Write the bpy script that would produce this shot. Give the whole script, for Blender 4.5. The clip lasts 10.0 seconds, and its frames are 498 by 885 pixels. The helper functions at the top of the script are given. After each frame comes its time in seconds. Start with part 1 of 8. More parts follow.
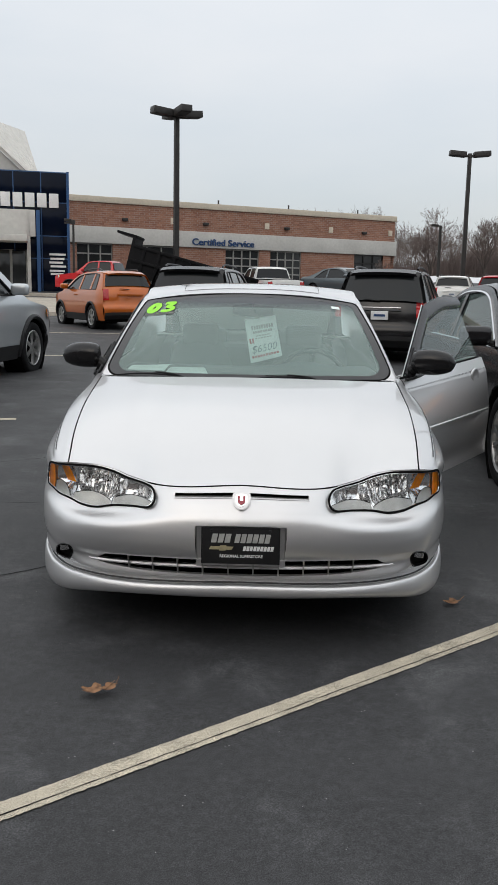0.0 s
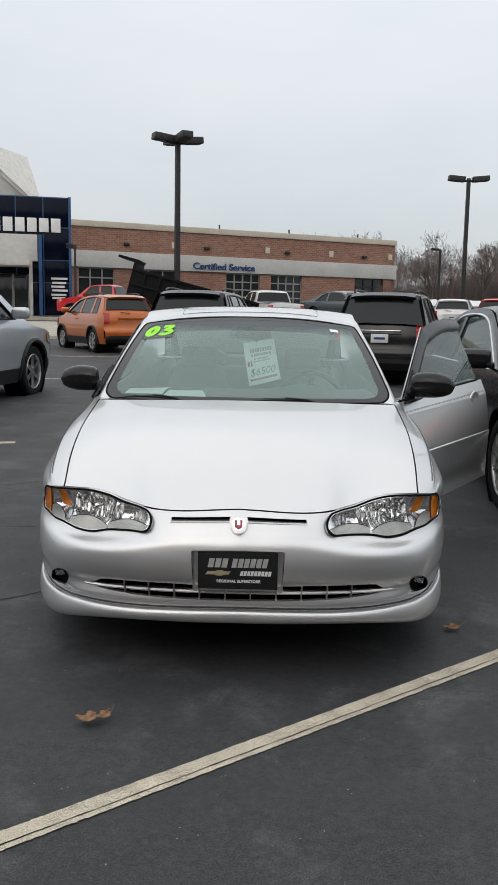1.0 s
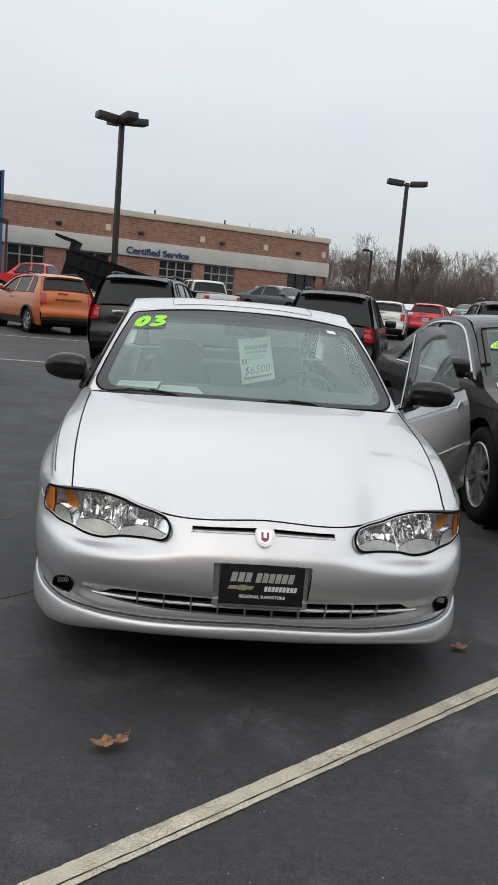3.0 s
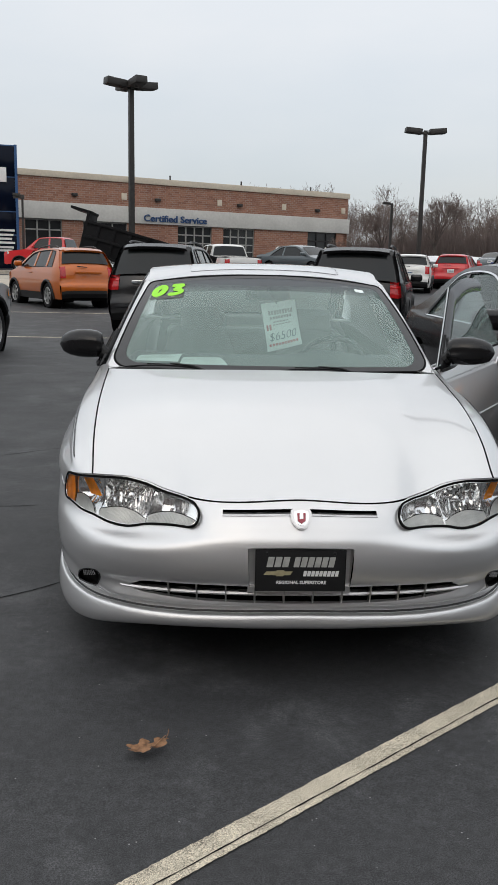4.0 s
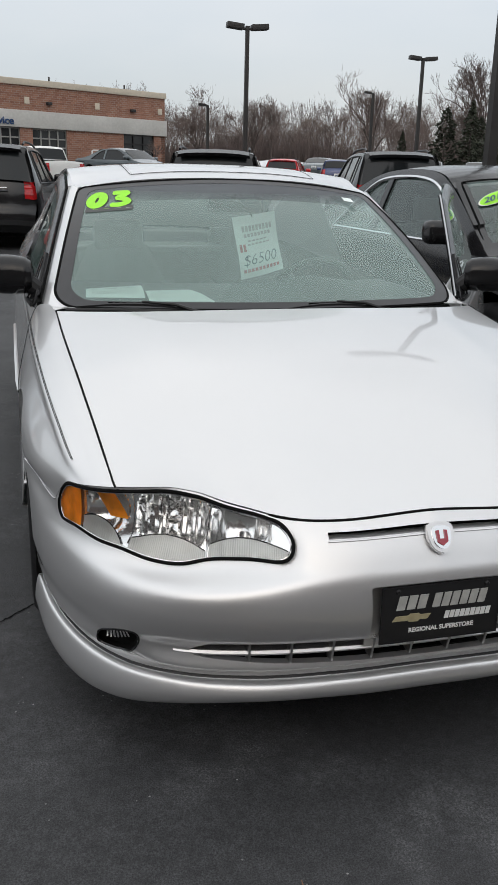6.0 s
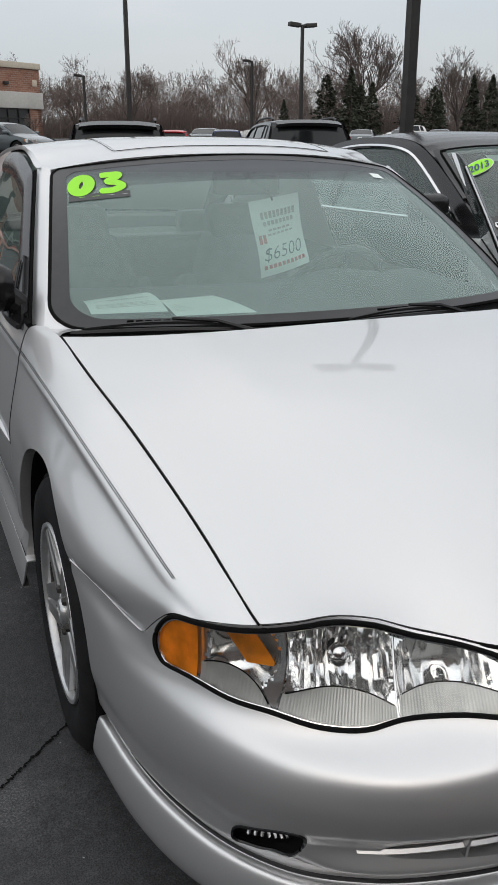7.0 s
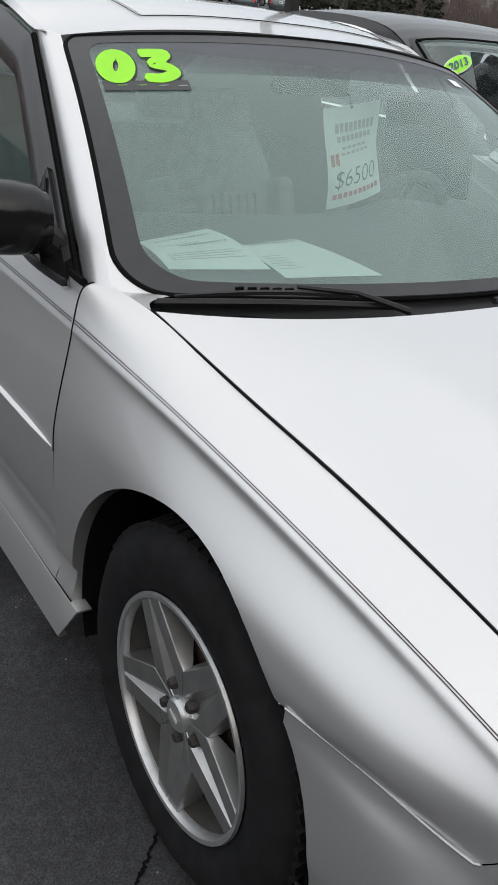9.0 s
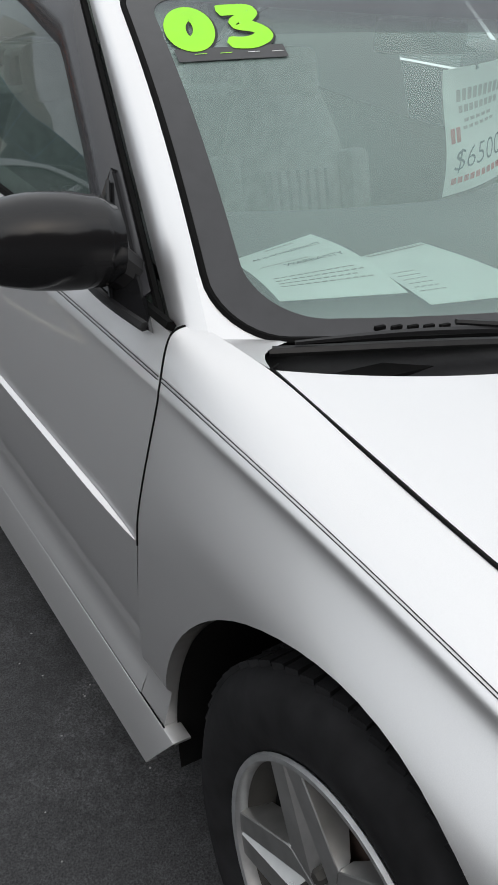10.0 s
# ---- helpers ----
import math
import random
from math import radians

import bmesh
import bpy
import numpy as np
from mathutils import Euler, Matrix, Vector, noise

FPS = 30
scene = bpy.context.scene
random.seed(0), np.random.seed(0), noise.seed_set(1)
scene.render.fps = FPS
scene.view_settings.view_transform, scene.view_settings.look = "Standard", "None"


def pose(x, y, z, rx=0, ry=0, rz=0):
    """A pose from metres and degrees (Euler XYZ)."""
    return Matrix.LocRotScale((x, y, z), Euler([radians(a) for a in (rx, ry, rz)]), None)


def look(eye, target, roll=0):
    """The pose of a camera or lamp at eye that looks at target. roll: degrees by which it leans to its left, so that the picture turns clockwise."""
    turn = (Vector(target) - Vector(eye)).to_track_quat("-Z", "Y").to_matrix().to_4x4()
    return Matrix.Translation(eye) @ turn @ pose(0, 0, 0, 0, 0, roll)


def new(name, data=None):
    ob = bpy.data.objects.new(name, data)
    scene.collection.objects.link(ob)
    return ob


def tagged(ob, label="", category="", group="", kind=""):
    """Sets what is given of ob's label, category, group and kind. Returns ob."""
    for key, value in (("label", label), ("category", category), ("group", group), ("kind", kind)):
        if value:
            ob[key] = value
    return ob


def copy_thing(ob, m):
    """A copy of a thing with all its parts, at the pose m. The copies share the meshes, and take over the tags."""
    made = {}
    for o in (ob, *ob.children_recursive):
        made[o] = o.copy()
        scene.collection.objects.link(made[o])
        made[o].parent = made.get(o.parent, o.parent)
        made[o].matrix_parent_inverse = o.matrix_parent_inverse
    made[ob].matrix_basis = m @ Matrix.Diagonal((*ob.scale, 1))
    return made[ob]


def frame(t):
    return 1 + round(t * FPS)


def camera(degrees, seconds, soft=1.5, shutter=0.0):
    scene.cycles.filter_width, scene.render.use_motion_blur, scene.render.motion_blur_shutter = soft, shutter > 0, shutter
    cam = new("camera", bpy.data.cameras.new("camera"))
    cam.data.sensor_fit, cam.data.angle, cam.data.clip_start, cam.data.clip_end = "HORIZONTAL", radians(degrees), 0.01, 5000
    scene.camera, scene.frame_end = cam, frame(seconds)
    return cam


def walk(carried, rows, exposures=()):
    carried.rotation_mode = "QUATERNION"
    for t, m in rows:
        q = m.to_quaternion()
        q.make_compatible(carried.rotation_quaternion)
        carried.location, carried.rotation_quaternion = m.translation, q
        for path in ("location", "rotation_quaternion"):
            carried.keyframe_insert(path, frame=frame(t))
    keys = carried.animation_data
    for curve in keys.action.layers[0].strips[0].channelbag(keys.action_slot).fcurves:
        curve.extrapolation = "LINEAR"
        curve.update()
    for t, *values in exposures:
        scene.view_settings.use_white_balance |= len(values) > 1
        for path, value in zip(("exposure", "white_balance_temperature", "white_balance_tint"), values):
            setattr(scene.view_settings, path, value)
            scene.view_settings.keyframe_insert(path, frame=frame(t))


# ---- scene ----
cam = camera(32.7, 10.0, soft=0.95)
PATH = [
    (0, (0.051, -3.06, 1.364), (0.03, -1.092, 1.012), 1.1),
    (0.5, (0.068, -3.043, 1.363), (0.051, -1.068, 1.047), 1.0),
    (1, (0.066, -3.034, 1.362), (0.041, -1.056, 1.063), 1.0),
    (1.5, (0.057, -3.015, 1.361), (0.032, -1.039, 1.055), 1.5),
    (2, (-0.019, -2.971, 1.36), (0.0, -0.996, 1.045), 1.7),
    (2.2, (-0.095, -2.916, 1.356), (-0.035, -0.940, 1.049), 2.0),
    (3.3, (-0.350, -2.815, 1.378), (-0.171, -0.850, 1.050), 5.0),
    (3.5, (-0.337, -2.792, 1.379), (-0.187, -0.829, 1.025), 3.8),
    (4, (-0.313, -2.6, 1.376), (-0.216, -0.643, 0.976), 1.3),
    (4.5, (-0.336, -2.462, 1.372), (-0.109, -0.516, 0.967), 1.3),
    (5, (-0.571, -2.214, 1.354), (-0.124, -0.323, 0.881), 2.3),
    (5.5, (-0.757, -1.915, 1.336), (-0.247, -0.059, 0.792), 2.0),
    (5.7, (-0.804, -1.773, 1.345), (-0.342, 0.089, 0.780), 1.5),
    (6.8, (-1.137, -0.921, 1.350), (-0.424, 0.827, 0.697), 0.5),
    (7, (-1.159, -0.761, 1.352), (-0.432, 0.986, 0.705), 0.1),
    (7.5, (-1.198, -0.357, 1.345), (-0.352, 1.312, 0.641), 1.6),
    (8, (-1.221, -0.07, 1.356), (-0.369, 1.514, 0.483), 0.7),
    (8.5, (-1.357, 0.046, 1.381), (-0.326, 1.523, 0.511), 4.5),
    (9, (-1.465, 0.135, 1.384), (-0.408, 1.578, 0.49), 6.9),
    (9.5, (-1.393, 0.342, 1.363), (-0.418, 1.819, 0.432), 5.1),
    (10, (-1.363, 0.587, 1.36), (-0.381, 2.025, 0.376), 4.3),
]
walk(cam, [(t, look(eye, target, roll)) for t, eye, target, roll in PATH], [(0, 0.05), (2, 0.05), (3.5, 0.05), (5.5, 0.11), (7, -0.04), (8, -0.02), (9, 0.1), (10, 0.24)])

# ---- light: an overcast winter sky ----
world = bpy.data.worlds.new("overcast_sky")
scene.world = world
world.use_nodes = True
wn, wl = world.node_tree.nodes, world.node_tree.links
wn.clear()
sky_out, sky_bg = wn.new("ShaderNodeOutputWorld"), wn.new("ShaderNodeBackground")
sky = wn.new("ShaderNodeTexSky")
sky.sky_type, sky.sun_disc, sky.sun_elevation, sky.sun_rotation = "NISHITA", False, radians(38), radians(200)
sky.dust_density, sky.altitude = 4.0, 200
way, stretch = wn.new("ShaderNodeTexCoord"), wn.new("ShaderNodeMapping")
stretch.inputs["Scale"].default_value = (1.6, 1.6, 4.5)
cloud, cloud_ramp = wn.new("ShaderNodeTexNoise"), wn.new("ShaderNodeValToRGB")
cloud.inputs["Scale"].default_value, cloud.inputs["Detail"].default_value, cloud.inputs["Roughness"].default_value = 1.5, 6, 0.5
cloud_ramp.color_ramp.elements[0].position, cloud_ramp.color_ramp.elements[1].position = 0.32, 0.68
cloud_ramp.color_ramp.elements[0].color, cloud_ramp.color_ramp.elements[1].color = (0.642, 0.685, 0.722, 1), (0.742, 0.755, 0.768, 1)
split, height_ramp, veil = wn.new("ShaderNodeSeparateXYZ"), wn.new("ShaderNodeValToRGB"), wn.new("ShaderNodeMix")
height_ramp.color_ramp.elements[0].color, height_ramp.color_ramp.elements[1].color = (0.71, 0.708, 0.704, 1), (1.29, 1.27, 1.24, 1)
height_ramp.color_ramp.elements[1].position = 0.53
veil.data_type, veil.blend_type = "RGBA", "MULTIPLY"
veil.inputs["Factor"].default_value = 1
haze = wn.new("ShaderNodeMix")
haze.data_type = "RGBA"
haze.inputs["Factor"].default_value = 0.97
wl.new(way.outputs["Generated"], stretch.inputs["Vector"])
wl.new(stretch.outputs["Vector"], cloud.inputs["Vector"])
wl.new(cloud.outputs["Fac"], cloud_ramp.inputs["Fac"])
wl.new(way.outputs["Generated"], split.inputs["Vector"])
wl.new(split.outputs["Z"], height_ramp.inputs["Fac"])
wl.new(cloud_ramp.outputs["Color"], veil.inputs["A"])
wl.new(height_ramp.outputs["Color"], veil.inputs["B"])
wl.new(sky.outputs["Color"], haze.inputs["A"])
wl.new(veil.outputs["Result"], haze.inputs["B"])
wl.new(haze.outputs["Result"], sky_bg.inputs["Color"])
sky_bg.inputs["Strength"].default_value = 1.0
wl.new(sky_bg.outputs["Background"], sky_out.inputs["Surface"])
sun = new("sun", bpy.data.lights.new("sun", "SUN"))
sun.data.energy, sun.data.angle, sun.data.color = 0.5, radians(110), (1.0, 0.97, 0.93)
sun.matrix_world = look((-3, 0, 14), (0, 0, 0))

# ---- materials ----
def shader(name, color, rough=0.5, metal=0.0, coat=0.0, grain=0.0, scale=40.0, bump=0.0, spread=0.0, ior=1.45, stain=0.0, stain_scale=3.0, vary=0.0, alpha=1.0):
    """A surface with fine grain, broad stains and a little relief, at real size."""
    m = bpy.data.materials.new(name)
    m.use_nodes = True
    n, l = m.node_tree.nodes, m.node_tree.links
    b = n["Principled BSDF"]
    b.inputs["Base Color"].default_value = (*color, 1)
    b.inputs["Roughness"].default_value, b.inputs["Metallic"].default_value = rough, metal
    b.inputs["Coat Weight"].default_value, b.inputs["Coat Roughness"].default_value = coat, 0.04
    b.inputs["IOR"].default_value = ior
    place = n.new("ShaderNodeTexCoord")
    last = None
    if grain or stain or vary:
        mix = n.new("ShaderNodeHueSaturation")
        mix.inputs["Color"].default_value = (*color, 1)
        total = n.new("ShaderNodeMath")
        total.operation, total.inputs[0].default_value, total.inputs[1].default_value = "ADD", 1.0, 0.0
        last = total
        for amount, size in ((grain, scale), (stain, stain_scale)):
            if amount:
                tex = n.new("ShaderNodeTexNoise")
                tex.inputs["Scale"].default_value, tex.inputs["Detail"].default_value = size, 5
                ranged = n.new("ShaderNodeMapRange")
                ranged.inputs["From Min"].default_value, ranged.inputs["From Max"].default_value = 0.3, 0.7
                ranged.inputs["To Min"].default_value, ranged.inputs["To Max"].default_value = -amount, amount
                add = n.new("ShaderNodeMath")
                l.new(place.outputs["Object"], tex.inputs["Vector"])
                l.new(tex.outputs["Fac"], ranged.inputs["Value"])
                l.new(last.outputs["Value"], add.inputs[0])
                l.new(ranged.outputs["Result"], add.inputs[1])
                last = add
        if vary:
            info, ranged, add = n.new("ShaderNodeObjectInfo"), n.new("ShaderNodeMapRange"), n.new("ShaderNodeMath")
            ranged.inputs["To Min"].default_value, ranged.inputs["To Max"].default_value = -vary, vary
            l.new(info.outputs["Random"], ranged.inputs["Value"])
            l.new(last.outputs["Value"], add.inputs[0])
            l.new(ranged.outputs["Result"], add.inputs[1])
            last = add
        l.new(last.outputs["Value"], mix.inputs["Value"])
        l.new(mix.outputs["Color"], b.inputs["Base Color"])
    if bump:
        tex, relief = n.new("ShaderNodeTexNoise"), n.new("ShaderNodeBump")
        tex.inputs["Scale"].default_value, tex.inputs["Detail"].default_value = scale, 3
        relief.inputs["Strength"].default_value, relief.inputs["Distance"].default_value = bump, 0.004
        l.new(place.outputs["Object"], tex.inputs["Vector"])
        l.new(tex.outputs["Fac"], relief.inputs["Height"])
        l.new(relief.outputs["Normal"], b.inputs["Normal"])
    if spread:
        tex, ranged = n.new("ShaderNodeTexNoise"), n.new("ShaderNodeMapRange")
        tex.inputs["Scale"].default_value, tex.inputs["Detail"].default_value = 6, 4
        ranged.inputs["To Min"].default_value, ranged.inputs["To Max"].default_value = max(rough - spread, 0.02), rough + spread
        l.new(place.outputs["Object"], tex.inputs["Vector"])
        l.new(tex.outputs["Fac"], ranged.inputs["Value"])
        l.new(ranged.outputs["Result"], b.inputs["Roughness"])
    return m


def pane(name, tint, gloss=0.02, ior=1.5, dust_sheen=0.0):
    """Thin clear or tinted glass: tinted see-through, with the gloss of glass and a dusty film that also carries the
    sky's pale reflection.
    """
    m = bpy.data.materials.new(name)
    m.use_nodes = True
    n, l = m.node_tree.nodes, m.node_tree.links
    n.clear()
    out, clear, shine, mix, edge = (n.new(k) for k in ("ShaderNodeOutputMaterial", "ShaderNodeBsdfTransparent", "ShaderNodeBsdfGlossy", "ShaderNodeMixShader", "ShaderNodeFresnel"))
    clear.inputs["Color"].default_value = (*tint, 1)
    shine.inputs["Roughness"].default_value = gloss
    edge.inputs["IOR"].default_value = ior
    l.new(edge.outputs["Fac"], mix.inputs["Fac"])
    l.new(clear.outputs["BSDF"], mix.inputs[1])
    l.new(shine.outputs["BSDF"], mix.inputs[2])
    last = mix
    # The pale diffuse film also stands in for sky reflected on the glass.
    if dust_sheen:
        film, veil = n.new("ShaderNodeBsdfDiffuse"), n.new("ShaderNodeMixShader")
        spots, ranged, place = n.new("ShaderNodeTexNoise"), n.new("ShaderNodeMapRange"), n.new("ShaderNodeTexCoord")
        film.inputs["Color"].default_value = (0.48, 0.65, 0.61, 1)
        spots.inputs["Scale"].default_value, spots.inputs["Detail"].default_value = 3, 3
        ranged.inputs["To Min"].default_value, ranged.inputs["To Max"].default_value = dust_sheen * 0.7, dust_sheen * 1.3
        l.new(place.outputs["Object"], spots.inputs["Vector"])
        l.new(spots.outputs["Fac"], ranged.inputs["Value"])
        l.new(ranged.outputs["Result"], veil.inputs["Fac"])
        l.new(mix.outputs["Shader"], veil.inputs[1])
        l.new(film.outputs["BSDF"], veil.inputs[2])
        last = veil
    l.new(last.outputs["Shader"], out.inputs["Surface"])
    return m


def asphalt_material():
    m = shader("asphalt", (0.035, 0.036, 0.038), 0.62)
    n, l = m.node_tree.nodes, m.node_tree.links
    b, place = n["Principled BSDF"], n.new("ShaderNodeTexCoord")

    def noise_of(size, detail, rough=0.55):
        t = n.new("ShaderNodeTexNoise")
        t.inputs["Scale"].default_value, t.inputs["Detail"].default_value, t.inputs["Roughness"].default_value = size, detail, rough
        l.new(place.outputs["Object"], t.inputs["Vector"])
        return t

    def ramp(src, a, b_, ca, cb):
        r = n.new("ShaderNodeValToRGB")
        r.color_ramp.elements[0].position, r.color_ramp.elements[1].position = a, b_
        r.color_ramp.elements[0].color, r.color_ramp.elements[1].color = (*ca, 1), (*cb, 1)
        l.new(src, r.inputs["Fac"])
        return r

    def blend(kind, fac, a, b_):
        x = n.new("ShaderNodeMix")
        x.data_type, x.blend_type = "RGBA", kind
        if isinstance(fac, float):
            x.inputs["Factor"].default_value = fac
        else:
            l.new(fac, x.inputs["Factor"])
        l.new(a, x.inputs["A"])
        if isinstance(b_, tuple):
            x.inputs["B"].default_value = (*b_, 1)
        else:
            l.new(b_, x.inputs["B"])
        return x.outputs["Result"]

    fine = ramp(noise_of(260, 4).outputs["Fac"], 0.32, 0.7, (0.0118, 0.012, 0.0126), (0.067, 0.068, 0.07))
    broad = ramp(noise_of(0.9, 6, 0.6).outputs["Fac"], 0.35, 0.7, (0.84, 0.84, 0.85), (1.18, 1.18, 1.2))
    col = blend("MULTIPLY", 1.0, fine.outputs["Color"], broad.outputs["Color"])
    middle = ramp(noise_of(38, 5, 0.7).outputs["Fac"], 0.38, 0.66, (0.7, 0.7, 0.71), (1.2, 1.2, 1.21))
    col = blend("MULTIPLY", 1.0, col, middle.outputs["Color"])
    # pale gritty scuffs where the seal coat has worn, in patches
    grit = ramp(noise_of(190, 3, 0.7).outputs["Fac"], 0.5, 0.6, (0.12, 0.12, 0.12), (1, 1, 1))
    patch = ramp(noise_of(2.0, 8, 0.7).outputs["Fac"], 0.53, 0.68, (0, 0, 0), (0.85, 0.85, 0.85))
    both = n.new("ShaderNodeMath")
    both.operation = "MULTIPLY"
    l.new(grit.outputs["Color"], both.inputs[0])
    l.new(patch.outputs["Color"], both.inputs[1])
    col = blend("MIX", both.outputs["Value"], col, (0.17, 0.172, 0.178))
    # pale stone chips
    cell = n.new("ShaderNodeTexVoronoi")
    cell.inputs["Scale"].default_value = 42
    l.new(place.outputs["Object"], cell.inputs["Vector"])
    chip = ramp(cell.outputs["Distance"], 0.08, 0.12, (1, 1, 1), (0, 0, 0))
    rare = ramp(noise_of(9, 2).outputs["Fac"], 0.6, 0.64, (0, 0, 0), (1, 1, 1))
    few = n.new("ShaderNodeMath")
    few.operation = "MULTIPLY"
    l.new(chip.outputs["Color"], few.inputs[0])
    l.new(rare.outputs["Color"], few.inputs[1])
    col = blend("MIX", few.outputs["Value"], col, (0.3, 0.3, 0.29))
    l.new(col, b.inputs["Base Color"])
    rough = n.new("ShaderNodeMapRange")
    rough.inputs["To Min"].default_value, rough.inputs["To Max"].default_value = 0.5, 0.8
    l.new(noise_of(2.2, 5).outputs["Fac"], rough.inputs["Value"])
    l.new(rough.outputs["Result"], b.inputs["Roughness"])
    relief = n.new("ShaderNodeBump")
    relief.inputs["Strength"].default_value, relief.inputs["Distance"].default_value = 0.55, 0.004
    l.new(noise_of(150, 5, 0.65).outputs["Fac"], relief.inputs["Height"])
    l.new(relief.outputs["Normal"], b.inputs["Normal"])
    return m


def brick_material():
    m = shader("brick", (0.3, 0.16, 0.11), 0.85)
    n, l = m.node_tree.nodes, m.node_tree.links
    place, turn, bricks = n.new("ShaderNodeTexCoord"), n.new("ShaderNodeMapping"), n.new("ShaderNodeTexBrick")
    turn.inputs["Rotation"].default_value = (radians(90), 0, 0)
    bricks.inputs["Scale"].default_value = 1.0
    bricks.inputs["Brick Width"].default_value, bricks.inputs["Row Height"].default_value, bricks.inputs["Mortar Size"].default_value = 0.42, 0.16, 0.012
    bricks.inputs["Color1"].default_value, bricks.inputs["Color2"].default_value, bricks.inputs["Mortar"].default_value = (0.235, 0.105, 0.07, 1), (0.33, 0.165, 0.112, 1), (0.33, 0.27, 0.23, 1)
    stain, tint = n.new("ShaderNodeTexNoise"), n.new("ShaderNodeHueSaturation")
    stain.inputs["Scale"].default_value, stain.inputs["Detail"].default_value = 0.5, 5
    ranged = n.new("ShaderNodeMapRange")
    ranged.inputs["To Min"].default_value, ranged.inputs["To Max"].default_value = 0.75, 1.25
    l.new(place.outputs["Object"], turn.inputs["Vector"])
    l.new(turn.outputs["Vector"], bricks.inputs["Vector"])
    l.new(place.outputs["Object"], stain.inputs["Vector"])
    l.new(stain.outputs["Fac"], ranged.inputs["Value"])
    l.new(ranged.outputs["Result"], tint.inputs["Value"])
    l.new(bricks.outputs["Color"], tint.inputs["Color"])
    l.new(tint.outputs["Color"], n["Principled BSDF"].inputs["Base Color"])
    return m


M_ASPHALT, M_BRICK = asphalt_material(), brick_material()
M_LINE = shader("worn_line_paint", (0.47, 0.42, 0.33), 0.85, grain=0.85, scale=300, bump=0.4, stain=0.25, stain_scale=9)
M_SILVER = shader("silver_metallic_paint", (0.7, 0.698, 0.702), 0.42, metal=0.86, coat=1.0, grain=0.03, scale=900, stain=0.02, stain_scale=2)
M_CLADDING = shader("black_plastic", (0.014, 0.014, 0.015), 0.45, ior=1.4, grain=0.15, scale=60, bump=0.1)
M_GLOSS_BLACK = shader("gloss_black", (0.011, 0.011, 0.012), 0.16, coat=0.15, spread=0.06, ior=1.38)
# Near-black: rubber, cracks, and the shade painted into gaps, recesses and wheel openings.
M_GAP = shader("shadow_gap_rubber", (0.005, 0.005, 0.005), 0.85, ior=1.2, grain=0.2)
M_FRIT = shader("black_ceramic_border", (0.038, 0.038, 0.041), 0.3, grain=0.1, scale=30)
M_RUBBER = shader("tyre_rubber", (0.012, 0.012, 0.013), 0.8, ior=1.25, grain=0.25, scale=30, bump=0.25, stain=0.25, stain_scale=5)
M_RIM = shader("cast_aluminium", (0.46, 0.46, 0.455), 0.32, metal=0.9, grain=0.12, scale=25, spread=0.12, stain=0.12)
# Barrel coloured near-black for the shade behind the spokes; the lug nuts share it.
M_BARREL = shader("shaded_barrel_and_nuts", (0.035, 0.033, 0.03), 0.6, metal=0.2, grain=0.25, scale=20)
M_RIM_CUT = shader("machined_aluminium", (0.52, 0.53, 0.54), 0.36, metal=0.8, grain=0.08, scale=60, spread=0.1)
M_STEEL = shader("rusty_disc", (0.05, 0.032, 0.026), 0.75, metal=0.3, grain=0.4, scale=25)
M_CHROME = shader("chrome", (0.75, 0.75, 0.76), 0.08, metal=1.0, spread=0.05)
M_MIRROR = shader("reflector_chrome", (0.86, 0.86, 0.86), 0.24, metal=0.85, bump=0.25, scale=40)
M_SILVERED = shader("silvered_plastic", (0.93, 0.93, 0.93), 0.1, metal=0.95, grain=0.03, scale=60)
M_AMBER = shader("amber_lens", (0.95, 0.3, 0.015), 0.22, coat=0.5, grain=0.25, scale=30, bump=0.5, stain=0.25, stain_scale=12)
M_RED_LENS = shader("red_lens", (0.45, 0.012, 0.014), 0.15, coat=0.6, grain=0.25, scale=30)
M_HEAD = pane("headlight_lens", (0.93, 0.94, 0.94), 0.03, 1.45)
M_PRISM = shader("ribbed_reflector", (0.58, 0.58, 0.56), 0.3, metal=0.4, grain=0.1, scale=30, stain=0.15, stain_scale=14)
M_SCREEN = pane("windscreen_glass", (0.84, 0.98, 0.94), 0.02, 1.62, 0.28)


def sun_band_material():
    """Tinted band of a windscreen, dense at the top and fading out downwards."""
    m = bpy.data.materials.new("sun_band_glass")
    m.use_nodes = True
    n, l = m.node_tree.nodes, m.node_tree.links
    n.clear()
    out_n, clear, tint, mix = (n.new(k) for k in ("ShaderNodeOutputMaterial", "ShaderNodeBsdfTransparent", "ShaderNodeBsdfDiffuse", "ShaderNodeMixShader"))
    tint.inputs["Color"].default_value = (0.15, 0.152, 0.168, 1)
    place, split_n, ranged = n.new("ShaderNodeTexCoord"), n.new("ShaderNodeSeparateXYZ"), n.new("ShaderNodeMapRange")
    ranged.interpolation_type = "SMOOTHSTEP"
    ranged.inputs["From Min"].default_value, ranged.inputs["From Max"].default_value = 1.232, 1.31
    ranged.inputs["To Min"].default_value, ranged.inputs["To Max"].default_value = 0.0, 0.8
    l.new(place.outputs["Object"], split_n.inputs["Vector"])
    l.new(split_n.outputs["Z"], ranged.inputs["Value"])
    l.new(ranged.outputs["Result"], mix.inputs["Fac"])
    l.new(clear.outputs["BSDF"], mix.inputs[1])
    l.new(tint.outputs["BSDF"], mix.inputs[2])
    l.new(mix.outputs["Shader"], out_n.inputs["Surface"])
    return m


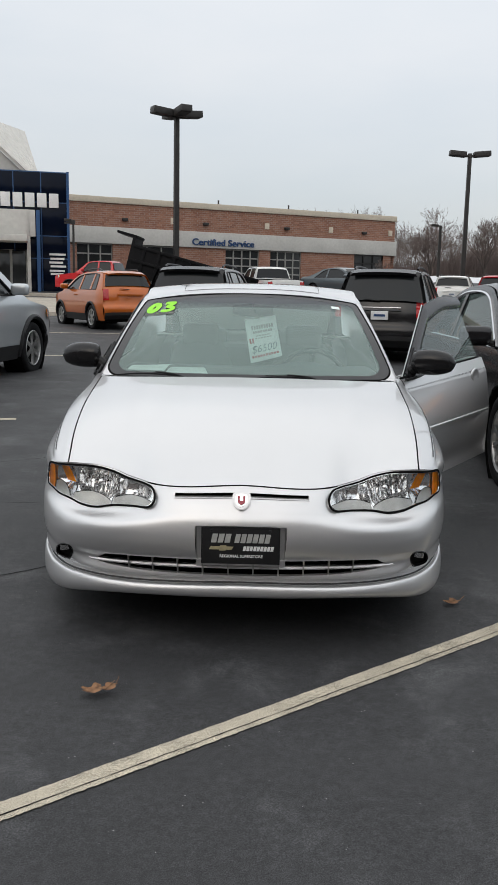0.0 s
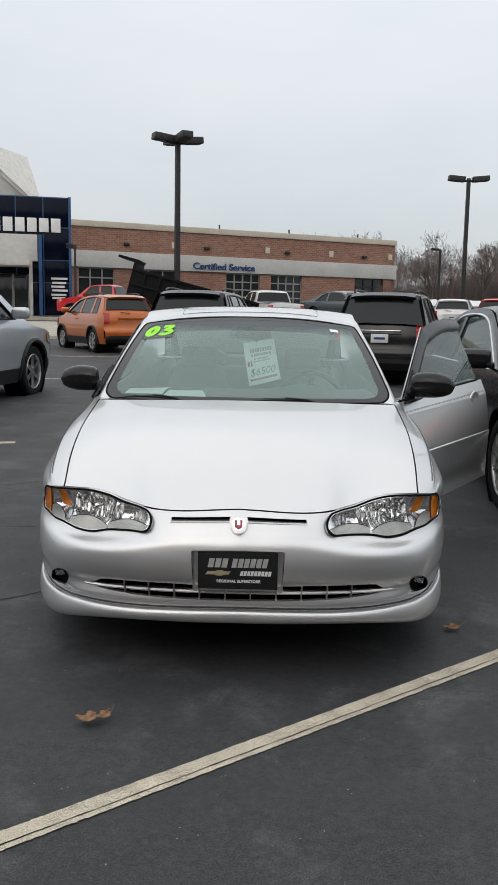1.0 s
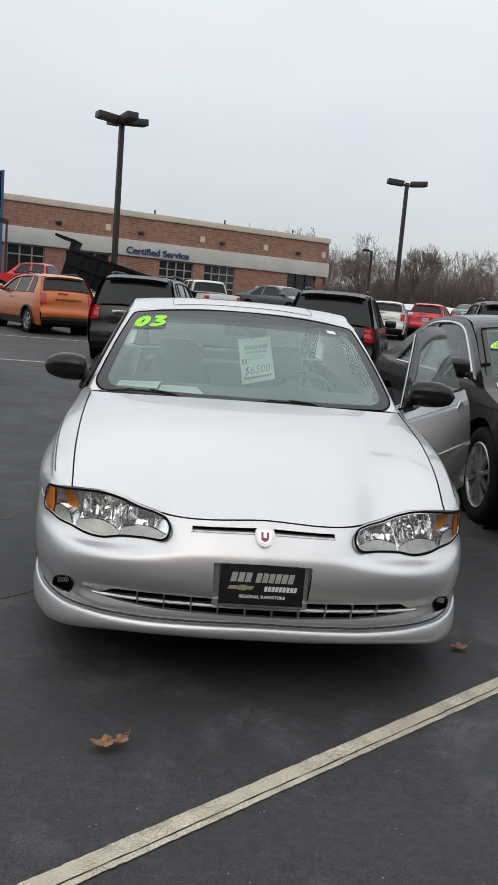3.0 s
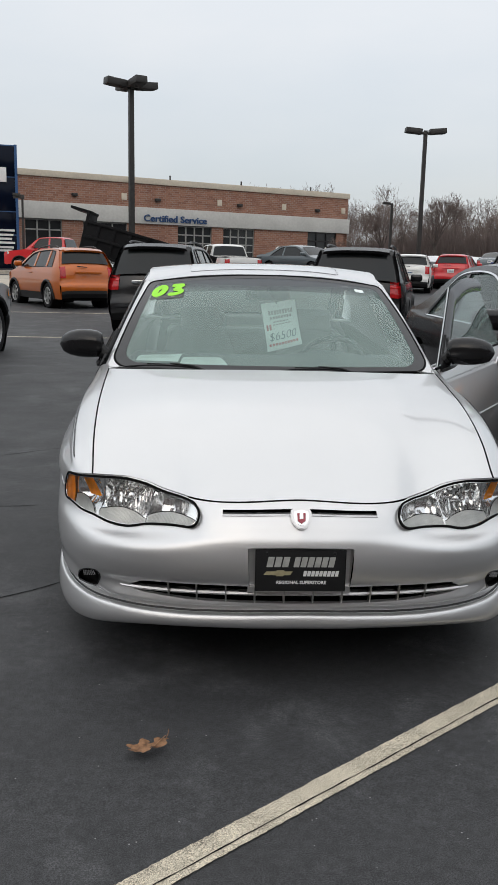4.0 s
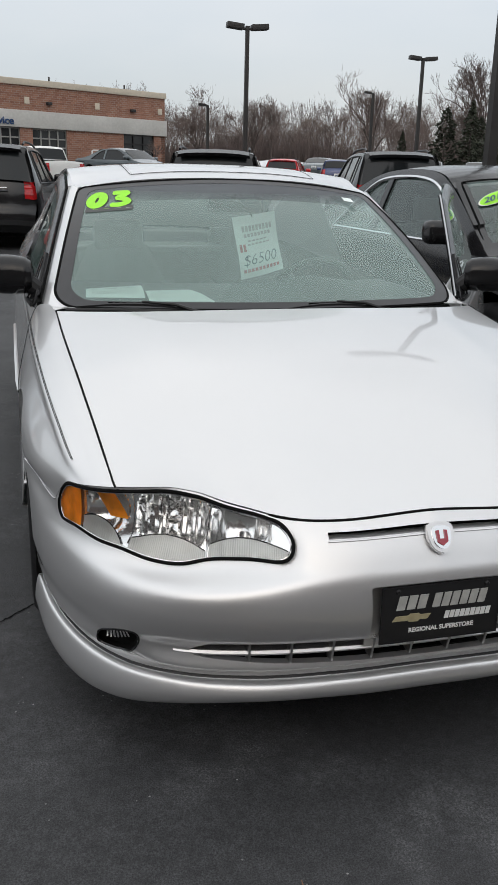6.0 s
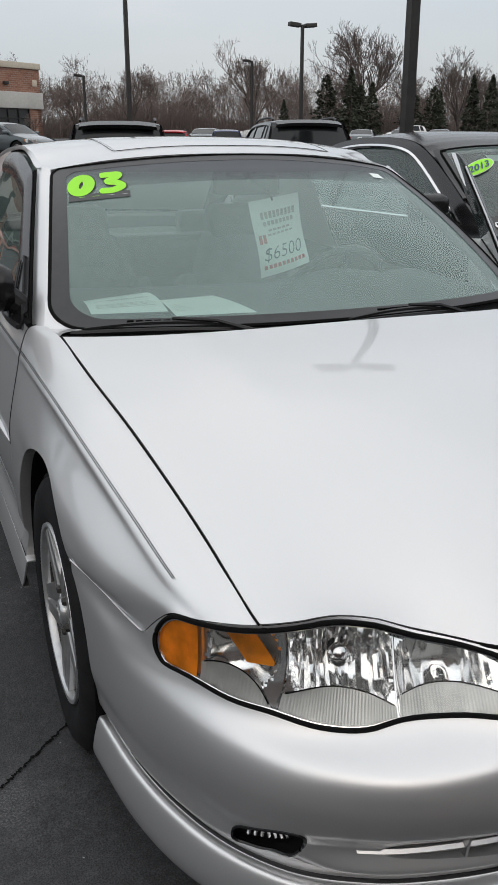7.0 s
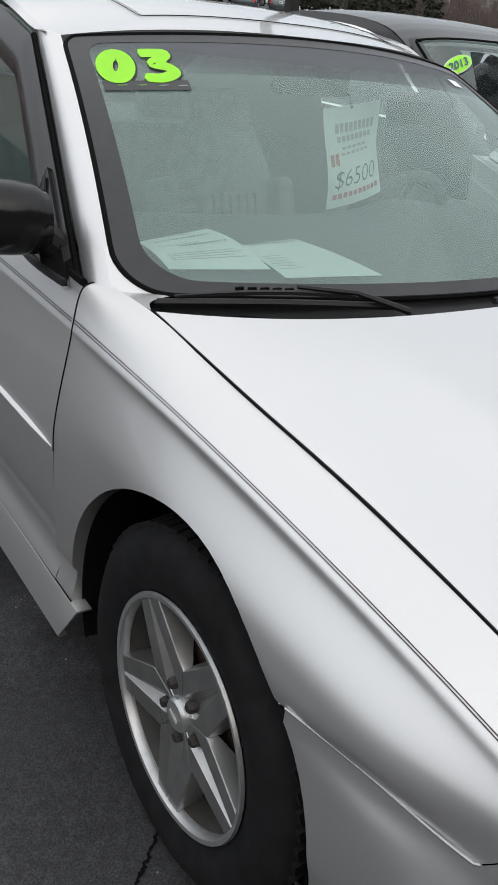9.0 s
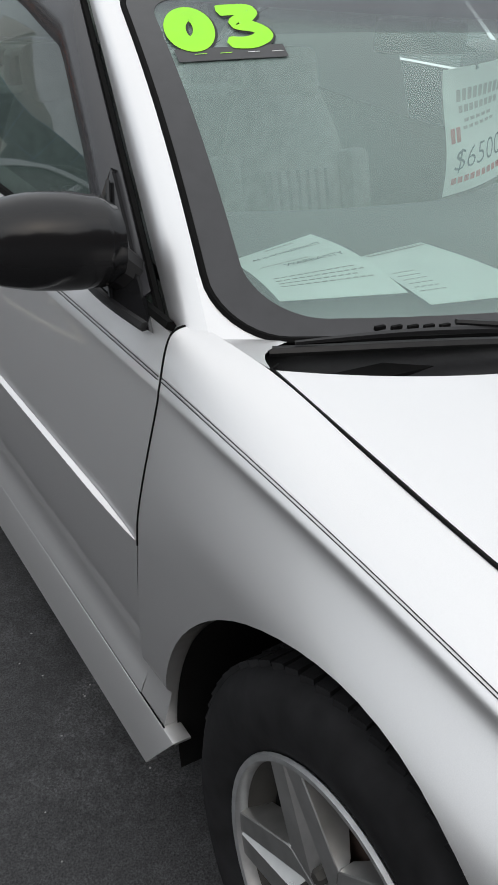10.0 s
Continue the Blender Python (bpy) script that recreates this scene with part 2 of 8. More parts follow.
M_SHADE = sun_band_material()
M_SIDE = pane("side_glass", (0.55, 0.65, 0.62), 0.01, 1.7, 0.08)
M_SALOON = pane("saloon_glass", (0.5, 0.62, 0.58), 0.02, 1.7, 0.1)
M_DARK_GLASS = shader("privacy_glass", (0.012, 0.014, 0.015), 0.06, ior=1.4, spread=0.03)
M_SMOKE = shader("smoked_visor", (0.03, 0.03, 0.033), 0.22, spread=0.06)
M_TRIM_GREY = shader("grey_interior_plastic", (0.24, 0.25, 0.24), 0.7, grain=0.12, scale=50, bump=0.15)
M_DASH = shader("dashboard_vinyl", (0.12, 0.125, 0.125), 0.75, grain=0.12, scale=70, bump=0.2)
M_SEAT = shader("grey_leather", (0.27, 0.28, 0.275), 0.5, grain=0.12, scale=35, bump=0.3)
M_PAPER = shader("white_paper", (0.87, 0.94, 0.915), 0.8, grain=0.05, scale=12)
M_INK = shader("black_ink", (0.03, 0.03, 0.035), 0.7, grain=0.3)
M_BLUE_INK = shader("pen_ink", (0.02, 0.09, 0.11), 0.7, grain=0.2)
M_RED_INK = shader("red_ink", (0.5, 0.1, 0.09), 0.7, grain=0.2)
M_LIME = shader("lime_sticker", (0.33, 0.86, 0.02), 0.45, grain=0.06, scale=15)
M_WHITE = shader("white_paint", (0.78, 0.78, 0.77), 0.4, coat=0.5, grain=0.05, scale=15, stain=0.05)
M_GREY_INK = shader("grey_print", (0.42, 0.42, 0.4), 0.6, grain=0.15)
M_PLATE = shader("black_plate", (0.012, 0.012, 0.013), 0.42, grain=0.15, bump=0.08)
M_BADGE_RED = shader("badge_red", (0.32, 0.03, 0.05), 0.25, coat=0.5, grain=0.15)
M_LEAF = shader("dry_leaf", (0.22, 0.115, 0.058), 0.8, grain=0.35, scale=90, bump=0.4, stain=0.25, stain_scale=20)
M_POLE = shader("bronze_pole_paint", (0.03, 0.028, 0.027), 0.5, grain=0.2, scale=8)
M_BARK = shader("grey_bark", (0.1, 0.083, 0.075), 0.9, grain=0.3, scale=12, vary=0.25)
M_BRUSH = shader("brown_brushwood", (0.12, 0.094, 0.085), 0.95, grain=0.5, scale=1.6, bump=0.5, stain=0.3, stain_scale=0.4)
M_TWIG = shader("winter_twigs", (0.15, 0.117, 0.106), 0.9, grain=0.25, scale=0.6, vary=0.3)
M_SNOW = shader("old_snow", (0.7, 0.71, 0.73), 0.8, grain=0.08, scale=2, bump=0.4, stain=0.12, stain_scale=0.6)
M_NEEDLE = shader("fir_needles", (0.046, 0.053, 0.036), 0.85, grain=0.45, scale=4, vary=0.2)
M_CREAM = shader("cream_stucco", (0.6, 0.53, 0.43), 0.85, grain=0.06, scale=6, stain=0.08, stain_scale=0.7)
M_BAND = shader("stone_grey_panel", (0.54, 0.53, 0.5), 0.8, grain=0.06, scale=5, stain=0.08, stain_scale=0.6)
M_BLUE_GLASS = shader("blue_curtain_wall", (0.003, 0.006, 0.016), 0.12, ior=1.25, stain=0.3, stain_scale=0.5)
M_BLUE_FRAME = shader("blue_mullion", (0.03, 0.09, 0.22), 0.35, grain=0.1)
M_STORE_GLASS = shader("shop_glass", (0.025, 0.028, 0.03), 0.08, stain=0.3, stain_scale=0.8)
M_FRAME = shader("pale_frame", (0.3, 0.3, 0.285), 0.5, grain=0.08)
M_SIGN_BLUE = shader("sign_blue", (0.02, 0.06, 0.16), 0.4, grain=0.08)
M_ROOF = shader("white_metal_roof", (0.62, 0.6, 0.56), 0.6, stain=0.06, grain=0.04, scale=3)
M_CONCRETE = shader("kerb_concrete", (0.42, 0.38, 0.32), 0.9, grain=0.15, scale=8, stain=0.15, stain_scale=1.0)
M_STEEL_BLACK = shader("black_steel", (0.008, 0.008, 0.009), 0.7, ior=1.25, grain=0.2, scale=6)


def car_paint(name, color, metal=0.35, rough=0.3):
    return shader(name, color, rough, metal=metal, coat=1.0, grain=0.04, scale=600, stain=0.04, stain_scale=2)


P_BLACK = shader("black_paint", (0.012, 0.012, 0.013), 0.16, ior=1.5, spread=0.05, grain=0.15, scale=600, stain=0.1, stain_scale=3)
P_CHAR = shader("charcoal_paint", (0.027, 0.028, 0.03), 0.2, ior=1.5, spread=0.05, grain=0.1, scale=600)
P_ORANGE = car_paint("orange_paint", (0.5, 0.115, 0.008), 0.3)
P_GREY = car_paint("grey_silver_paint", (0.56, 0.59, 0.61), 0.55)
P_RED = car_paint("red_paint", (0.55, 0.006, 0.012), 0.0, 0.35)
P_BLUE = car_paint("blue_paint", (0.03, 0.05, 0.14), 0.3)
P_WHITE = car_paint("white_car_paint", (0.74, 0.74, 0.72), 0.0, 0.35)
P_SLATE = car_paint("slate_paint", (0.09, 0.11, 0.12), 0.4)

# ---- curves and surfaces ----
def smooth_many(table, ts):
    """A smooth curve through rows (t, values...) at all of ts."""
    a = np.array(table, float)
    k, v = a[:, 0], a[:, 1:]
    step = np.diff(k)
    d = np.diff(v, axis=0) / step[:, None]
    m = np.vstack([d[:1], (d[1:] * step[:-1, None] + d[:-1] * step[1:, None]) / (k[2:] - k[:-2])[:, None], d[-1:]])
    ts = np.asarray(ts, float)
    i = np.clip(np.searchsorted(k, ts) - 1, 0, len(k) - 2)
    h = step[i][:, None]
    s = np.clip((ts - k[i])[:, None] / h, 0, 1)
    return (v[i] * (2 * s**3 - 3 * s**2 + 1) + m[i] * h * (s**3 - 2 * s**2 + s)
            + v[i + 1] * (3 * s**2 - 2 * s**3) + m[i + 1] * h * (s**3 - s**2))


class Curve:
    """A smooth curve through rows, sampled once."""
    def __init__(self, table, n=400):
        self.t0, self.t1, self.n = float(table[0][0]), float(table[-1][0]), n
        self.p = smooth_many(table, np.linspace(self.t0, self.t1, n + 1))

    def __call__(self, t):
        k = min(max((t - self.t0) / (self.t1 - self.t0), 0.0), 1.0) * self.n
        i = min(int(k), self.n - 1)
        return self.p[i] + (self.p[i + 1] - self.p[i]) * (k - i)


CURVES = {}


def smooth(table, t):
    """A smooth curve through rows (t, values...) at t."""
    key = tuple(map(tuple, table)) if len(table) < 12 else id(table)
    if key not in CURVES:
        CURVES[key] = (Curve(table), table)
    return CURVES[key][0](t)


class Net:
    """A surface sampled once over a rectangle of (u, v)."""
    def __init__(self, points, u0, u1, v0, v1):
        self.p, self.u0, self.v0 = points, u0, v0
        self.ku, self.kv = (points.shape[0] - 1) / (u1 - u0), (points.shape[1] - 1) / (v1 - v0)

    def __call__(self, u, v):
        a, b = min(max((u - self.u0) * self.ku, 0), self.p.shape[0] - 1), min(max((v - self.v0) * self.kv, 0), self.p.shape[1] - 1)
        i, j = min(int(a), self.p.shape[0] - 2), min(int(b), self.p.shape[1] - 2)
        a, b = a - i, b - j
        return (self.p[i, j] * (1 - a) + self.p[i + 1, j] * a) * (1 - b) + (self.p[i, j + 1] * (1 - a) + self.p[i + 1, j + 1] * a) * b


def dense(rows, n, t0=0.0, t1=1.0):
    return [smooth(rows, t0 + (t1 - t0) * i / (n - 1)) for i in range(n)]


# ---- the shape of the silver coupe: x across, y to its rear, z up, nose at y = 0 ----
NOSE_PLAN = [(0, 0, 0), (0.2, 0.22, 0.008), (0.4, 0.44, 0.04), (0.55, 0.6, 0.098), (0.68, 0.722, 0.19),
             (0.79, 0.806, 0.32), (0.9, 0.868, 0.51), (1, 0.9, 0.75)]
# Each row of the nose, from the chin up: share of the way round to the arch, height, set-back.
NOSE_ROWS = [
    [(0, 0.196, 0.10), (0.5, 0.188, 0.07), (0.8, 0.153, 0.04), (1, 0.158, 0.04)],
    [(0, 0.202, 0.045), (0.5, 0.195, 0.03), (0.8, 0.158, 0.012), (1, 0.162, 0.012)],
    [(0, 0.225, 0.03), (0.5, 0.22, 0.016), (0.8, 0.2, 0.0), (1, 0.21, 0.0)],
    [(0, 0.25, 0.036), (0.5, 0.248, 0.024), (0.8, 0.262, 0.008), (1, 0.285, 0.008)],
    [(0, 0.256, 0.058), (0.5, 0.254, 0.046), (0.8, 0.268, 0.028), (1, 0.292, 0.026)],
    [(0, 0.278, 0.062), (0.5, 0.276, 0.05), (0.8, 0.288, 0.03), (1, 0.312, 0.026)],
    [(0, 0.285, 0.046), (0.5, 0.284, 0.034), (0.8, 0.297, 0.016), (1, 0.32, 0.012)],
    [(0, 0.33, 0.046), (0.35, 0.33, 0.046), (0.6, 0.33, 0.034), (0.8, 0.34, 0.014), (1, 0.36, 0.006)],
    [(0, 0.375, 0.016), (0.5, 0.372, 0.012), (0.8, 0.38, 0.004), (1, 0.4, 0.0)],
    [(0, 0.44, 0.002), (0.5, 0.43, 0.0), (0.8, 0.435, 0.0), (1, 0.45, 0.0)],
    [(0, 0.505, 0.01), (0.3, 0.497, 0.012), (0.5, 0.482, 0.012), (0.65, 0.482, 0.014), (0.8, 0.492, 0.008), (1, 0.5, 0.0)],
    [(0, 0.545, 0.03), (0.3, 0.532, 0.04), (0.45, 0.515, 0.075), (0.65, 0.512, 0.06), (0.8, 0.535, 0.03), (0.9, 0.53, 0.012), (1, 0.545, 0.0)],
    [(0, 0.59, 0.06), (0.3, 0.578, 0.075), (0.45, 0.562, 0.12), (0.65, 0.58, 0.1), (0.8, 0.582, 0.04), (0.87, 0.557, 0.024), (0.93, 0.562, 0.018), (1, 0.575, 0.0)],
    [(0, 0.632, 0.095), (0.3, 0.619, 0.112), (0.45, 0.628, 0.18), (0.55, 0.652, 0.178), (0.64, 0.668, 0.142), (0.725, 0.671, 0.068), (0.8, 0.656, 0.04), (0.84, 0.643, 0.03), (0.862, 0.61, 0.028), (0.878, 0.58, 0.026), (0.94, 0.588, 0.019), (1, 0.598, 0.0)],
]


def nose_net():
    us = np.linspace(0, 1, 481)
    plan = smooth_many(NOSE_PLAN, us)
    way = smooth_many(NOSE_PLAN, np.minimum(us + 0.01, 1)) - smooth_many(NOSE_PLAN, np.maximum(np.minimum(us + 0.01, 1) - 0.02, 0))
    way[:5] = (1, 0)
    way /= np.linalg.norm(way, axis=1)[:, None]
    rows = np.stack([smooth_many(row, us) for row in NOSE_ROWS], 1)
    vs, ks = np.linspace(0, 1, 301), np.linspace(0, 1, len(NOSE_ROWS))
    out = np.zeros((481, 301, 3))
    for i in range(481):
        zb = smooth_many(np.column_stack([ks, rows[i]]), vs)
        out[i] = np.column_stack([plan[i, 0] - way[i, 1] * zb[:, 1], plan[i, 1] + way[i, 0] * zb[:, 1], zb[:, 0]])
    return Net(out, 0, 1, 0, 1)


NOSE = nose_net()


# the seam towards the fender runs straight from the lamp to the arch
SEAM_U = np.linspace(0.879, 0.955, 40)
SEAM_A, SEAM_B = NOSE(0.879, 1.0), NOSE(0.955, 1.0)
SEAM_LIFT = [float(SEAM_A[2] + (SEAM_B[2] - SEAM_A[2]) * (p[1] - SEAM_A[1]) / (SEAM_B[1] - SEAM_A[1]) - p[2]) for p in (NOSE(float(u), 1.0) for u in SEAM_U)]


def nose(u, v):
    """A point of the nose: u from -1 to 1 round it, v from 0 at the chin to 1 at the bonnet's edge."""
    p = NOSE(abs(u), v)
    if abs(u) > 0.876 and v > 0.8:
        p = p + np.array([0, 0, float(np.interp(abs(u), SEAM_U, SEAM_LIFT)) * ((v - 0.8) / 0.2) ** 2])
    return p if u >= 0 else p * (-1, 1, 1)

# ---- mesh helpers ----
def thing(name, label, category, m=None, group="", kind=""):
    ob = new(name)
    ob.empty_display_size = 0.2
    if m is not None:
        ob.matrix_basis = m
    return tagged(ob, label, category, group, kind)


def part(name, bm, material, parent=None, label="", sharp=32, thick=0.0):
    """Links a bmesh as one mesh object, in its parent's space."""
    if thick:
        bmesh.ops.recalc_face_normals(bm, faces=bm.faces)
        bmesh.ops.solidify(bm, geom=bm.faces[:], thickness=thick)
    me = bpy.data.meshes.new(name)
    bm.to_mesh(me)
    bm.free()
    me.shade_smooth()
    me.set_sharp_from_angle(angle=radians(sharp))
    me.materials.append(material)
    ob = new(name, me)
    ob.parent = parent
    return tagged(ob, label)


def sheet(points, bm=None, loop=False):
    """A grid of points, rows by columns, as faces."""
    bm = bm or bmesh.new()
    rows = [[bm.verts.new(tuple(map(float, p))) for p in row] for row in points]
    for a, b in zip(rows, rows[1:]):
        for i in range(len(a) - (0 if loop else 1)):
            j = (i + 1) % len(a)
            try:
                bm.faces.new((a[i], a[j], b[j], b[i]))
            except ValueError:
                pass
    return bm


def out(bm, centre):
    """Turns all faces away from a point inside."""
    c = Vector(tuple(map(float, centre)))
    bm.normal_update()
    flip = [f for f in bm.faces if f.normal.dot(f.calc_center_median() - c) < 0]
    bmesh.ops.reverse_faces(bm, faces=flip)
    return bm


def skin(f, n, m, u0=0.0, u1=1.0, v0=0.0, v1=1.0, keep=None, bm=None):
    """The surface f(u, v) over a rectangle of n by m steps; keep(u, v): which cells stay."""
    bm = bm or bmesh.new()
    us, vs = np.linspace(u0, u1, n + 1), np.linspace(v0, v1, m + 1)
    grid = [[bm.verts.new(tuple(map(float, f(u, v)))) for v in vs] for u in us]
    for i in range(n):
        for j in range(m):
            if keep is None or keep((us[i] + us[i + 1]) / 2, (vs[j] + vs[j + 1]) / 2):
                bm.faces.new((grid[i][j], grid[i + 1][j], grid[i + 1][j + 1], grid[i][j + 1]))
    for v in [v for v in bm.verts if not v.link_faces]:
        bm.verts.remove(v)
    return bm


def tube(path, radius, sides=6, bm=None, closed=False):
    """A pipe along a path of points; radius: a number, or one for each point."""
    bm = bm or bmesh.new()
    pts = [Vector(tuple(map(float, p))) for p in path]
    rads = radius if hasattr(radius, "__len__") else [radius] * len(pts)
    rings = []
    for i, p in enumerate(pts):
        ahead = (pts[(i + 1) % len(pts)] - pts[i - 1]) if closed else (pts[min(i + 1, len(pts) - 1)] - pts[max(i - 1, 0)])
        ahead = ahead.normalized() if ahead.length > 1e-9 else Vector((0, 0, 1))
        side = ahead.cross(Vector((0, 0, 1)) if abs(ahead.z) < 0.9 else Vector((1, 0, 0))).normalized()
        up = side.cross(ahead)
        rings.append([bm.verts.new(p + (side * math.cos(2 * math.pi * k / sides) + up * math.sin(2 * math.pi * k / sides)) * rads[i]) for k in range(sides)])
    pairs = list(zip(rings, rings[1:])) + ([(rings[-1], rings[0])] if closed else [])
    for a, b in pairs:
        for k in range(sides):
            bm.faces.new((a[k], a[(k + 1) % sides], b[(k + 1) % sides], b[k]))
    if not closed:
        bm.faces.new(rings[0][::-1])
        bm.faces.new(rings[-1])
    return bm


def block(x0, x1, y0, y1, z0, z1, bevel=0.0, bm=None, m=None, seg=2):
    """A box, with rounded edges where bevel is given, added to bm."""
    own = bmesh.new()
    bmesh.ops.create_cube(own, size=1, matrix=Matrix.Translation(((x0 + x1) / 2, (y0 + y1) / 2, (z0 + z1) / 2)) @ Matrix.Diagonal((x1 - x0, y1 - y0, z1 - z0, 1)))
    if bevel:
        bmesh.ops.bevel(own, geom=own.edges[:], offset=bevel, segments=seg, affect="EDGES", profile=0.6)
    if m is not None:
        bmesh.ops.transform(own, matrix=m, verts=own.verts)
    if bm is None:
        return own
    join(bm, own)
    return bm


def join(bm, other):
    at = {v: bm.verts.new(v.co) for v in other.verts}
    for f in other.faces:
        try:
            bm.faces.new([at[v] for v in f.verts])
        except ValueError:
            pass
    other.free()
    return bm


def lathe(profile, sides=48, axis="x", bm=None, m=None):
    """Turns (radius, along) round an axis."""
    bm2 = bmesh.new()
    rows = []
    for k in range(sides):
        a = 2 * math.pi * k / sides
        row = []
        for r, s in profile:
            p = (s, r * math.cos(a), r * math.sin(a)) if axis == "x" else (r * math.cos(a), r * math.sin(a), s)
            row.append(bm2.verts.new(p))
        rows.append(row)
    for k in range(sides):
        a, b = rows[k], rows[(k + 1) % sides]
        for i in range(len(profile) - 1):
            bm2.faces.new((a[i], a[i + 1], b[i + 1], b[i]))
    if m is not None:
        bmesh.ops.transform(bm2, matrix=m, verts=bm2.verts)
    if bm is None:
        return bm2
    return join(bm, bm2)


def prism(outline, depth, bm=None, m=None, bevel=0.0):
    """An outline in x, y drawn out along z from 0 to depth."""
    own = bmesh.new()
    low = [own.verts.new((x, y, 0)) for x, y in outline]
    face = own.faces.new(low)
    got = bmesh.ops.extrude_face_region(own, geom=[face])
    bmesh.ops.translate(own, vec=(0, 0, depth), verts=[v for v in got["geom"] if isinstance(v, bmesh.types.BMVert)])
    bmesh.ops.recalc_face_normals(own, faces=own.faces)
    if bevel:
        bmesh.ops.bevel(own, geom=own.edges[:], offset=bevel, segments=2, affect="EDGES")
    if m is not None:
        bmesh.ops.transform(own, matrix=m, verts=own.verts)
    if bm is None:
        return own
    return join(bm, own)


def lettering(text, height, depth=0.0, bold=0.0, shear=0.0, space=1.0):
    """The built-in font as a bmesh in x, y, with its left foot at 0, 0; returns it and its width."""
    c = bpy.data.curves.new("text", "FONT")
    c.body, c.size, c.extrude, c.offset, c.shear, c.space_character, c.resolution_u = text, height / 0.7, depth, bold, shear, space, 4
    ob = bpy.data.objects.new("text", c)
    scene.collection.objects.link(ob)
    me = bpy.data.meshes.new_from_object(ob.evaluated_get(bpy.context.evaluated_depsgraph_get()))
    bpy.data.objects.remove(ob)
    bm = bmesh.new()
    bm.from_mesh(me)
    low = min((v.co.x for v in bm.verts), default=0)
    for v in bm.verts:
        v.co.x -= low
    return bm, max((v.co.x for v in bm.verts), default=0)


def laid(bm, f, cuts=0):
    """Moves every vertex of bm from (x, y, z) to f(x, y, z)."""
    if cuts:
        bmesh.ops.triangulate(bm, faces=bm.faces)
        bmesh.ops.subdivide_edges(bm, edges=bm.edges[:], cuts=cuts, use_grid_fill=True)
    for v in bm.verts:
        v.co = Vector(tuple(map(float, f(*v.co))))
    return bm


def inside(poly, x, y):
    hit = False
    for (x0, y0), (x1, y1) in zip(poly, poly[1:] + poly[:1]):
        if (y0 > y) != (y1 > y) and x < (x1 - x0) * (y - y0) / (y1 - y0) + x0:
            hit = not hit
    return hit


def ring_of(poly, n, closed=True):
    """A smooth closed outline of n points through those given."""
    k = len(poly)
    wrap = [poly[(i - 2) % k] for i in range(k + 4)]
    rows = [(i - 2, *p) for i, p in enumerate(wrap)]
    return [tuple(smooth(rows, k * i / n)) for i in range(n)]


def filled(outline, f, rings=7):
    """A patch inside an outline in (u, v), laid on the surface f(u, v)."""
    c = np.mean(outline, axis=0)
    bm = bmesh.new()
    rows = []
    for r in range(rings, 0, -1):
        rows.append([bm.verts.new(tuple(map(float, f(*(c + (np.array(p) - c) * r / rings))))) for p in outline])
    mid = bm.verts.new(tuple(map(float, f(*c))))
    for a, b in zip(rows, rows[1:]):
        for i in range(len(a)):
            bm.faces.new((a[i], a[(i + 1) % len(a)], b[(i + 1) % len(a)], b[i]))
    for i in range(len(outline)):
        bm.faces.new((rows[-1][i], rows[-1][(i + 1) % len(outline)], mid))
    return bm

# ---- ground ----
RISE = [(-400, 0), (-60, 0), (1.5, 0.0), (10, 0.09), (24, 0.26), (40, 0.75), (64, 1.9), (90, 2.6), (140, 2.9), (900, 2.9)]


def rise(y):
    return float(smooth(RISE, y)[0])


ys = sorted([-60, -20, -8] + [-4 + 0.5 * k for k in range(40)] + [16 + 2 * k for k in range(64)] + [160, 200, 300, 600, 1200])
xs = [-600, -200, -80, -40, -20, -10, -5, 0, 5, 10, 20, 40, 80, 200, 600]
ground = part("ground", sheet([[(x, y, rise(y)) for x in xs] for y in ys]), M_ASPHALT)
tagged(ground, "dark sealed asphalt of a car park, scuffed and damp", "ground", kind="structure")


def painted(x0, y0, x1, y1, wide, name="painted_line"):
    """A painted stripe with ragged edges on the ground."""
    a, b = np.array([x0, y0]), np.array([x1, y1])
    d = (b - a) / np.linalg.norm(b - a)
    n = np.array([-d[1], d[0]])
    steps = max(2, int(np.linalg.norm(b - a) / 0.008)) if wide < 0.12 and name == "parking_line" else 12
    rng = random.Random(3)
    rows = []
    for k in range(steps + 1):
        p = a + (b - a) * k / steps
        row = []
        for j, q in enumerate(np.linspace(-0.5, 0.5, 5)):
            jit = (rng.random() - 0.5) * (0.0045 if j in (0, 4) and steps > 20 else 0)
            w = p + n * (q * wide + jit)
            row.append((w[0], w[1], rise(w[1]) + 0.004))
        rows.append(row)
    ob = part(name, sheet(rows), M_LINE)
    return tagged(ob, "worn cream parking line painted on the asphalt", "line", kind="structure")


bay_line = painted(-1.868, -1.992, 3.724, 2.384, 0.080, "parking_line")


def ragged(points, half, lift, seed, name, label, parent=None, mat=None):
    """A thin uneven dark seam on the ground."""
    rng = random.Random(seed)
    rows = dense([(k, *p) for k, p in enumerate(points)], 30 * len(points), 0, len(points) - 1)
    strip = []
    for k, p in enumerate(rows):
        d = rows[min(k + 1, len(rows) - 1)] - rows[max(k - 1, 0)]
        n = np.array([-d[1], d[0]]) / (np.linalg.norm(d) + 1e-9)
        off = rng.uniform(-1, 1) * half * 0.8
        h = half * rng.uniform(0.4, 1.3)
        strip.append([(*(p + n * (off + h * q)), rise(p[1]) + lift) for q in (-1, 1)])
    ob = part(name, sheet(strip), mat or M_GAP, parent)
    return ob if parent else tagged(ob, label, "crack", kind="structure")


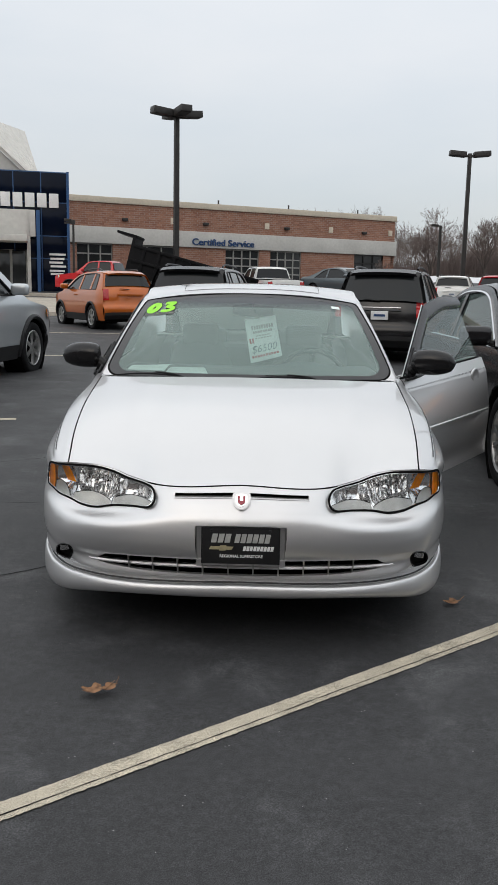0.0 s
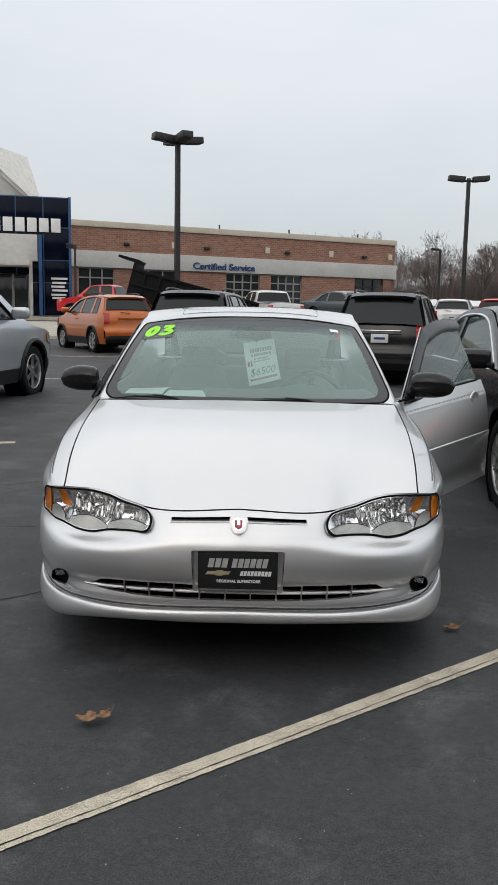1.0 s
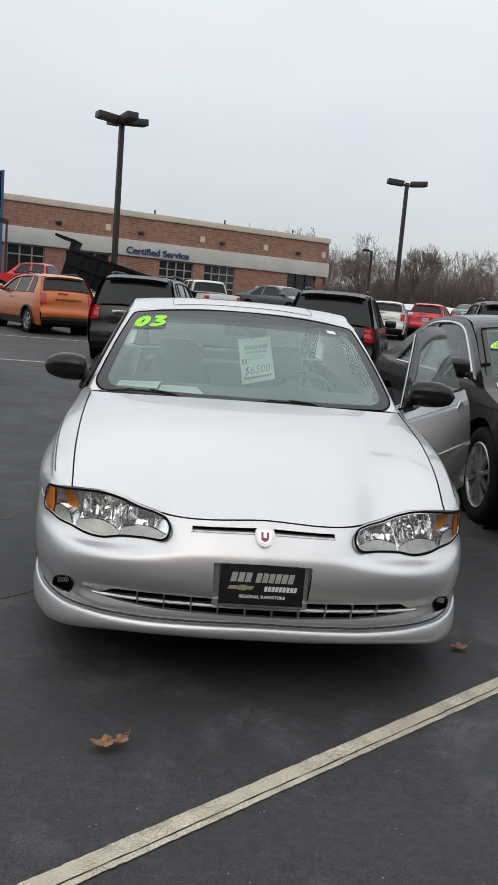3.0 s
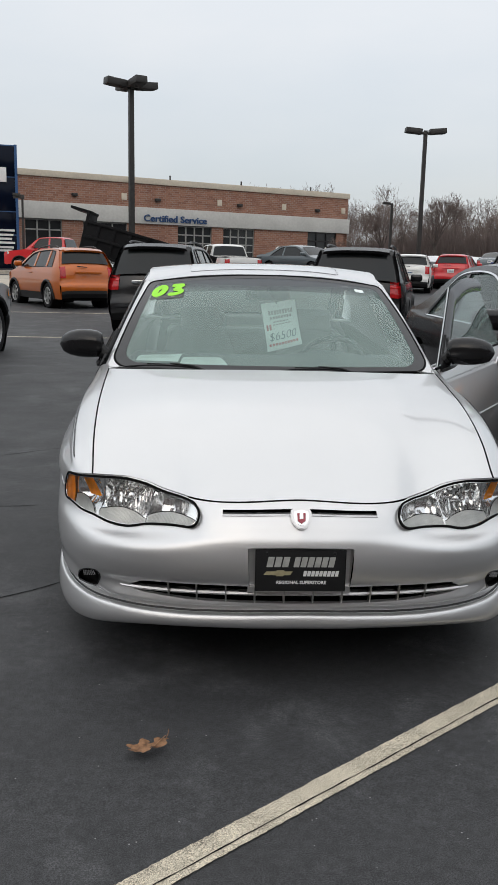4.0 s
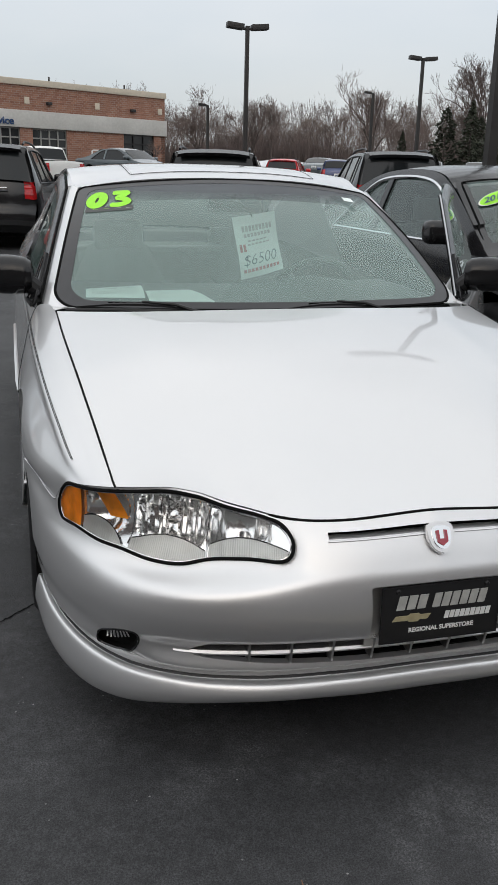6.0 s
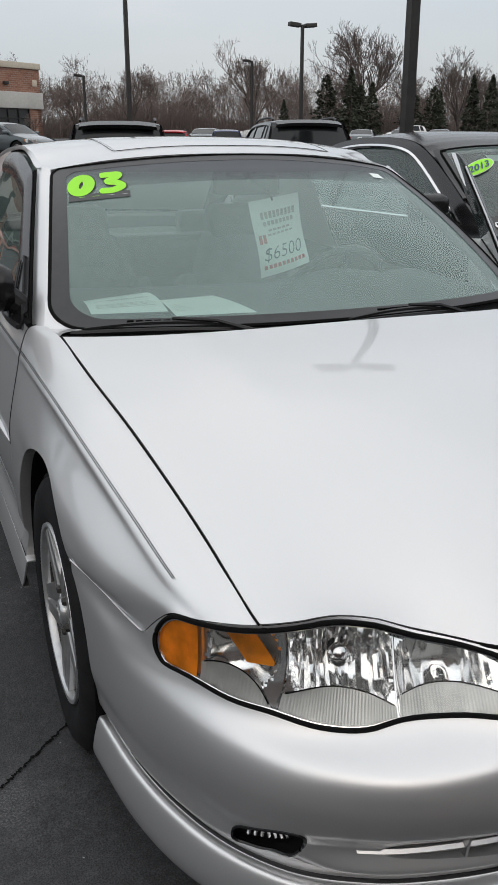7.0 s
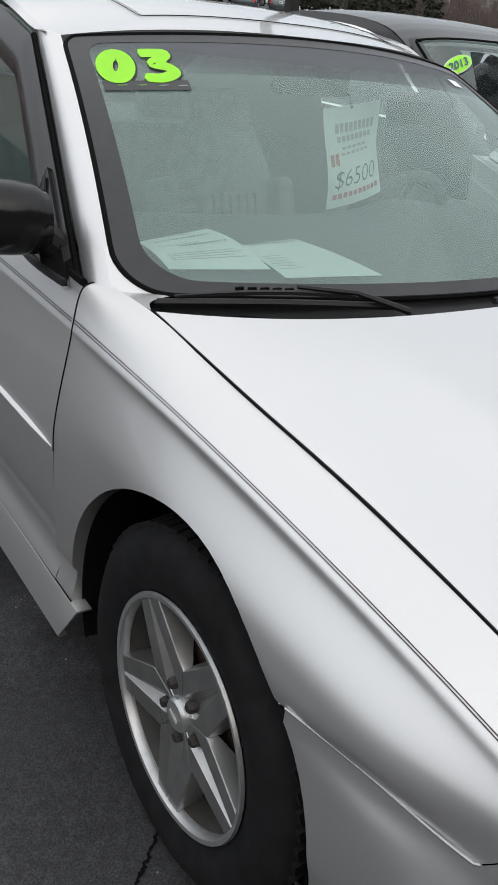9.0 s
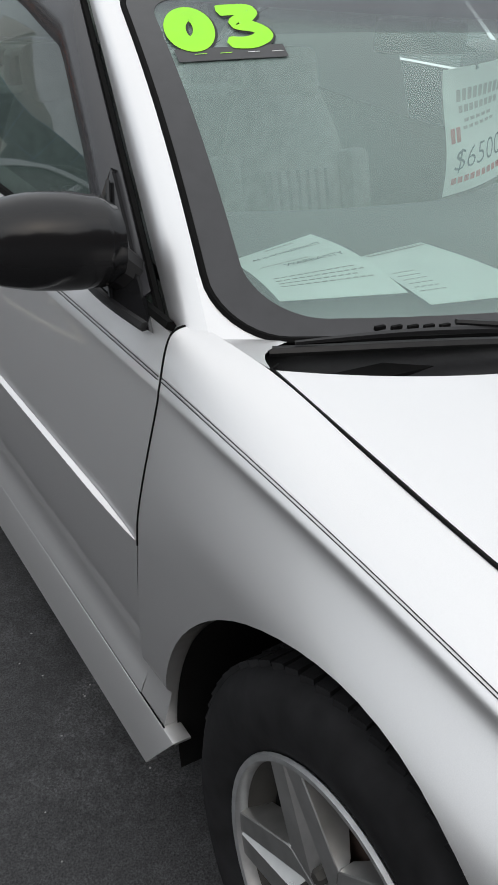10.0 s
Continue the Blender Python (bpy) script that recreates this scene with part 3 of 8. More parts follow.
away = np.array([5.592, 4.376]) / np.hypot(5.592, 4.376)
side_n = np.array([away[1], -away[0]])
start = np.array([-1.868, -1.992]) + side_n * 0.018
ragged([start + away * k for k in (0, 1.5, 3, 4.5, 6.0)], 0.0022, 0.0055, 6, "line_groove", "", bay_line)
for k, line in enumerate(([(-2.6, 3.1), (-1.9, 3.4), (-1.52, 3.65), (-1.2, 3.85)], [(-1.5, 0.62), (-1.12, 0.86), (-1.0, 0.96), (-0.85, 1.1)], [(-2.4, 1.7), (-1.7, 2.1), (-1.3, 2.2)])):
    ragged(line, 0.004, 0.002, 20 + k, "ground_crack", "thin dark crack in the asphalt")
for x0, y0, x1, y1 in ((-9.0, 19.2, -1.2, 19.4), (-9.0, 12.3, -1.6, 12.7), (-4.0, 5.0, -2.4, 5.4)):
    painted(x0, y0, x1, y1, 0.125)

# ---- the silver coupe ----
coupe = thing("silver_coupe", "silver two-door coupe with an open driver's door, parked on dark asphalt", "car", pose(-0.006, 0, 0))
HUB_Y, HUB_Z, REAR_Y = 1.03, 0.331, 3.835


NOSE_EDGE = [nose(k / 400, 1) for k in range(401)]


def edge_of_nose(x):
    """The upper edge of the nose at a distance x from the middle."""
    xs = [p[0] for p in NOSE_EDGE]
    return np.array([x, np.interp(abs(x), xs, [p[1] for p in NOSE_EDGE]), np.interp(abs(x), xs, [p[2] for p in NOSE_EDGE])])


# bonnet: front edge, shut lines, rear edge
HOOD_SIDE = [(0, 0.703, 0.278, 0.672), (0.2, 0.727, 0.5, 0.753), (0.45, 0.748, 0.79, 0.821), (0.75, 0.765, 1.13, 0.869), (1, 0.774, 1.4, 0.906)]


def hood_at(a, b):
    """a from -1 to 1 across, b from 0 at the nose to 1 at the windscreen."""
    w = abs(a)
    side = smooth(HOOD_SIDE, b)
    front = edge_of_nose(a * 0.703)
    x = a * side[0]
    back = np.array([0, 1.17 + 0.23 * w**3.3, 0.937 - 0.031 * w**2])
    spine = smooth([(0, 0.095, 0.632), (0.08, 0.16, 0.678), (0.25, 0.36, 0.765), (0.5, 0.66, 0.85), (0.75, 0.96, 0.906), (1, 1.17, 0.937)], b)
    y = front[1] + (back[1] - front[1]) * b
    top = spine[1] + (side[2] - spine[1]) * w**2.4
    near = max(0.0, 1 - b / 0.2) ** 3
    z = top * (1 - near) + (front[2] + (top - smooth([(0, 0.632), (1, 0.672)], w**2.4)[0]) * 0.6) * near
    z += 0.006 * math.exp(-((w - 0.62) / 0.08) ** 2) * math.sin(math.pi * min(1, b)) ** 0.7
    return np.array([x, y, z])


bm = skin(lambda u, v: hood_at(u * 0.997, 0.004 + v * 0.993), 64, 48, -1, 1)
part("bonnet", bm, M_SILVER, coupe, thick=0.018)

# Dark tubes laid in the bonnet's gaps paint in their shade.
for s in (-1, 1):
    shut = [hood_at(s, b) + np.array([s * 0.0018, 0, -0.0006 + 0.0024 * max(0.0, 1 - b / 0.35)]) for b in np.linspace(0.0, 1.0, 62)]
    shut += [shut[-1] + np.array([-s * 0.004 * k, 0.003 + 0.002 * k, -0.002]) for k in range(1, 6)]
    part("shut_line_shade", tube(shut, 0.0021, 6), M_GAP, coupe)
part("bonnet_gap_shade", tube([nose(u, 1.0) + np.array([0, 0.003, -0.001 - 0.003 * (abs(u) > 0.37)]) for u in np.linspace(-0.722, 0.722, 121)], [0.0044 if abs(u) < 0.36 else 0.003 for u in np.linspace(-0.722, 0.722, 121)], 6), M_GAP, coupe)

# nose: bumper skin with openings for the lamps and the intake
LAMP = [(0.37, 0.99), (0.45, 0.992), (0.55, 0.993), (0.66, 0.994), (0.76, 0.993), (0.81, 0.997), (0.838, 0.995), (0.855, 0.98), (0.859, 0.95), (0.852, 0.915), (0.836, 0.89), (0.766, 0.862),
        (0.699, 0.864), (0.618, 0.857), (0.559, 0.857), (0.491, 0.874), (0.406, 0.877), (0.33, 0.872), (0.311, 0.92), (0.33, 0.975)]
LAMP_RING = ring_of(LAMP, 90)
INTAKE = [(0.0, 0.585), (0.16, 0.586), (0.34, 0.592), (0.47, 0.585), (0.5, 0.565), (0.53, 0.53), (0.5, 0.51), (0.34, 0.49), (0.16, 0.48), (0.0, 0.475)]
INTAKE_FULL = INTAKE + [(-u, v) for u, v in INTAKE[-2:0:-1]]
FOG = [(0.69 + 0.98 * (u - 0.68), 0.512 + 1.55 * (v - 0.535) + 0.75 * (0.68 - u)) for u, v in ((0.63, 0.558), (0.65, 0.572), (0.68, 0.578), (0.71, 0.573), (0.73, 0.56), (0.728, 0.53), (0.71, 0.496), (0.68, 0.482), (0.65, 0.494), (0.632, 0.528))]
SLOT = [(-0.238, 0.958), (0.238, 0.958), (0.238, 0.932), (-0.238, 0.932)]
PLATE_HOLE = [(-0.158, 0.757), (0.158, 0.757), (0.152, 0.585), (-0.152, 0.585)]


HOLES = [LAMP_RING, [(-u, v) for u, v in LAMP_RING], ring_of(INTAKE_FULL, 160), ring_of(FOG, 60), [(-u, v) for u, v in ring_of(FOG, 60)], SLOT, PLATE_HOLE]


def drawn_to(poly, u, v):
    """The nearest point on an outline."""
    best = None
    for (x0, y0), (x1, y1) in zip(poly, poly[1:] + poly[:1]):
        dx, dy = x1 - x0, y1 - y0
        k = min(max(((u - x0) * dx + (v - y0) * dy) / (dx * dx + dy * dy + 1e-12), 0), 1)
        q = (x0 + dx * k, y0 + dy * k)
        d = (q[0] - u) ** 2 + (q[1] - v) ** 2
        if best is None or d < best[0]:
            best = (d, q)
    return best[1]


def pierced(f, n, m, u0, u1, v0, v1, holes):
    """The surface f with openings, whose edges follow the outlines."""
    us, vs = np.linspace(u0, u1, n + 1), np.linspace(v0, v1, m + 1)
    boxes = [(min(p[0] for p in h), max(p[0] for p in h), min(p[1] for p in h), max(p[1] for p in h), h) for h in holes]
    gone = {}
    for i in range(n):
        for j in range(m):
            cu, cv = (us[i] + us[i + 1]) / 2, (vs[j] + vs[j + 1]) / 2
            for k, (a, b, c, d, h) in enumerate(boxes):
                if a <= cu <= b and c <= cv <= d and inside(h, cu, cv):
                    gone[i, j] = k
    bm, at = bmesh.new(), {}

    def corner(i, j):
        if (i, j) not in at:
            near = [gone.get((i - a, j - b)) for a in (0, 1) for b in (0, 1)]
            cut = [k for k in near if k is not None]
            u, v = us[i], vs[j]
            if cut and len(cut) < 4:
                u, v = drawn_to(holes[cut[0]], u, v)
            at[i, j] = bm.verts.new(tuple(map(float, f(u, v))))
        return at[i, j]

    for i in range(n):
        for j in range(m):
            if (i, j) not in gone:
                bm.faces.new((corner(i, j), corner(i + 1, j), corner(i + 1, j + 1), corner(i, j + 1)))
    return bm


NU, NV = 240, 130
NOSE_GRID = {}


def nose_fast(u, v):
    key = (round(u, 5), round(v, 5))
    if key not in NOSE_GRID:
        p = nose(u, v)
        a = abs(u)
        # the moulded scoop round the fog lamp, and the hollow beside the head lamp
        p[1] += 0.024 * math.exp(-(((a - 0.675) / 0.055) ** 2 + ((v - 0.45) / 0.036) ** 2)) - 0.015 * math.exp(-(((a - 0.695) / 0.06) ** 2 + ((v - 0.55) / 0.05) ** 2))
        p[1] += 0.012 * math.exp(-(((a - 0.32) / 0.025) ** 2 + ((v - 0.9) / 0.06) ** 2))
        NOSE_GRID[key] = p
    return NOSE_GRID[key]


ARCH_R = 0.379


def arched(bm, cy, cz, r, flange=0.05):
    """Cuts a wheel arch with a clean round edge, turned inwards."""
    steps = 72
    for k in range(steps):
        a = 2 * math.pi * k / steps
        n = Vector((0, math.cos(a), math.sin(a)))
        o = Vector((0, cy, cz)) + n * r
        if o.z < 0.1:
            continue
        near = []
        for f in bm.faces:
            d = f.calc_center_median() - o
            if abs(d.dot(n)) < 0.03 and abs(d.y * n.z - d.z * n.y) < 0.06:
                near.append(f)
        if near:
            edges, verts = {e for f in near for e in f.edges}, {v for f in near for v in f.verts}
            bmesh.ops.bisect_plane(bm, geom=[*near, *edges, *verts], plane_co=o, plane_no=n, dist=1e-5)
    dist = lambda c: math.hypot(c.y - cy, c.z - cz)
    bmesh.ops.delete(bm, geom=[f for f in bm.faces if dist(f.calc_center_median()) < r + 2e-4], context="FACES")
    rim = [e for e in bm.edges if e.is_boundary and all(abs(dist(v.co) - r) < 2.5e-3 for v in e.verts)]
    got = bmesh.ops.extrude_edge_only(bm, edges=rim)
    for v in got["geom"]:
        if isinstance(v, bmesh.types.BMVert):
            v.co.x -= math.copysign(flange, v.co.x)
    return bm


nose_bm = pierced(nose_fast, NU, NV, -1, 1, 0, 1.0, HOLES)
bumper = part("front_bumper", arched(nose_bm, HUB_Y + 0.015, HUB_Z + 0.005, ARCH_R, 0.012), M_SILVER, coupe, sharp=60)


def inset(f, d):
    """The surface f moved inwards by d along its normal."""
    def g(u, v):
        e = 1e-3
        p = np.array(f(u, v))
        n = np.cross(np.array(f(u + e, v)) - p, np.array(f(u, v + e if v < 0.99 else v - e)) - p) * (1 if v < 0.99 else -1)
        n = n / (np.linalg.norm(n) + 1e-12)
        return p + n * (-d if n[1] < 0 else d)
    return g


def walled(outline, f, depth, bm=None):
    """A rim that runs inwards from an outline on the surface f."""
    deep = inset(f, depth)
    a, b = [f(*p) for p in outline], [deep(*p) for p in outline]
    return sheet([a + a[:1], b + b[:1]], bm)


# intake: dark recess and bright bars
deep = inset(nose, 0.07)
recess = skin(lambda u, v: nose(u, v) + np.array([0, 0.04 + 0.14 * math.sin(math.pi * (v - 0.455) / 0.155), 0]), 40, 8, -0.57, 0.57, 0.455, 0.61)
grille = part("lower_grille", recess, M_GAP, bumper, "dark recess of the lower air intake")
rim = sheet([[nose_fast(u, v) for u, v in ring_of(INTAKE_FULL, 120)], [nose(u, v) + np.array([0, 0.022, 0]) for u, v in ring_of(INTAKE_FULL, 120)]], loop=True)
part("intake_rim", rim, M_SILVER, bumper)
bar = sheet([[nose(u, 0.525 + dv) + np.array([0, dy, 0]) for u in np.linspace(-0.565, 0.565, 90)] for dv, dy in ((0.008, 0.03), (0.009, 0.002), (0.0, -0.003), (-0.009, 0.002), (-0.008, 0.03))])
part("grille_bar", bar, M_SILVER, grille)
for k in range(10):
    u = -0.4 + 0.8 * k / 9 if k not in () else 0
    p, q = nose(u, 0.59), nose(u, 0.478)
    post = sheet([[p + (dx, dy + 0.006, 0), q + (dx, dy + 0.006, 0)] for dx, dy in ((-0.0026, 0.03), (-0.0026, 0.0), (0.0026, 0.0), (0.0026, 0.03))])
    part("grille_post", post, M_RIM, grille)

# A dark tube stands in for the shade in the groove over the lip.
groove = [nose(u, 0.322) + np.array([0, -0.001, 0]) for u in np.linspace(-0.985, 0.985, 160)]
part("lip_groove_shade", tube(groove, 0.0036, 6), M_CLADDING, bumper, "dark tube for the shaded groove above the chin lip")

# slot below the bonnet's edge
slot = skin(lambda u, v: nose(u, v) + np.array([0, 0.03, -0.002]), 30, 3, -0.245, 0.245, 0.925, 0.965)
part("upper_slot", slot, M_GAP, bumper, "narrow dark slot under the bonnet edge")
lip = sheet([[nose(u, v) + np.array([0, dy, 0]) for u in np.linspace(-0.24, 0.24, 40)] for v, dy in ((0.93, 0.03), (0.93, -0.001), (0.926, -0.004), (0.921, 0.0))])
part("slot_lip", lip, M_SILVER, bumper)

# badge: a shield with a plain red mark
shield = [(-0.034, 0.024), (-0.025, 0.034), (0, 0.038), (0.025, 0.034), (0.034, 0.024), (0.032, -0.006), (0.02, -0.028), (0, -0.037), (-0.02, -0.028), (-0.032, -0.006)]
badge_m = Matrix.Translation((0, 0.052, 0.58)) @ Euler((radians(90 - 33), 0, 0)).to_matrix().to_4x4()
badge = part("badge", prism(ring_of(shield, 30), 0.012, m=badge_m, bevel=0.003), M_SILVER, coupe, "shield badge with a plain red mark")
part("badge_face", prism([(x * 0.72, y * 0.74) for x, y in ring_of(shield, 30)], 0.015, m=badge_m, bevel=0.002), M_CHROME, badge)
mark = [(-0.014, 0.016), (-0.006, 0.017), (-0.006, -0.003), (0.006, -0.003), (0.006, 0.017), (0.014, 0.016), (0.013, -0.01), (0, -0.019), (-0.013, -0.01)]
part("badge_mark", prism(mark, 0.0175, m=badge_m), M_BADGE_RED, badge)

# number plate of the dealer: plain shapes for the names, the plain words kept
plate_m = Matrix.Translation((0, 0.012, 0.419)) @ Euler((radians(90 - 1), 0, 0)).to_matrix().to_4x4()
pocket = sheet([[nose_fast(u, v) for u, v in PLATE_HOLE], [nose(u * 0.97, v) + np.array([0, 0.035, 0]) for u, v in PLATE_HOLE]], loop=True)
pocket = sheet([[np.array([x, 0.045, z]) for x in (-0.17, 0.17)] for z in (0.33, 0.5)], pocket)
part("plate_recess", pocket, M_SILVER, bumper)
plate = part("dealer_plate", block(-0.1485, 0.1485, -0.071, 0.071, -0.003, 0.001, 0.002, m=plate_m), M_PLATE, coupe, "black dealer plate with white print")
edge_bm = bmesh.new()
for x0, x1, y0, y1 in ((-0.146, 0.146, 0.066, 0.0685), (-0.146, 0.146, -0.0685, -0.066), (-0.146, -0.1435, -0.066, 0.066), (0.1435, 0.146, -0.066, 0.066)):
    block(x0, x1, y0, y1, 0.001, 0.0022, bm=edge_bm, m=plate_m)
part("plate_border", edge_bm, M_CLADDING, plate)
for x0, x1, y0, y1, mat, n in ((-0.112, -0.036, 0.012, 0.046, M_GREY_INK, 3), (-0.024, 0.112, 0.012, 0.046, M_GREY_INK, 6), (0.008, 0.125, -0.019, -0.001, M_WHITE, 9)):
    w = (x1 - x0) / n
    for i in range(n):
        s = 0.2 * (y1 - y0)
        part("name_bar", prism([(x0 + i * w, y0), (x0 + i * w + w * 0.8, y0), (x0 + i * w + w * 0.8 + s, y1), (x0 + i * w + s, y1)], 0.0025, None, plate_m), mat, plate)
tie = [(x - 0.022, y - 0.003) for x, y in ((-0.098, -0.012), (-0.06, -0.012), (-0.057, -0.016), (-0.035, -0.016), (-0.032, -0.012), (-0.012, -0.012), (-0.004, 0.0), (-0.03, 0.0), (-0.033, 0.004), (-0.055, 0.004), (-0.058, 0.0), (-0.09, 0.0))]
part("gold_mark", prism(tie, 0.0026, m=plate_m), shader("gold_print", (0.38, 0.33, 0.2), 0.5, grain=0.2), plate)
words, w = lettering("REGIONAL SUPERSTORE", 0.0105, 0.0004, 0.0005)
part("lettering", laid(words, lambda x, y, z: plate_m @ Vector((x * 0.162 / w - 0.078, y - 0.045, 0.002 + z))), M_WHITE, plate)
for x in (-0.11, 0.11):
    part("plate_screw", lathe([(0, 0.006), (0.004, 0.006), (0.006, 0.003), (0.006, 0)], 12, "z", m=plate_m @ Matrix.Translation((x, 0.058, 0))), M_CLADDING, plate)


# head lamps
def head_lamp(s):
    on = lambda u, v: nose(s * u, v)
    lamp = part("headlight", out(filled(LAMP_RING, inset(on, -0.001), 8), (s * 0.35, 1.2, 0.35)), M_HEAD, coupe, "clear headlight with an amber outer corner")
    lamp.visible_shadow = False
    seal = [inset(on, -0.002)(*p) for p in LAMP_RING]
    part("gasket", tube(seal, 0.0042, 6, closed=True), M_GAP, lamp)
    bowls = [(on(0.6, 0.948), 0.088, 0.05), (on(0.43, 0.945), 0.075, 0.04), (on(0.75, 0.95), 0.062, 0.034)]

    def bowl(u, v):
        """The silvered housing: three hollow reflectors, the main one with upright facets."""
        p, deep = on(u, v), 0.008
        for k, (c, r, d) in enumerate(bowls):
            q = float(np.linalg.norm(p - c)) / r
            if q < 1:
                deep = max(deep, 0.008 + d * (1 - q * q) + (0.0035 * abs((u * 95) % 2 - 1) + 0.002 * abs((v * 60) % 2 - 1) if k == 0 and q < 0.93 else 0.002 * abs((u * 60) % 2 - 1) if k == 1 else 0))
        return inset(on, deep)(u, v)

    part("lamp_well", skin(bowl, 150, 36, 0.305, 0.865, 0.855, 0.999, keep=lambda u, v: inside(LAMP_RING, u, v)), M_SILVERED, lamp, "silvered lamp housing with faceted reflectors", sharp=12)
    mid_u, mid_v = np.mean(LAMP_RING, axis=0)
    part("lens_edge", tube([inset(on, -0.0015)(mid_u + (u - mid_u) * 0.978, mid_v + (v - mid_v) * 0.93) for u, v in LAMP_RING], 0.0016, 5, closed=True), M_CHROME, lamp)
    part("well_wall", walled(LAMP_RING, on, 0.034), M_MIRROR, lamp)
    cut = lambda u0, u1, v0, v1, d, n=10, m=8: skin(lambda u, v: inset(on, d)(u, v), n, m, u0, u1, v0, v1, keep=lambda u, v: inside(LAMP_RING, u, v))
    part("turn_lens", cut(0.803, 0.868, 0.88, 0.995, 0.003, 30, 30), M_AMBER, lamp, "amber turn signal lens")
    # Amber patch painted in for the orange reflection inside the housing.
    part("amber_reflection", skin(lambda u, v: inset(on, 0.014)(0.705 + 0.04 * u + 0.03 * v, 0.93 + 0.055 * v), 6, 8), M_AMBER, lamp)
    for nm, u0, u1, low in (("side_prism", 0.705, 0.8, lambda u: 0.928 - 0.045 * ((u - 0.775) / 0.06) ** 2), ("low_prism", 0.505, 0.695, lambda u: 0.917 - 0.02 * ((u - 0.6) / 0.09) ** 2), ("inner_prism", 0.32, 0.5, lambda u: 0.936 - 0.03 * ((u - 0.42) / 0.09) ** 2)):
        ribs = bmesh.new()
        prism_at = lambda u, v: inset(on, 0.006 + 0.0007 * abs((u * 400) % 2 - 1))(u, v)
        skin(lambda t, q: prism_at(u0 + (u1 - u0) * t, 0.85 + (max(low(u0 + (u1 - u0) * t), 0.87) - 0.85) * q), 150, 8, keep=lambda t, q: inside(LAMP_RING, u0 + (u1 - u0) * t, 0.85 + (max(low(u0 + (u1 - u0) * t), 0.87) - 0.85) * q), bm=ribs)
        edge = part(nm, ribs, M_PRISM, lamp, "ribbed grey reflector", sharp=15)
        part("prism_edge", tube([inset(on, 0.005)(u, max(low(u), 0.87)) for u in np.linspace(u0 + 0.004, u1 - 0.004, 24)], 0.0014, 4), M_GAP, edge)
    for cu, cv, r, d in ((0.6, 0.955, 0.019, 0.03), (0.43, 0.95, 0.011, 0.03)):
        m = Matrix.Translation(tuple(inset(on, d)(cu, cv))) @ Euler((radians(80), 0, radians(s * 14))).to_matrix().to_4x4()
        part("bulb_cap", lathe([(0.0, 0.016), (r * 0.5, 0.015), (r * 0.86, 0.01), (r, 0.003), (r * 0.96, -0.006), (r * 0.6, -0.02)], 22, "z", m=m), M_CHROME, lamp)
    for u, lean in ((0.692, 0.25), (0.506, -0.1)):
        rib = [inset(on, 0.007)(u + lean * (v - 0.94) ** 2 * 6, v) for v in np.linspace(0.88, 0.985, 9)]
        part("lamp_rib", tube(rib, 0.0022, 5), M_CHROME, lamp)
    # fog lamp
    deep2 = lambda u, v: np.array(nose_fast(s * u, v))
    fr = ring_of(FOG, 60)
    sunk = lambda u, v: np.array(nose_fast(s * u, v)) + np.array([0, 0.026, 0])
    fog = part("fog_lamp", filled(fr, sunk, 5), M_GAP, coupe, "small dark fog lamp in the bumper")
    part("fog_rim", sheet([[deep2(*p) + np.array([0, -0.001, 0]) for p in fr], [sunk(*p) + np.array([0, 0.003, 0]) for p in fr]], loop=True), M_GAP, fog)
    part("fog_edge", tube([deep2(*p) for p in fr], 0.003, 5, closed=True), M_GLOSS_BLACK, fog)
    for k in range(7):
        u = 0.664 + 0.0085 * k
        part("fog_rib", tube([sunk(u, top + 0.75 * (0.692 - u)) + (0, -0.014, 0) for top in (0.522, 0.56)], 0.003, 5), M_SILVERED, fog)


head_lamp(-1)
head_lamp(1)

# ---- flanks: each row from the top edge down to the sill: y, half width, height ----
def lamp_edge(u):
    """Start of a flank row on the nose's edge: y, half width, height."""
    x, y, z = nose(u, 1)
    return (float(y) + 0.0015, float(x), float(z) + 0.001)


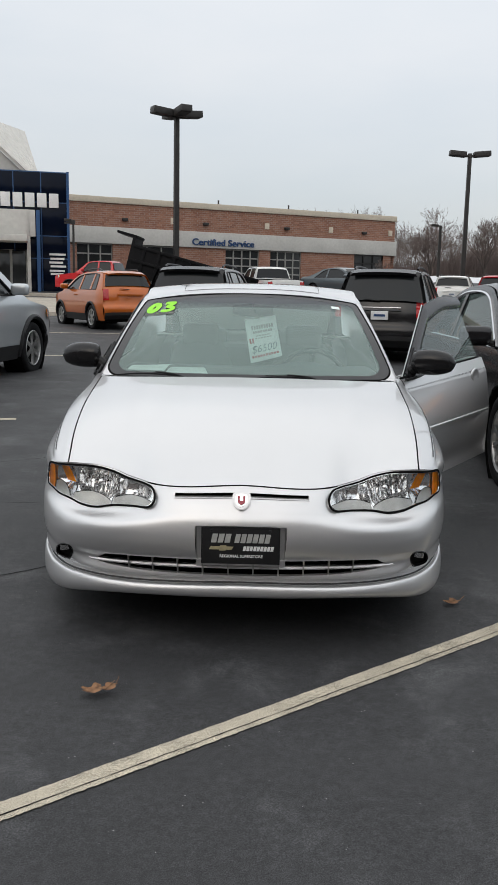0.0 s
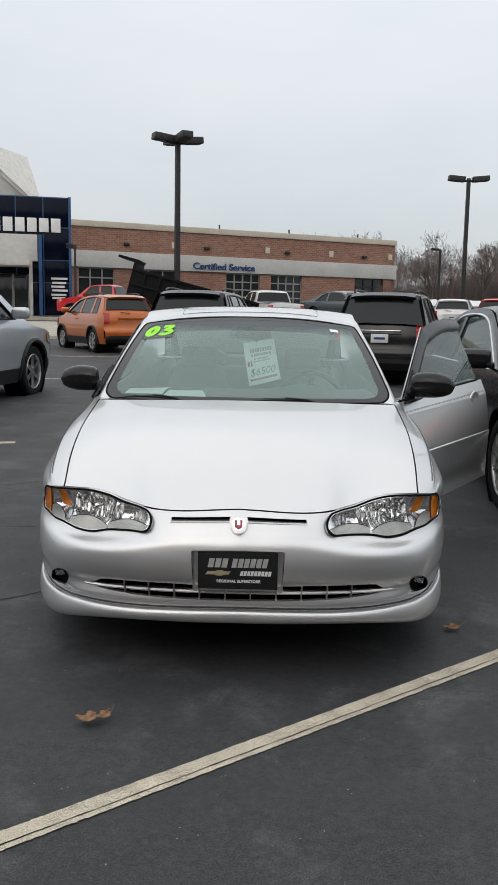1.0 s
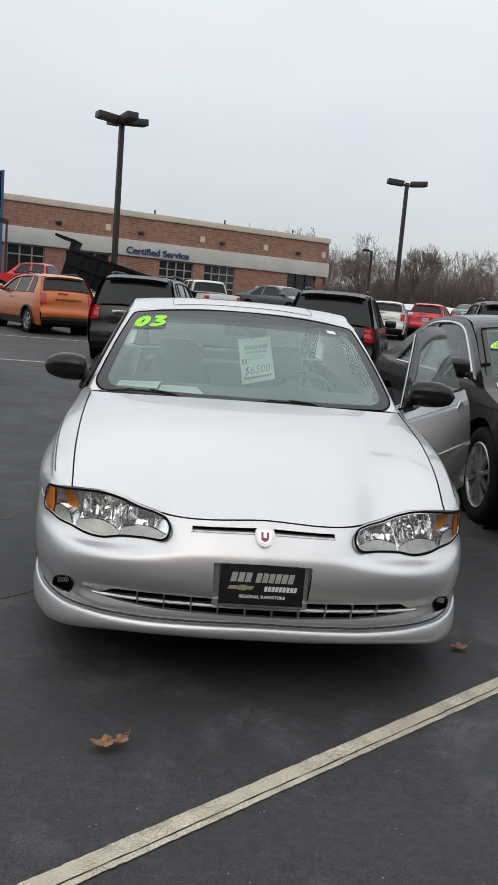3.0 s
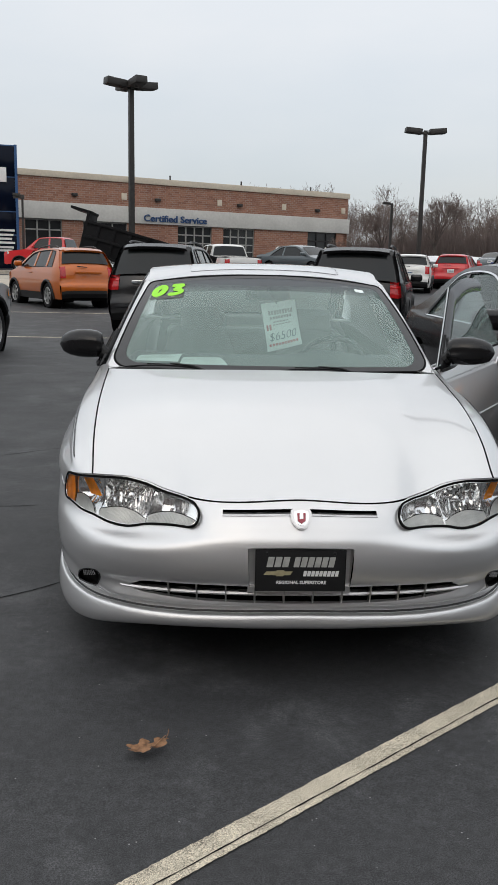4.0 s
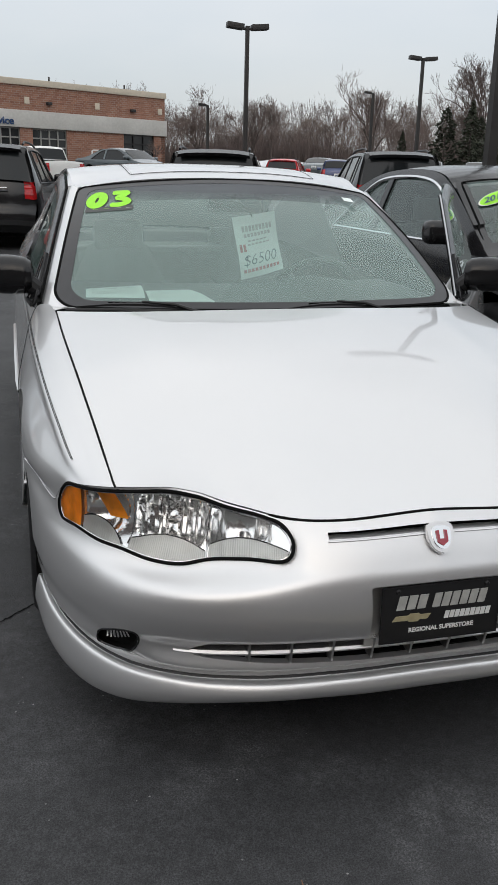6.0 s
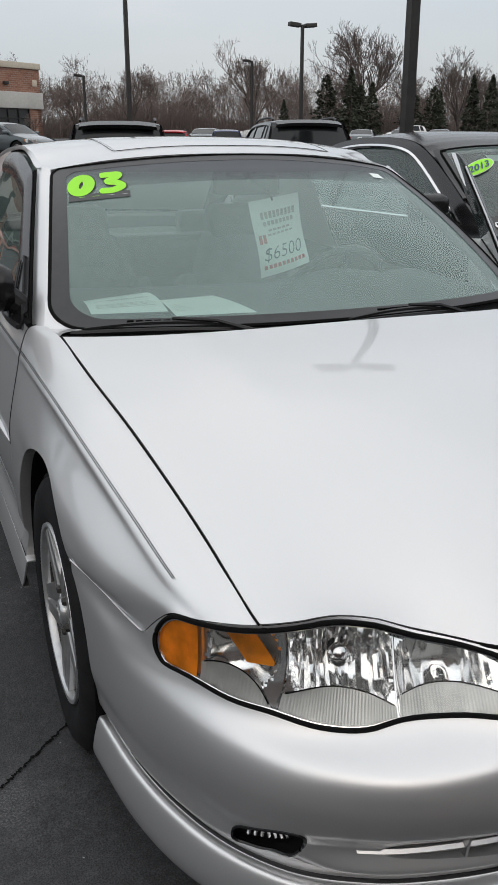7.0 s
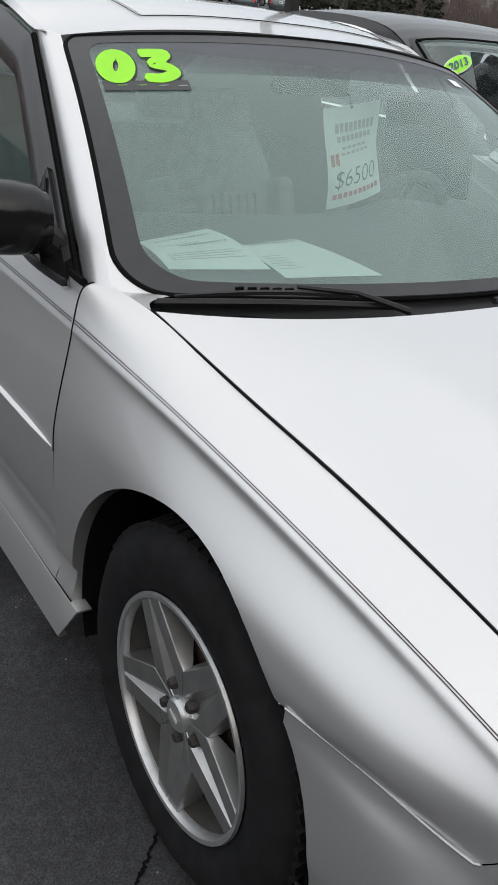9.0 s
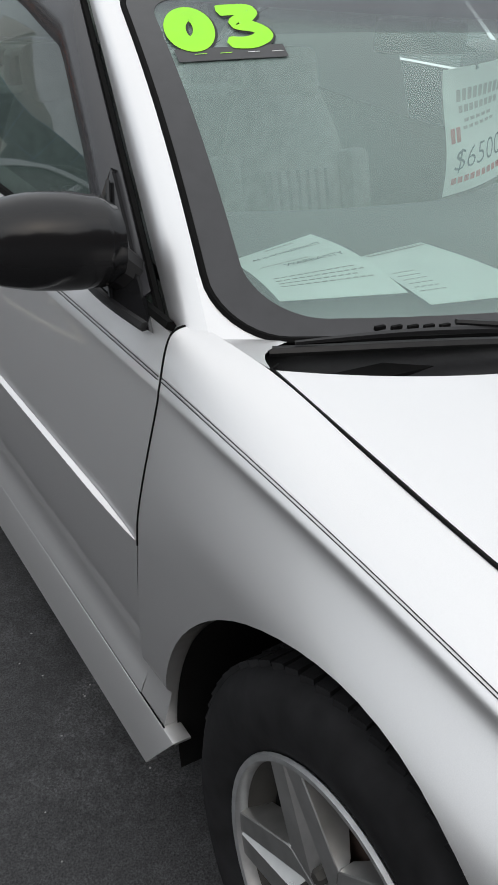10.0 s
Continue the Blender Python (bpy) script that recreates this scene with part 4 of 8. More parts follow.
FENDER = [
    [lamp_edge(0.7255), (0.5, 0.7305, 0.753), (0.79, 0.7505, 0.821), (1.13, 0.7675, 0.869), (1.4, 0.778, 0.905), (1.57, 0.793, 0.911)],
    [lamp_edge(0.765), (0.5, 0.766, 0.735), (0.79, 0.794, 0.802), (1.13, 0.814, 0.85), (1.4, 0.823, 0.88), (1.57, 0.834, 0.897)],
    [lamp_edge(0.795), (0.43, 0.793, 0.689), (0.6, 0.818, 0.737), (0.78, 0.836, 0.774), (1.12, 0.855, 0.817), (1.4, 0.862, 0.832), (1.57, 0.864, 0.838)],
    [lamp_edge(0.822), (0.5, 0.817, 0.688), (0.78, 0.846, 0.748), (1.12, 0.862, 0.79), (1.4, 0.868, 0.805), (1.57, 0.871, 0.812)],
    [lamp_edge(0.84), (0.6, 0.866, 0.662), (0.8, 0.89, 0.69), (1.0, 0.9, 0.708), (1.3, 0.9, 0.71), (1.57, 0.897, 0.706)],
    [lamp_edge(0.861), (0.6, 0.875, 0.622), (0.8, 0.904, 0.645), (1.03, 0.914, 0.663), (1.3, 0.909, 0.652), (1.57, 0.91, 0.645)],
    [lamp_edge(0.879), (0.6, 0.866, 0.593), (0.75, 0.9, 0.602), (0.9, 0.912, 0.605), (1.3, 0.912, 0.6), (1.57, 0.913, 0.6)],
    [lamp_edge(1.0), (0.95, 0.914, 0.56), (1.2, 0.914, 0.53), (1.57, 0.914, 0.5)],
    [(0.755, 0.9, 0.48), (0.95, 0.908, 0.46), (1.2, 0.908, 0.42), (1.57, 0.908, 0.38)],
    [(0.755, 0.9, 0.34), (0.95, 0.905, 0.345), (1.2, 0.9, 0.36), (1.57, 0.893, 0.366)],
    [(0.755, 0.895, 0.25), (0.95, 0.9, 0.27), (1.2, 0.904, 0.296), (1.57, 0.91, 0.302)],
]
# how far the front edge of the door leans forward, row by row
LEAN_F = [0.0, 0.0, 0.028, 0.034, 0.048, 0.055, 0.06, 0.064, 0.066, 0.066, 0.066]
LEAN_S = [0.0, 0.028, 0.034, 0.048, 0.06, 0.065, 0.066, 0.066]
SIDE = [
    [(1.57, 0.832, 0.9), (2.2, 0.838, 0.925), (2.95, 0.845, 0.95), (3.8, 0.835, 0.99), (4.5, 0.79, 0.985), (5.0, 0.7, 0.95)],
    [(1.57, 0.864, 0.838), (2.2, 0.872, 0.852), (2.95, 0.88, 0.87), (3.8, 0.88, 0.9), (4.5, 0.84, 0.9), (5.0, 0.74, 0.88)],
    [(1.57, 0.871, 0.812), (2.2, 0.88, 0.824), (2.95, 0.888, 0.84), (3.8, 0.89, 0.86), (4.5, 0.85, 0.86), (5.0, 0.745, 0.84)],
    [(1.57, 0.897, 0.702), (2.2, 0.904, 0.71), (2.95, 0.908, 0.72), (3.8, 0.912, 0.73), (4.5, 0.87, 0.73), (5.0, 0.76, 0.7)],
    [(1.57, 0.913, 0.6), (2.2, 0.918, 0.6), (2.95, 0.92, 0.6), (3.8, 0.92, 0.6), (4.5, 0.88, 0.6), (5.0, 0.77, 0.58)],
    [(1.57, 0.91, 0.46), (2.2, 0.914, 0.46), (2.95, 0.914, 0.46), (3.8, 0.914, 0.46), (4.5, 0.87, 0.45), (5.0, 0.76, 0.44)],
    [(1.57, 0.893, 0.366), (2.2, 0.896, 0.366), (2.95, 0.896, 0.366), (3.8, 0.9, 0.36), (4.5, 0.85, 0.3), (5.0, 0.74, 0.3)],
    [(1.57, 0.91, 0.302), (2.2, 0.912, 0.3), (2.95, 0.912, 0.298), (3.8, 0.9, 0.29), (4.5, 0.83, 0.25), (5.0, 0.72, 0.26)],
]


def flank_net(table, starts, end, lean, n=161, m=161):
    """Rows of (y, half width, height) as one surface: along, and down from the top edge."""
    s, k = np.linspace(0, 1, n), np.linspace(0, len(table) - 1, m)
    out = np.zeros((n, m, 3))
    ys = np.stack([y0 + (end - b - y0) * s for y0, b in zip(starts, lean)], 1)
    rows = np.stack([smooth_many(row, ys[:, i]) for i, row in enumerate(table)], 1)
    for a in range(n):
        out[a] = smooth_many(np.column_stack([np.arange(len(table)), rows[a][:, 0], ys[a], rows[a][:, 1]]), k)
    return out


fender_points = flank_net(FENDER, [row[0][0] for row in FENDER], 1.567, LEAN_F)
# its front edge follows the edge of the nose exactly
ALONG = [0.7255, 0.765, 0.795, 0.822, 0.84, 0.861, 0.879, 1.0]
for col, k in enumerate(np.linspace(0, 10, 161)):
    if k <= 7:
        off = nose(float(np.interp(k, range(8), ALONG)), 1.0) + np.array([0.0, 0.0015, 0.0008]) - fender_points[0, col]
        fender_points[:, col] += off[None, :] * ((1 - np.linspace(0, 1, 161)) ** 6)[:, None]
FENDER_NET = Net(fender_points, 0, 1, 0, 1)
side_points = flank_net(SIDE, [1.57] * len(SIDE), 5.0, [0] * len(SIDE))
side_points[:, :, 1] -= smooth_many([(k, b) for k, b in enumerate(LEAN_S)], np.linspace(0, 7, 161))[:, 0] * np.clip(1 - (side_points[:, :, 1] - 1.57) / 0.5, 0, 1)
SIDE_NET = Net(side_points, 1.57, 5.0, 0, 1)
fender_at, side_at = FENDER_NET, SIDE_NET


def flanks(s):
    f = lambda u, v: fender_at(u, v) * (s, 1, 1)
    bm = skin(f, 110, 90, 0, 1, 0.0, 1)
    arched(bm, HUB_Y + 0.015, HUB_Z + 0.005, ARCH_R, 0.045)
    bmesh.ops.delete(bm, geom=[q for q in bm.faces if 0.73 < q.calc_center_median().y < 0.83 and q.calc_center_median().z < 0.596], context="FACES")
    fender = part("fender", bm, M_SILVER, coupe, sharp=60)
    # bright bead added as the sky's glint along the seam with the bumper
    seam = [nose(s * u, 1.0) + np.array([s * 0.0015, -0.0005, 0.001]) for u in np.linspace(0.876, 1.0, 30)]
    part("seam_glint", tube(seam, 0.0022, 5), M_RIM_CUT, fender)
    # dark tube that paints in the shade of the gap towards the door
    gap = [f(1.0, v) + np.array([-s * 0.0004, 0.0016, 0]) for v in np.linspace(0.04, 0.6, 40)]
    part("door_gap_shade", tube(gap, 0.0022, 6), M_GAP, fender)
    # the pinstripe along the crease
    for dz in (-0.006, 0.002):
        stripe = [f(u, v) + np.array([s * 0.0012, 0, 0.0012]) for u in np.linspace(0.075, 1, 60) for v in (0.186 + dz,)]
        part("pinstripe", tube(stripe, 0.0009, 4), M_CLADDING, fender)
    g = lambda y, v: side_at(y, v) * (s, 1, 1)
    door_label = "silver coupe door with dark mirror and window"
    if s < 0:
        door = part("door", skin(g, 70, 40, 1.57, 2.97), M_SILVER, coupe, door_label, thick=0.02)
        dress_door(door, s, lambda p: p)
    quarter = skin(g, 90, 40, 2.98, 5.0)
    part("quarter_panel", arched(quarter, REAR_Y, HUB_Z + 0.005, ARCH_R), M_SILVER, coupe, sharp=60)
    # sill skirt under the door, with its kicked-out lower edge
    across, down = [0.88, 0.905, 0.911, 0.913, 0.92, 0.923, 0.918, 0.9], [0.3, 0.301, 0.3, 0.296, 0.21, 0.193, 0.184, 0.182]
    skirt = sheet([[np.array([s * x, (1.385 + 0.085 * (0.3 - z) / 0.13 if k == 0 else y), z + 0.004 * (y - 1.4)]) for x, z in zip(across, down)] for k, y in enumerate(np.linspace(1.42, 3.44, 24))])
    sill = part("sill_skirt", skirt, M_SILVER, coupe, thick=0.004, sharp=25)
    part("skirt_gap", tube([(s * 0.909, y, 0.3015 + 0.004 * (y - 1.4)) for y in np.linspace(1.42, 3.4, 12)], 0.0016, 5), M_GAP, sill)
    liner = lathe([(0.376, 0.0), (0.376, 0.28), (0.0, 0.28)], 96, m=Matrix.Translation((s * 0.886, HUB_Y + 0.015, HUB_Z + 0.005)) @ Matrix.Scale(-s, 4, (1, 0, 0)))
    bmesh.ops.delete(liner, geom=[v for v in liner.verts if v.co.z < 0.21], context="VERTS")
    part("wheel_arch_liner", liner, M_GAP, coupe)
    liner = lathe([(0.385, 0.0), (0.385, 0.22), (0.0, 0.22)], 40, m=Matrix.Translation((s * 0.845, REAR_Y, HUB_Z)) @ Matrix.Scale(-s, 4, (1, 0, 0)))
    bmesh.ops.delete(liner, geom=[v for v in liner.verts if v.co.z < 0.2], context="VERTS")
    part("wheel_arch_liner", liner, M_GAP, coupe)
    # windscreen pillar
    inner = lambda t: screen_at(s, t)
    pillar = sheet([[inner(t), (inner(t) * 0.45 + rail_at(s, t) * 0.55) + np.array([s * 0.003, -0.007, 0.006]), rail_at(s, t), rail_at(s, t) + np.array([-s * 0.02, 0.015, -0.02])] for t in np.linspace(-0.02, 1.0, 24)])
    part("windscreen_pillar", pillar, M_SILVER, coupe, sharp=80)


def screen_at(a, b):
    """The windscreen: a from -1 to 1 across, b from 0 at the foot to 1 at the roof."""
    low = np.array([0.788 * a, 1.298 + 0.222 * a * a, 0.913 - 0.011 * a * a])
    top = np.array([0.634 * a, 2.045 + 0.132 * a * a, 1.347 - 0.05 * a * a])
    return low + (top - low) * b + np.array([0, -0.45, 1]) * 0.022 * math.sin(math.pi * min(max(b, 0), 1))


RAIL = [(0, 0.819, 1.59, 0.896), (0.5, 0.744, 1.915, 1.106), (1, 0.668, 2.235, 1.302)]


def rail_at(s, t):
    return smooth(RAIL, t) * (s, 1, 1)


ROOF_SIDE = [(2.235, 0.668, 1.302), (2.5, 0.655, 1.352), (2.9, 0.648, 1.36), (3.3, 0.658, 1.325), (3.7, 0.69, 1.2), (4.2, 0.75, 1.02)]


def dress_door(door, s, place):
    """Window, mirror, handle, moulding and visor of a door, with place() moving each point."""
    put = lambda bm: laid(bm, lambda x, y, z: place(np.array([x, y, z])))
    glass_line = lambda y: np.append(smooth([(t, *rail_at(1, t)) for t in np.linspace(0, 1, 9)], (y - 1.59) / 0.645), 0)[:3] if y < 2.235 else np.array([smooth(ROOF_SIDE, y)[0], y, smooth(ROOF_SIDE, y)[1]])

    def pane_at(u, v):
        y = 1.66 + 1.24 * u
        low = side_at(y, 0.0) + np.array([-0.012, 0, 0.0])
        top = glass_line(y) + np.array([0.004, 0, -0.012])
        return (low + (top - low) * v) * (s, 1, 1)

    win = part("window", out(put(skin(pane_at, 30, 12)), place(np.array([0, 2.3, 1.0]))), M_SIDE, door, "tinted frameless door window")
    win.visible_shadow = False
    # smoked rain visor, wide at the pillar, along the top
    vis = lambda u, v: pane_at(u, 1 - v * smooth([(0, 1.0), (0.08, 1.0), (0.15, 0.74), (0.24, 0.46), (0.36, 0.31), (0.6, 0.22), (1, 0.18)], u)[0]) + np.array([s * (0.012 + 0.012 * math.sin(math.pi * v)), 0, 0])
    part("rain_visor", put(skin(vis, 60, 8)), M_SMOKE, door, "smoked plastic rain visor", thick=0.004)
    part("window_seal", put(tube([pane_at(u, 0.0) + np.array([s * 0.004, 0, 0.002]) for u in np.linspace(-0.06, 1, 20)], 0.009, 6)), M_GAP, door)
    part("pillar_seal", put(tube([rail_at(s, t) + np.array([s * 0.004, 0.012, -0.012]) for t in np.linspace(0, 1, 20)], 0.007, 6)), M_GAP, door)
    if s > 0:
        part("pillar_trim", put(tube([rail_at(s, t) + np.array([s * 0.006, 0.003, -0.004]) for t in np.linspace(0, 1, 20)], 0.004, 6)), M_RIM_CUT, door)
    # black triangle and mirror
    up_pillar = lambda v: glass_line(1.605 + 0.26 * v) + np.array([0.012, 0, -0.014])

    def sail(u, v, proud=0.0):
        """The triangle between the pillar and the window's lower edge; v runs up the pillar."""
        rear = side_at(1.86, 0.0) * (1 - v) + up_pillar(1.0) * v
        return (up_pillar(v) * (1 - u) + rear * u) * (s, 1, 1) + np.array([s * (0.02 + proud + 0.012 * math.sin(math.pi * u) * (1 - v)), 0, 0])

    base = part("mirror_base", put(skin(sail, 10, 16)), M_GLOSS_BLACK, door, "black triangular mirror base", thick=0.012)
    part("base_ridge", put(tube([sail(u, 0.03, 0.006) for u in np.linspace(0, 1, 12)], 0.008, 6)), M_CLADDING, base)
    part("base_rib", put(tube([sail(0.35, v, 0.006) for v in np.linspace(0.05, 0.9, 12)], 0.004, 6)), M_GLOSS_BLACK, base)
    shell = bmesh.new()
    rows = []
    boxy = lambda q: math.copysign(abs(q) ** 0.9, q)
    for k in range(25):
        q = k / 24
        cx = 0.836 + 0.229 * q
        r = smooth([(0, 0.05), (0.02, 0.55), (0.08, 0.84), (0.22, 0.98), (0.42, 1.02), (0.65, 0.95), (0.83, 0.76), (0.94, 0.5), (1, 0.08)], q)[0]
        cy, cz = 1.73 + 0.05 * q, 0.987 + 0.004 * math.sin(math.pi * q)
        rows.append([(s * cx, cy - 0.055 * r * boxy(math.cos(b)) * (1.2 if math.cos(b) > 0 else 0.55), cz + 0.07 * r * boxy(math.sin(b))) for b in np.linspace(0, 2 * math.pi, 29)[:-1]])
    mir = part("door_mirror", put(sheet(rows, shell, loop=True)), M_GLOSS_BLACK, door, "rounded black door mirror")
    part("mirror_stalk", put(tube([(s * 0.82, 1.72, 0.935), (s * 0.86, 1.725, 0.965), (s * 0.89, 1.73, 0.97)], [0.03, 0.036, 0.03], 10)), M_CLADDING, mir)
    # the pinstripe runs on across the door
    stripe_z = float(fender_at(1.0, 0.186)[2])
    stripe_v = min(np.linspace(0.05, 0.25, 81), key=lambda v: abs(side_at(1.58, v)[2] - stripe_z))
    for dv in (-0.006, 0.005):
        part("pinstripe", put(tube([side_at(y, stripe_v + dv) * (s, 1, 1) + np.array([s * 0.0012, 0, 0.0012]) for y in np.linspace(1.575, 2.95, 50)], 0.0009, 4)), M_CLADDING, door)
    # side moulding and handle
    mould = sheet([[side_at(y, 0.565 + dv * q) * (s, 1, 1) + np.array([s * (d * q + 0.0005), 0, 0]) for y in np.linspace(1.575, 2.94, 60) for q in [min(1, ((y - 1.575) / 0.12 + 0.02) ** 0.5)]] for dv, d in ((0.016, 0.0), (0.012, 0.008), (-0.006, 0.009), (-0.011, 0.0))])
    part("side_moulding", put(mould), M_SILVER, door)
    hp = side_at(2.72, 0.26)
    hm = Matrix.Translation((s * (hp[0] - 0.004), hp[1], hp[2])) @ Euler((0, radians(90 * s), 0)).to_matrix().to_4x4() @ Matrix.Diagonal((0.85, 1.5, 0.8, 1))
    part("door_handle", put(lathe([(0.0, 0.006), (0.022, 0.007), (0.03, 0.01), (0.048, 0.012), (0.055, 0.008), (0.056, 0.0)], 28, "z", m=hm)), M_SILVER, door, "oval silver door handle")


flanks(-1)
flanks(1)

# the open driver's door, swung out round its hinge
DOOR_OPEN = 31.5


def swing(p):
    a, h = radians(DOOR_OPEN), np.array([0.862, 1.58, 0])
    d = p - h
    return h + np.array([d[0] * math.cos(a) + d[1] * math.sin(a), d[1] * math.cos(a) - d[0] * math.sin(a), d[2]])


outer = skin(lambda y, v: side_at(y, v), 70, 40, 1.58, 2.96)
open_door = part("door", laid(outer, lambda x, y, z: swing(np.array([x, y, z]))), M_SILVER, coupe, "open driver's door, silver with a dark trim side", thick=0.02)
lining = skin(lambda y, v: side_at(y, v) - np.array([0.07 + 0.05 * math.sin(math.pi * v), 0, 0]), 30, 20, 1.62, 2.95)
part("door_lining", laid(lining, lambda x, y, z: swing(np.array([x, y, z]))), M_TRIM_GREY, open_door, thick=0.02)
rim_bm = sheet([[swing(side_at(y, v) - np.array([d, 0, 0])) for d in (0.0, 0.08)] for y, v in [(1.6, 1), (1.6, 0.5), (1.6, 0)] + [(y, 0.0) for y in (2.0, 2.5)] + [(2.955, 0), (2.955, 0.5), (2.955, 1), (2.2, 1), (1.6, 1)]])
part("door_edge", rim_bm, M_SILVER, open_door)
dress_door(open_door, 1, swing)


# ---- windscreen, roof and glass ----
def round_off(b):
    """How far the glass reaches sideways at height b: its corners are rounded."""
    low, top = max(0.0, 1 - max(b, 0) / 0.13), max(0.0, 1 - max(0.99 - b, 0) / 0.06)
    return 0.992 - 0.11 * (1 - math.sqrt(1 - low * low)) - 0.05 * (1 - math.sqrt(1 - top * top))


screen = part("windscreen", out(skin(lambda u, v: screen_at(u * round_off(v), v), 40, 40, -1, 1, 0.004, 0.985), (0, 2.6, 0.6)), M_SCREEN, coupe, "greenish windscreen with a dark printed border")
screen.visible_shadow = False


def opening(n=200):
    """The clear part of the windscreen: a rounded shape in (a, b)."""
    out, first = [], None
    for x, y, r, t0 in ((0.93, 0.042, 0.12, -90), (0.93, 0.945, 0.06, 0), (-0.93, 0.945, 0.06, 90), (-0.93, 0.042, 0.12, 180)):
        cx, cy = x - math.copysign(r, x), y + (r if y < 0.5 else -r)
        for k in range(n // 4):
            t = radians(t0 + 90 * k / (n // 4 - 1))
            q = (cx + r * math.cos(t), cy + r * math.sin(t))
            if k == 0 and out:
                last = out[-1]
                out += [(last[0] + (q[0] - last[0]) * i / 24, last[1] + (q[1] - last[1]) * i / 24) for i in range(1, 24)]
            first = first or q
            out.append(q)
    last = out[-1]
    return out + [(last[0] + (first[0] - last[0]) * i / 24, last[1] + (first[1] - last[1]) * i / 24) for i in range(1, 24)]


inner_edge = opening()
outer_edge = []
for x, y in inner_edge:
    dx, dy = x, y - 0.5
    k = min(0.992 / max(abs(dx), 1e-6), (0.495 if dy < 0 else 0.484) / max(abs(dy), 1e-6))
    oy = 0.5 + dy * k
    outer_edge.append((math.copysign(min(abs(dx * k), round_off(oy)), dx), oy))
lift = np.array([0, -0.4, 0.9]) * 0.0015
frit = sheet([[screen_at(xi + (xo - xi) * t, yi + (yo - yi) * t) + lift * 1.6 for (xi, yi), (xo, yo) in zip(inner_edge, outer_edge)] for t in np.linspace(0, 1, 6)], loop=True)
part("printed_border", frit, M_FRIT, screen)
band = skin(lambda u, v: screen_at(u, v) + np.array([0, -0.0006, 0.0012]), 40, 8, -0.93, 0.93, 0.79, 0.945)
shade = part("shade_band", out(band, (0, 2.6, 0.6)), M_SHADE, screen, "dark tinted sun band along the top of the windscreen")
shade.visible_shadow = False
rows_b = [0.13 * (1 - math.cos(k * math.pi / 20)) for k in range(10)] + list(np.linspace(0.14, 0.92, 18)) + [0.99 - 0.06 * (1 - math.sin(k * math.pi / 16)) for k in range(1, 8)]
ring = [screen_at(a, 0.0) for a in np.linspace(-0.87, 0.87, 30)] + [screen_at(round_off(b) + 0.003, b) for b in rows_b] + [screen_at(a, 0.99) for a in np.linspace(0.93, -0.93, 30)] + [screen_at(-round_off(b) - 0.003, b) for b in rows_b[::-1]]
for s in (-1, 1):
    # painted corner between the rounded glass, the pillar and the bonnet
    corner = sheet([[screen_at(s * (round_off(b) + (1.01 - round_off(b)) * q), b) + np.array([0, -0.0006, 0.0012]) for q in np.linspace(0, 1, 6)] for b in np.linspace(0.0, 0.13, 14)])
    tip, hinge, edge_p = np.array([s * 0.776, 1.402, 0.9065]), screen_at(s * 0.882, 0.0), np.array([s * 0.794, 1.575, 0.911])
    foot_line = [screen_at(s * a, 0.0) + np.array([0, -0.001, 0.002]) for a in np.linspace(0.882, 1.0, 8)]
    corner = sheet([foot_line, [hinge + (tip - hinge) * k / 7 + np.array([s * 0.016, 0.012, 0]) * math.sin(math.pi * k / 7) for k in range(8)]], corner)
    corner = sheet([[foot_line[-1], edge_p], [tip, tip + np.array([s * 0.002, 0, 0])]], corner)
    part("cowl_corner", corner, M_SILVER, coupe, sharp=50)
part("screen_seal", tube(ring, 0.006, 6, closed=True), M_GAP, screen)


def roof_at(a, t):
    """a across, t from 0 at the windscreen to 1 at the rear glass."""
    w = abs(a)
    y_mid = 2.05 + 1.35 * t
    front = screen_at(a / 1.0, 1.0) if w <= 1 else screen_at(1, 1)
    y = (front[1] + 0.005) * (1 - t) + (3.4 + 0.05 * w * w) * t
    half, zs = smooth(ROOF_SIDE, max(y, 2.235))
    inner_half = 0.634 + (half - 0.634) * min(1, t * 4)
    mid = smooth([(0, 1.349), (0.15, 1.385), (0.45, 1.41), (0.8, 1.392), (1, 1.355)], t)[0]
    edge = 1.297 * (1 - min(1, t * 6)) + (zs + 0.012) * min(1, t * 6)
    return np.array([a * inner_half, y, mid + (edge - mid) * w**2.6])


roof = part("roof", skin(roof_at, 40, 34, -1, 1), M_SILVER, coupe, thick=0.015)
sun_panel = skin(lambda a, t: roof_at(a, t) + np.array([0, 0, 0.002]), 20, 14, -0.62, 0.62, 0.1, 0.42)
part("sunroof", sun_panel, M_SILVER, roof, "sunroof panel flush with the roof", thick=0.003)
hole = [roof_at(a, 0.095) for a in np.linspace(-0.63, 0.63, 16)] + [roof_at(0.635, t) for t in np.linspace(0.11, 0.41, 8)] + [roof_at(a, 0.425) for a in np.linspace(0.63, -0.63, 16)] + [roof_at(-0.635, t) for t in np.linspace(0.41, 0.11, 8)]
part("sunroof_seal", tube([p + np.array([0, 0, 0.002]) for p in hole], 0.0009, 5, closed=True), M_GAP, roof)
part("headliner", skin(lambda a, t: roof_at(a * 0.97, t) - np.array([0, 0, 0.03]), 12, 10, -1, 1), M_TRIM_GREY, roof)
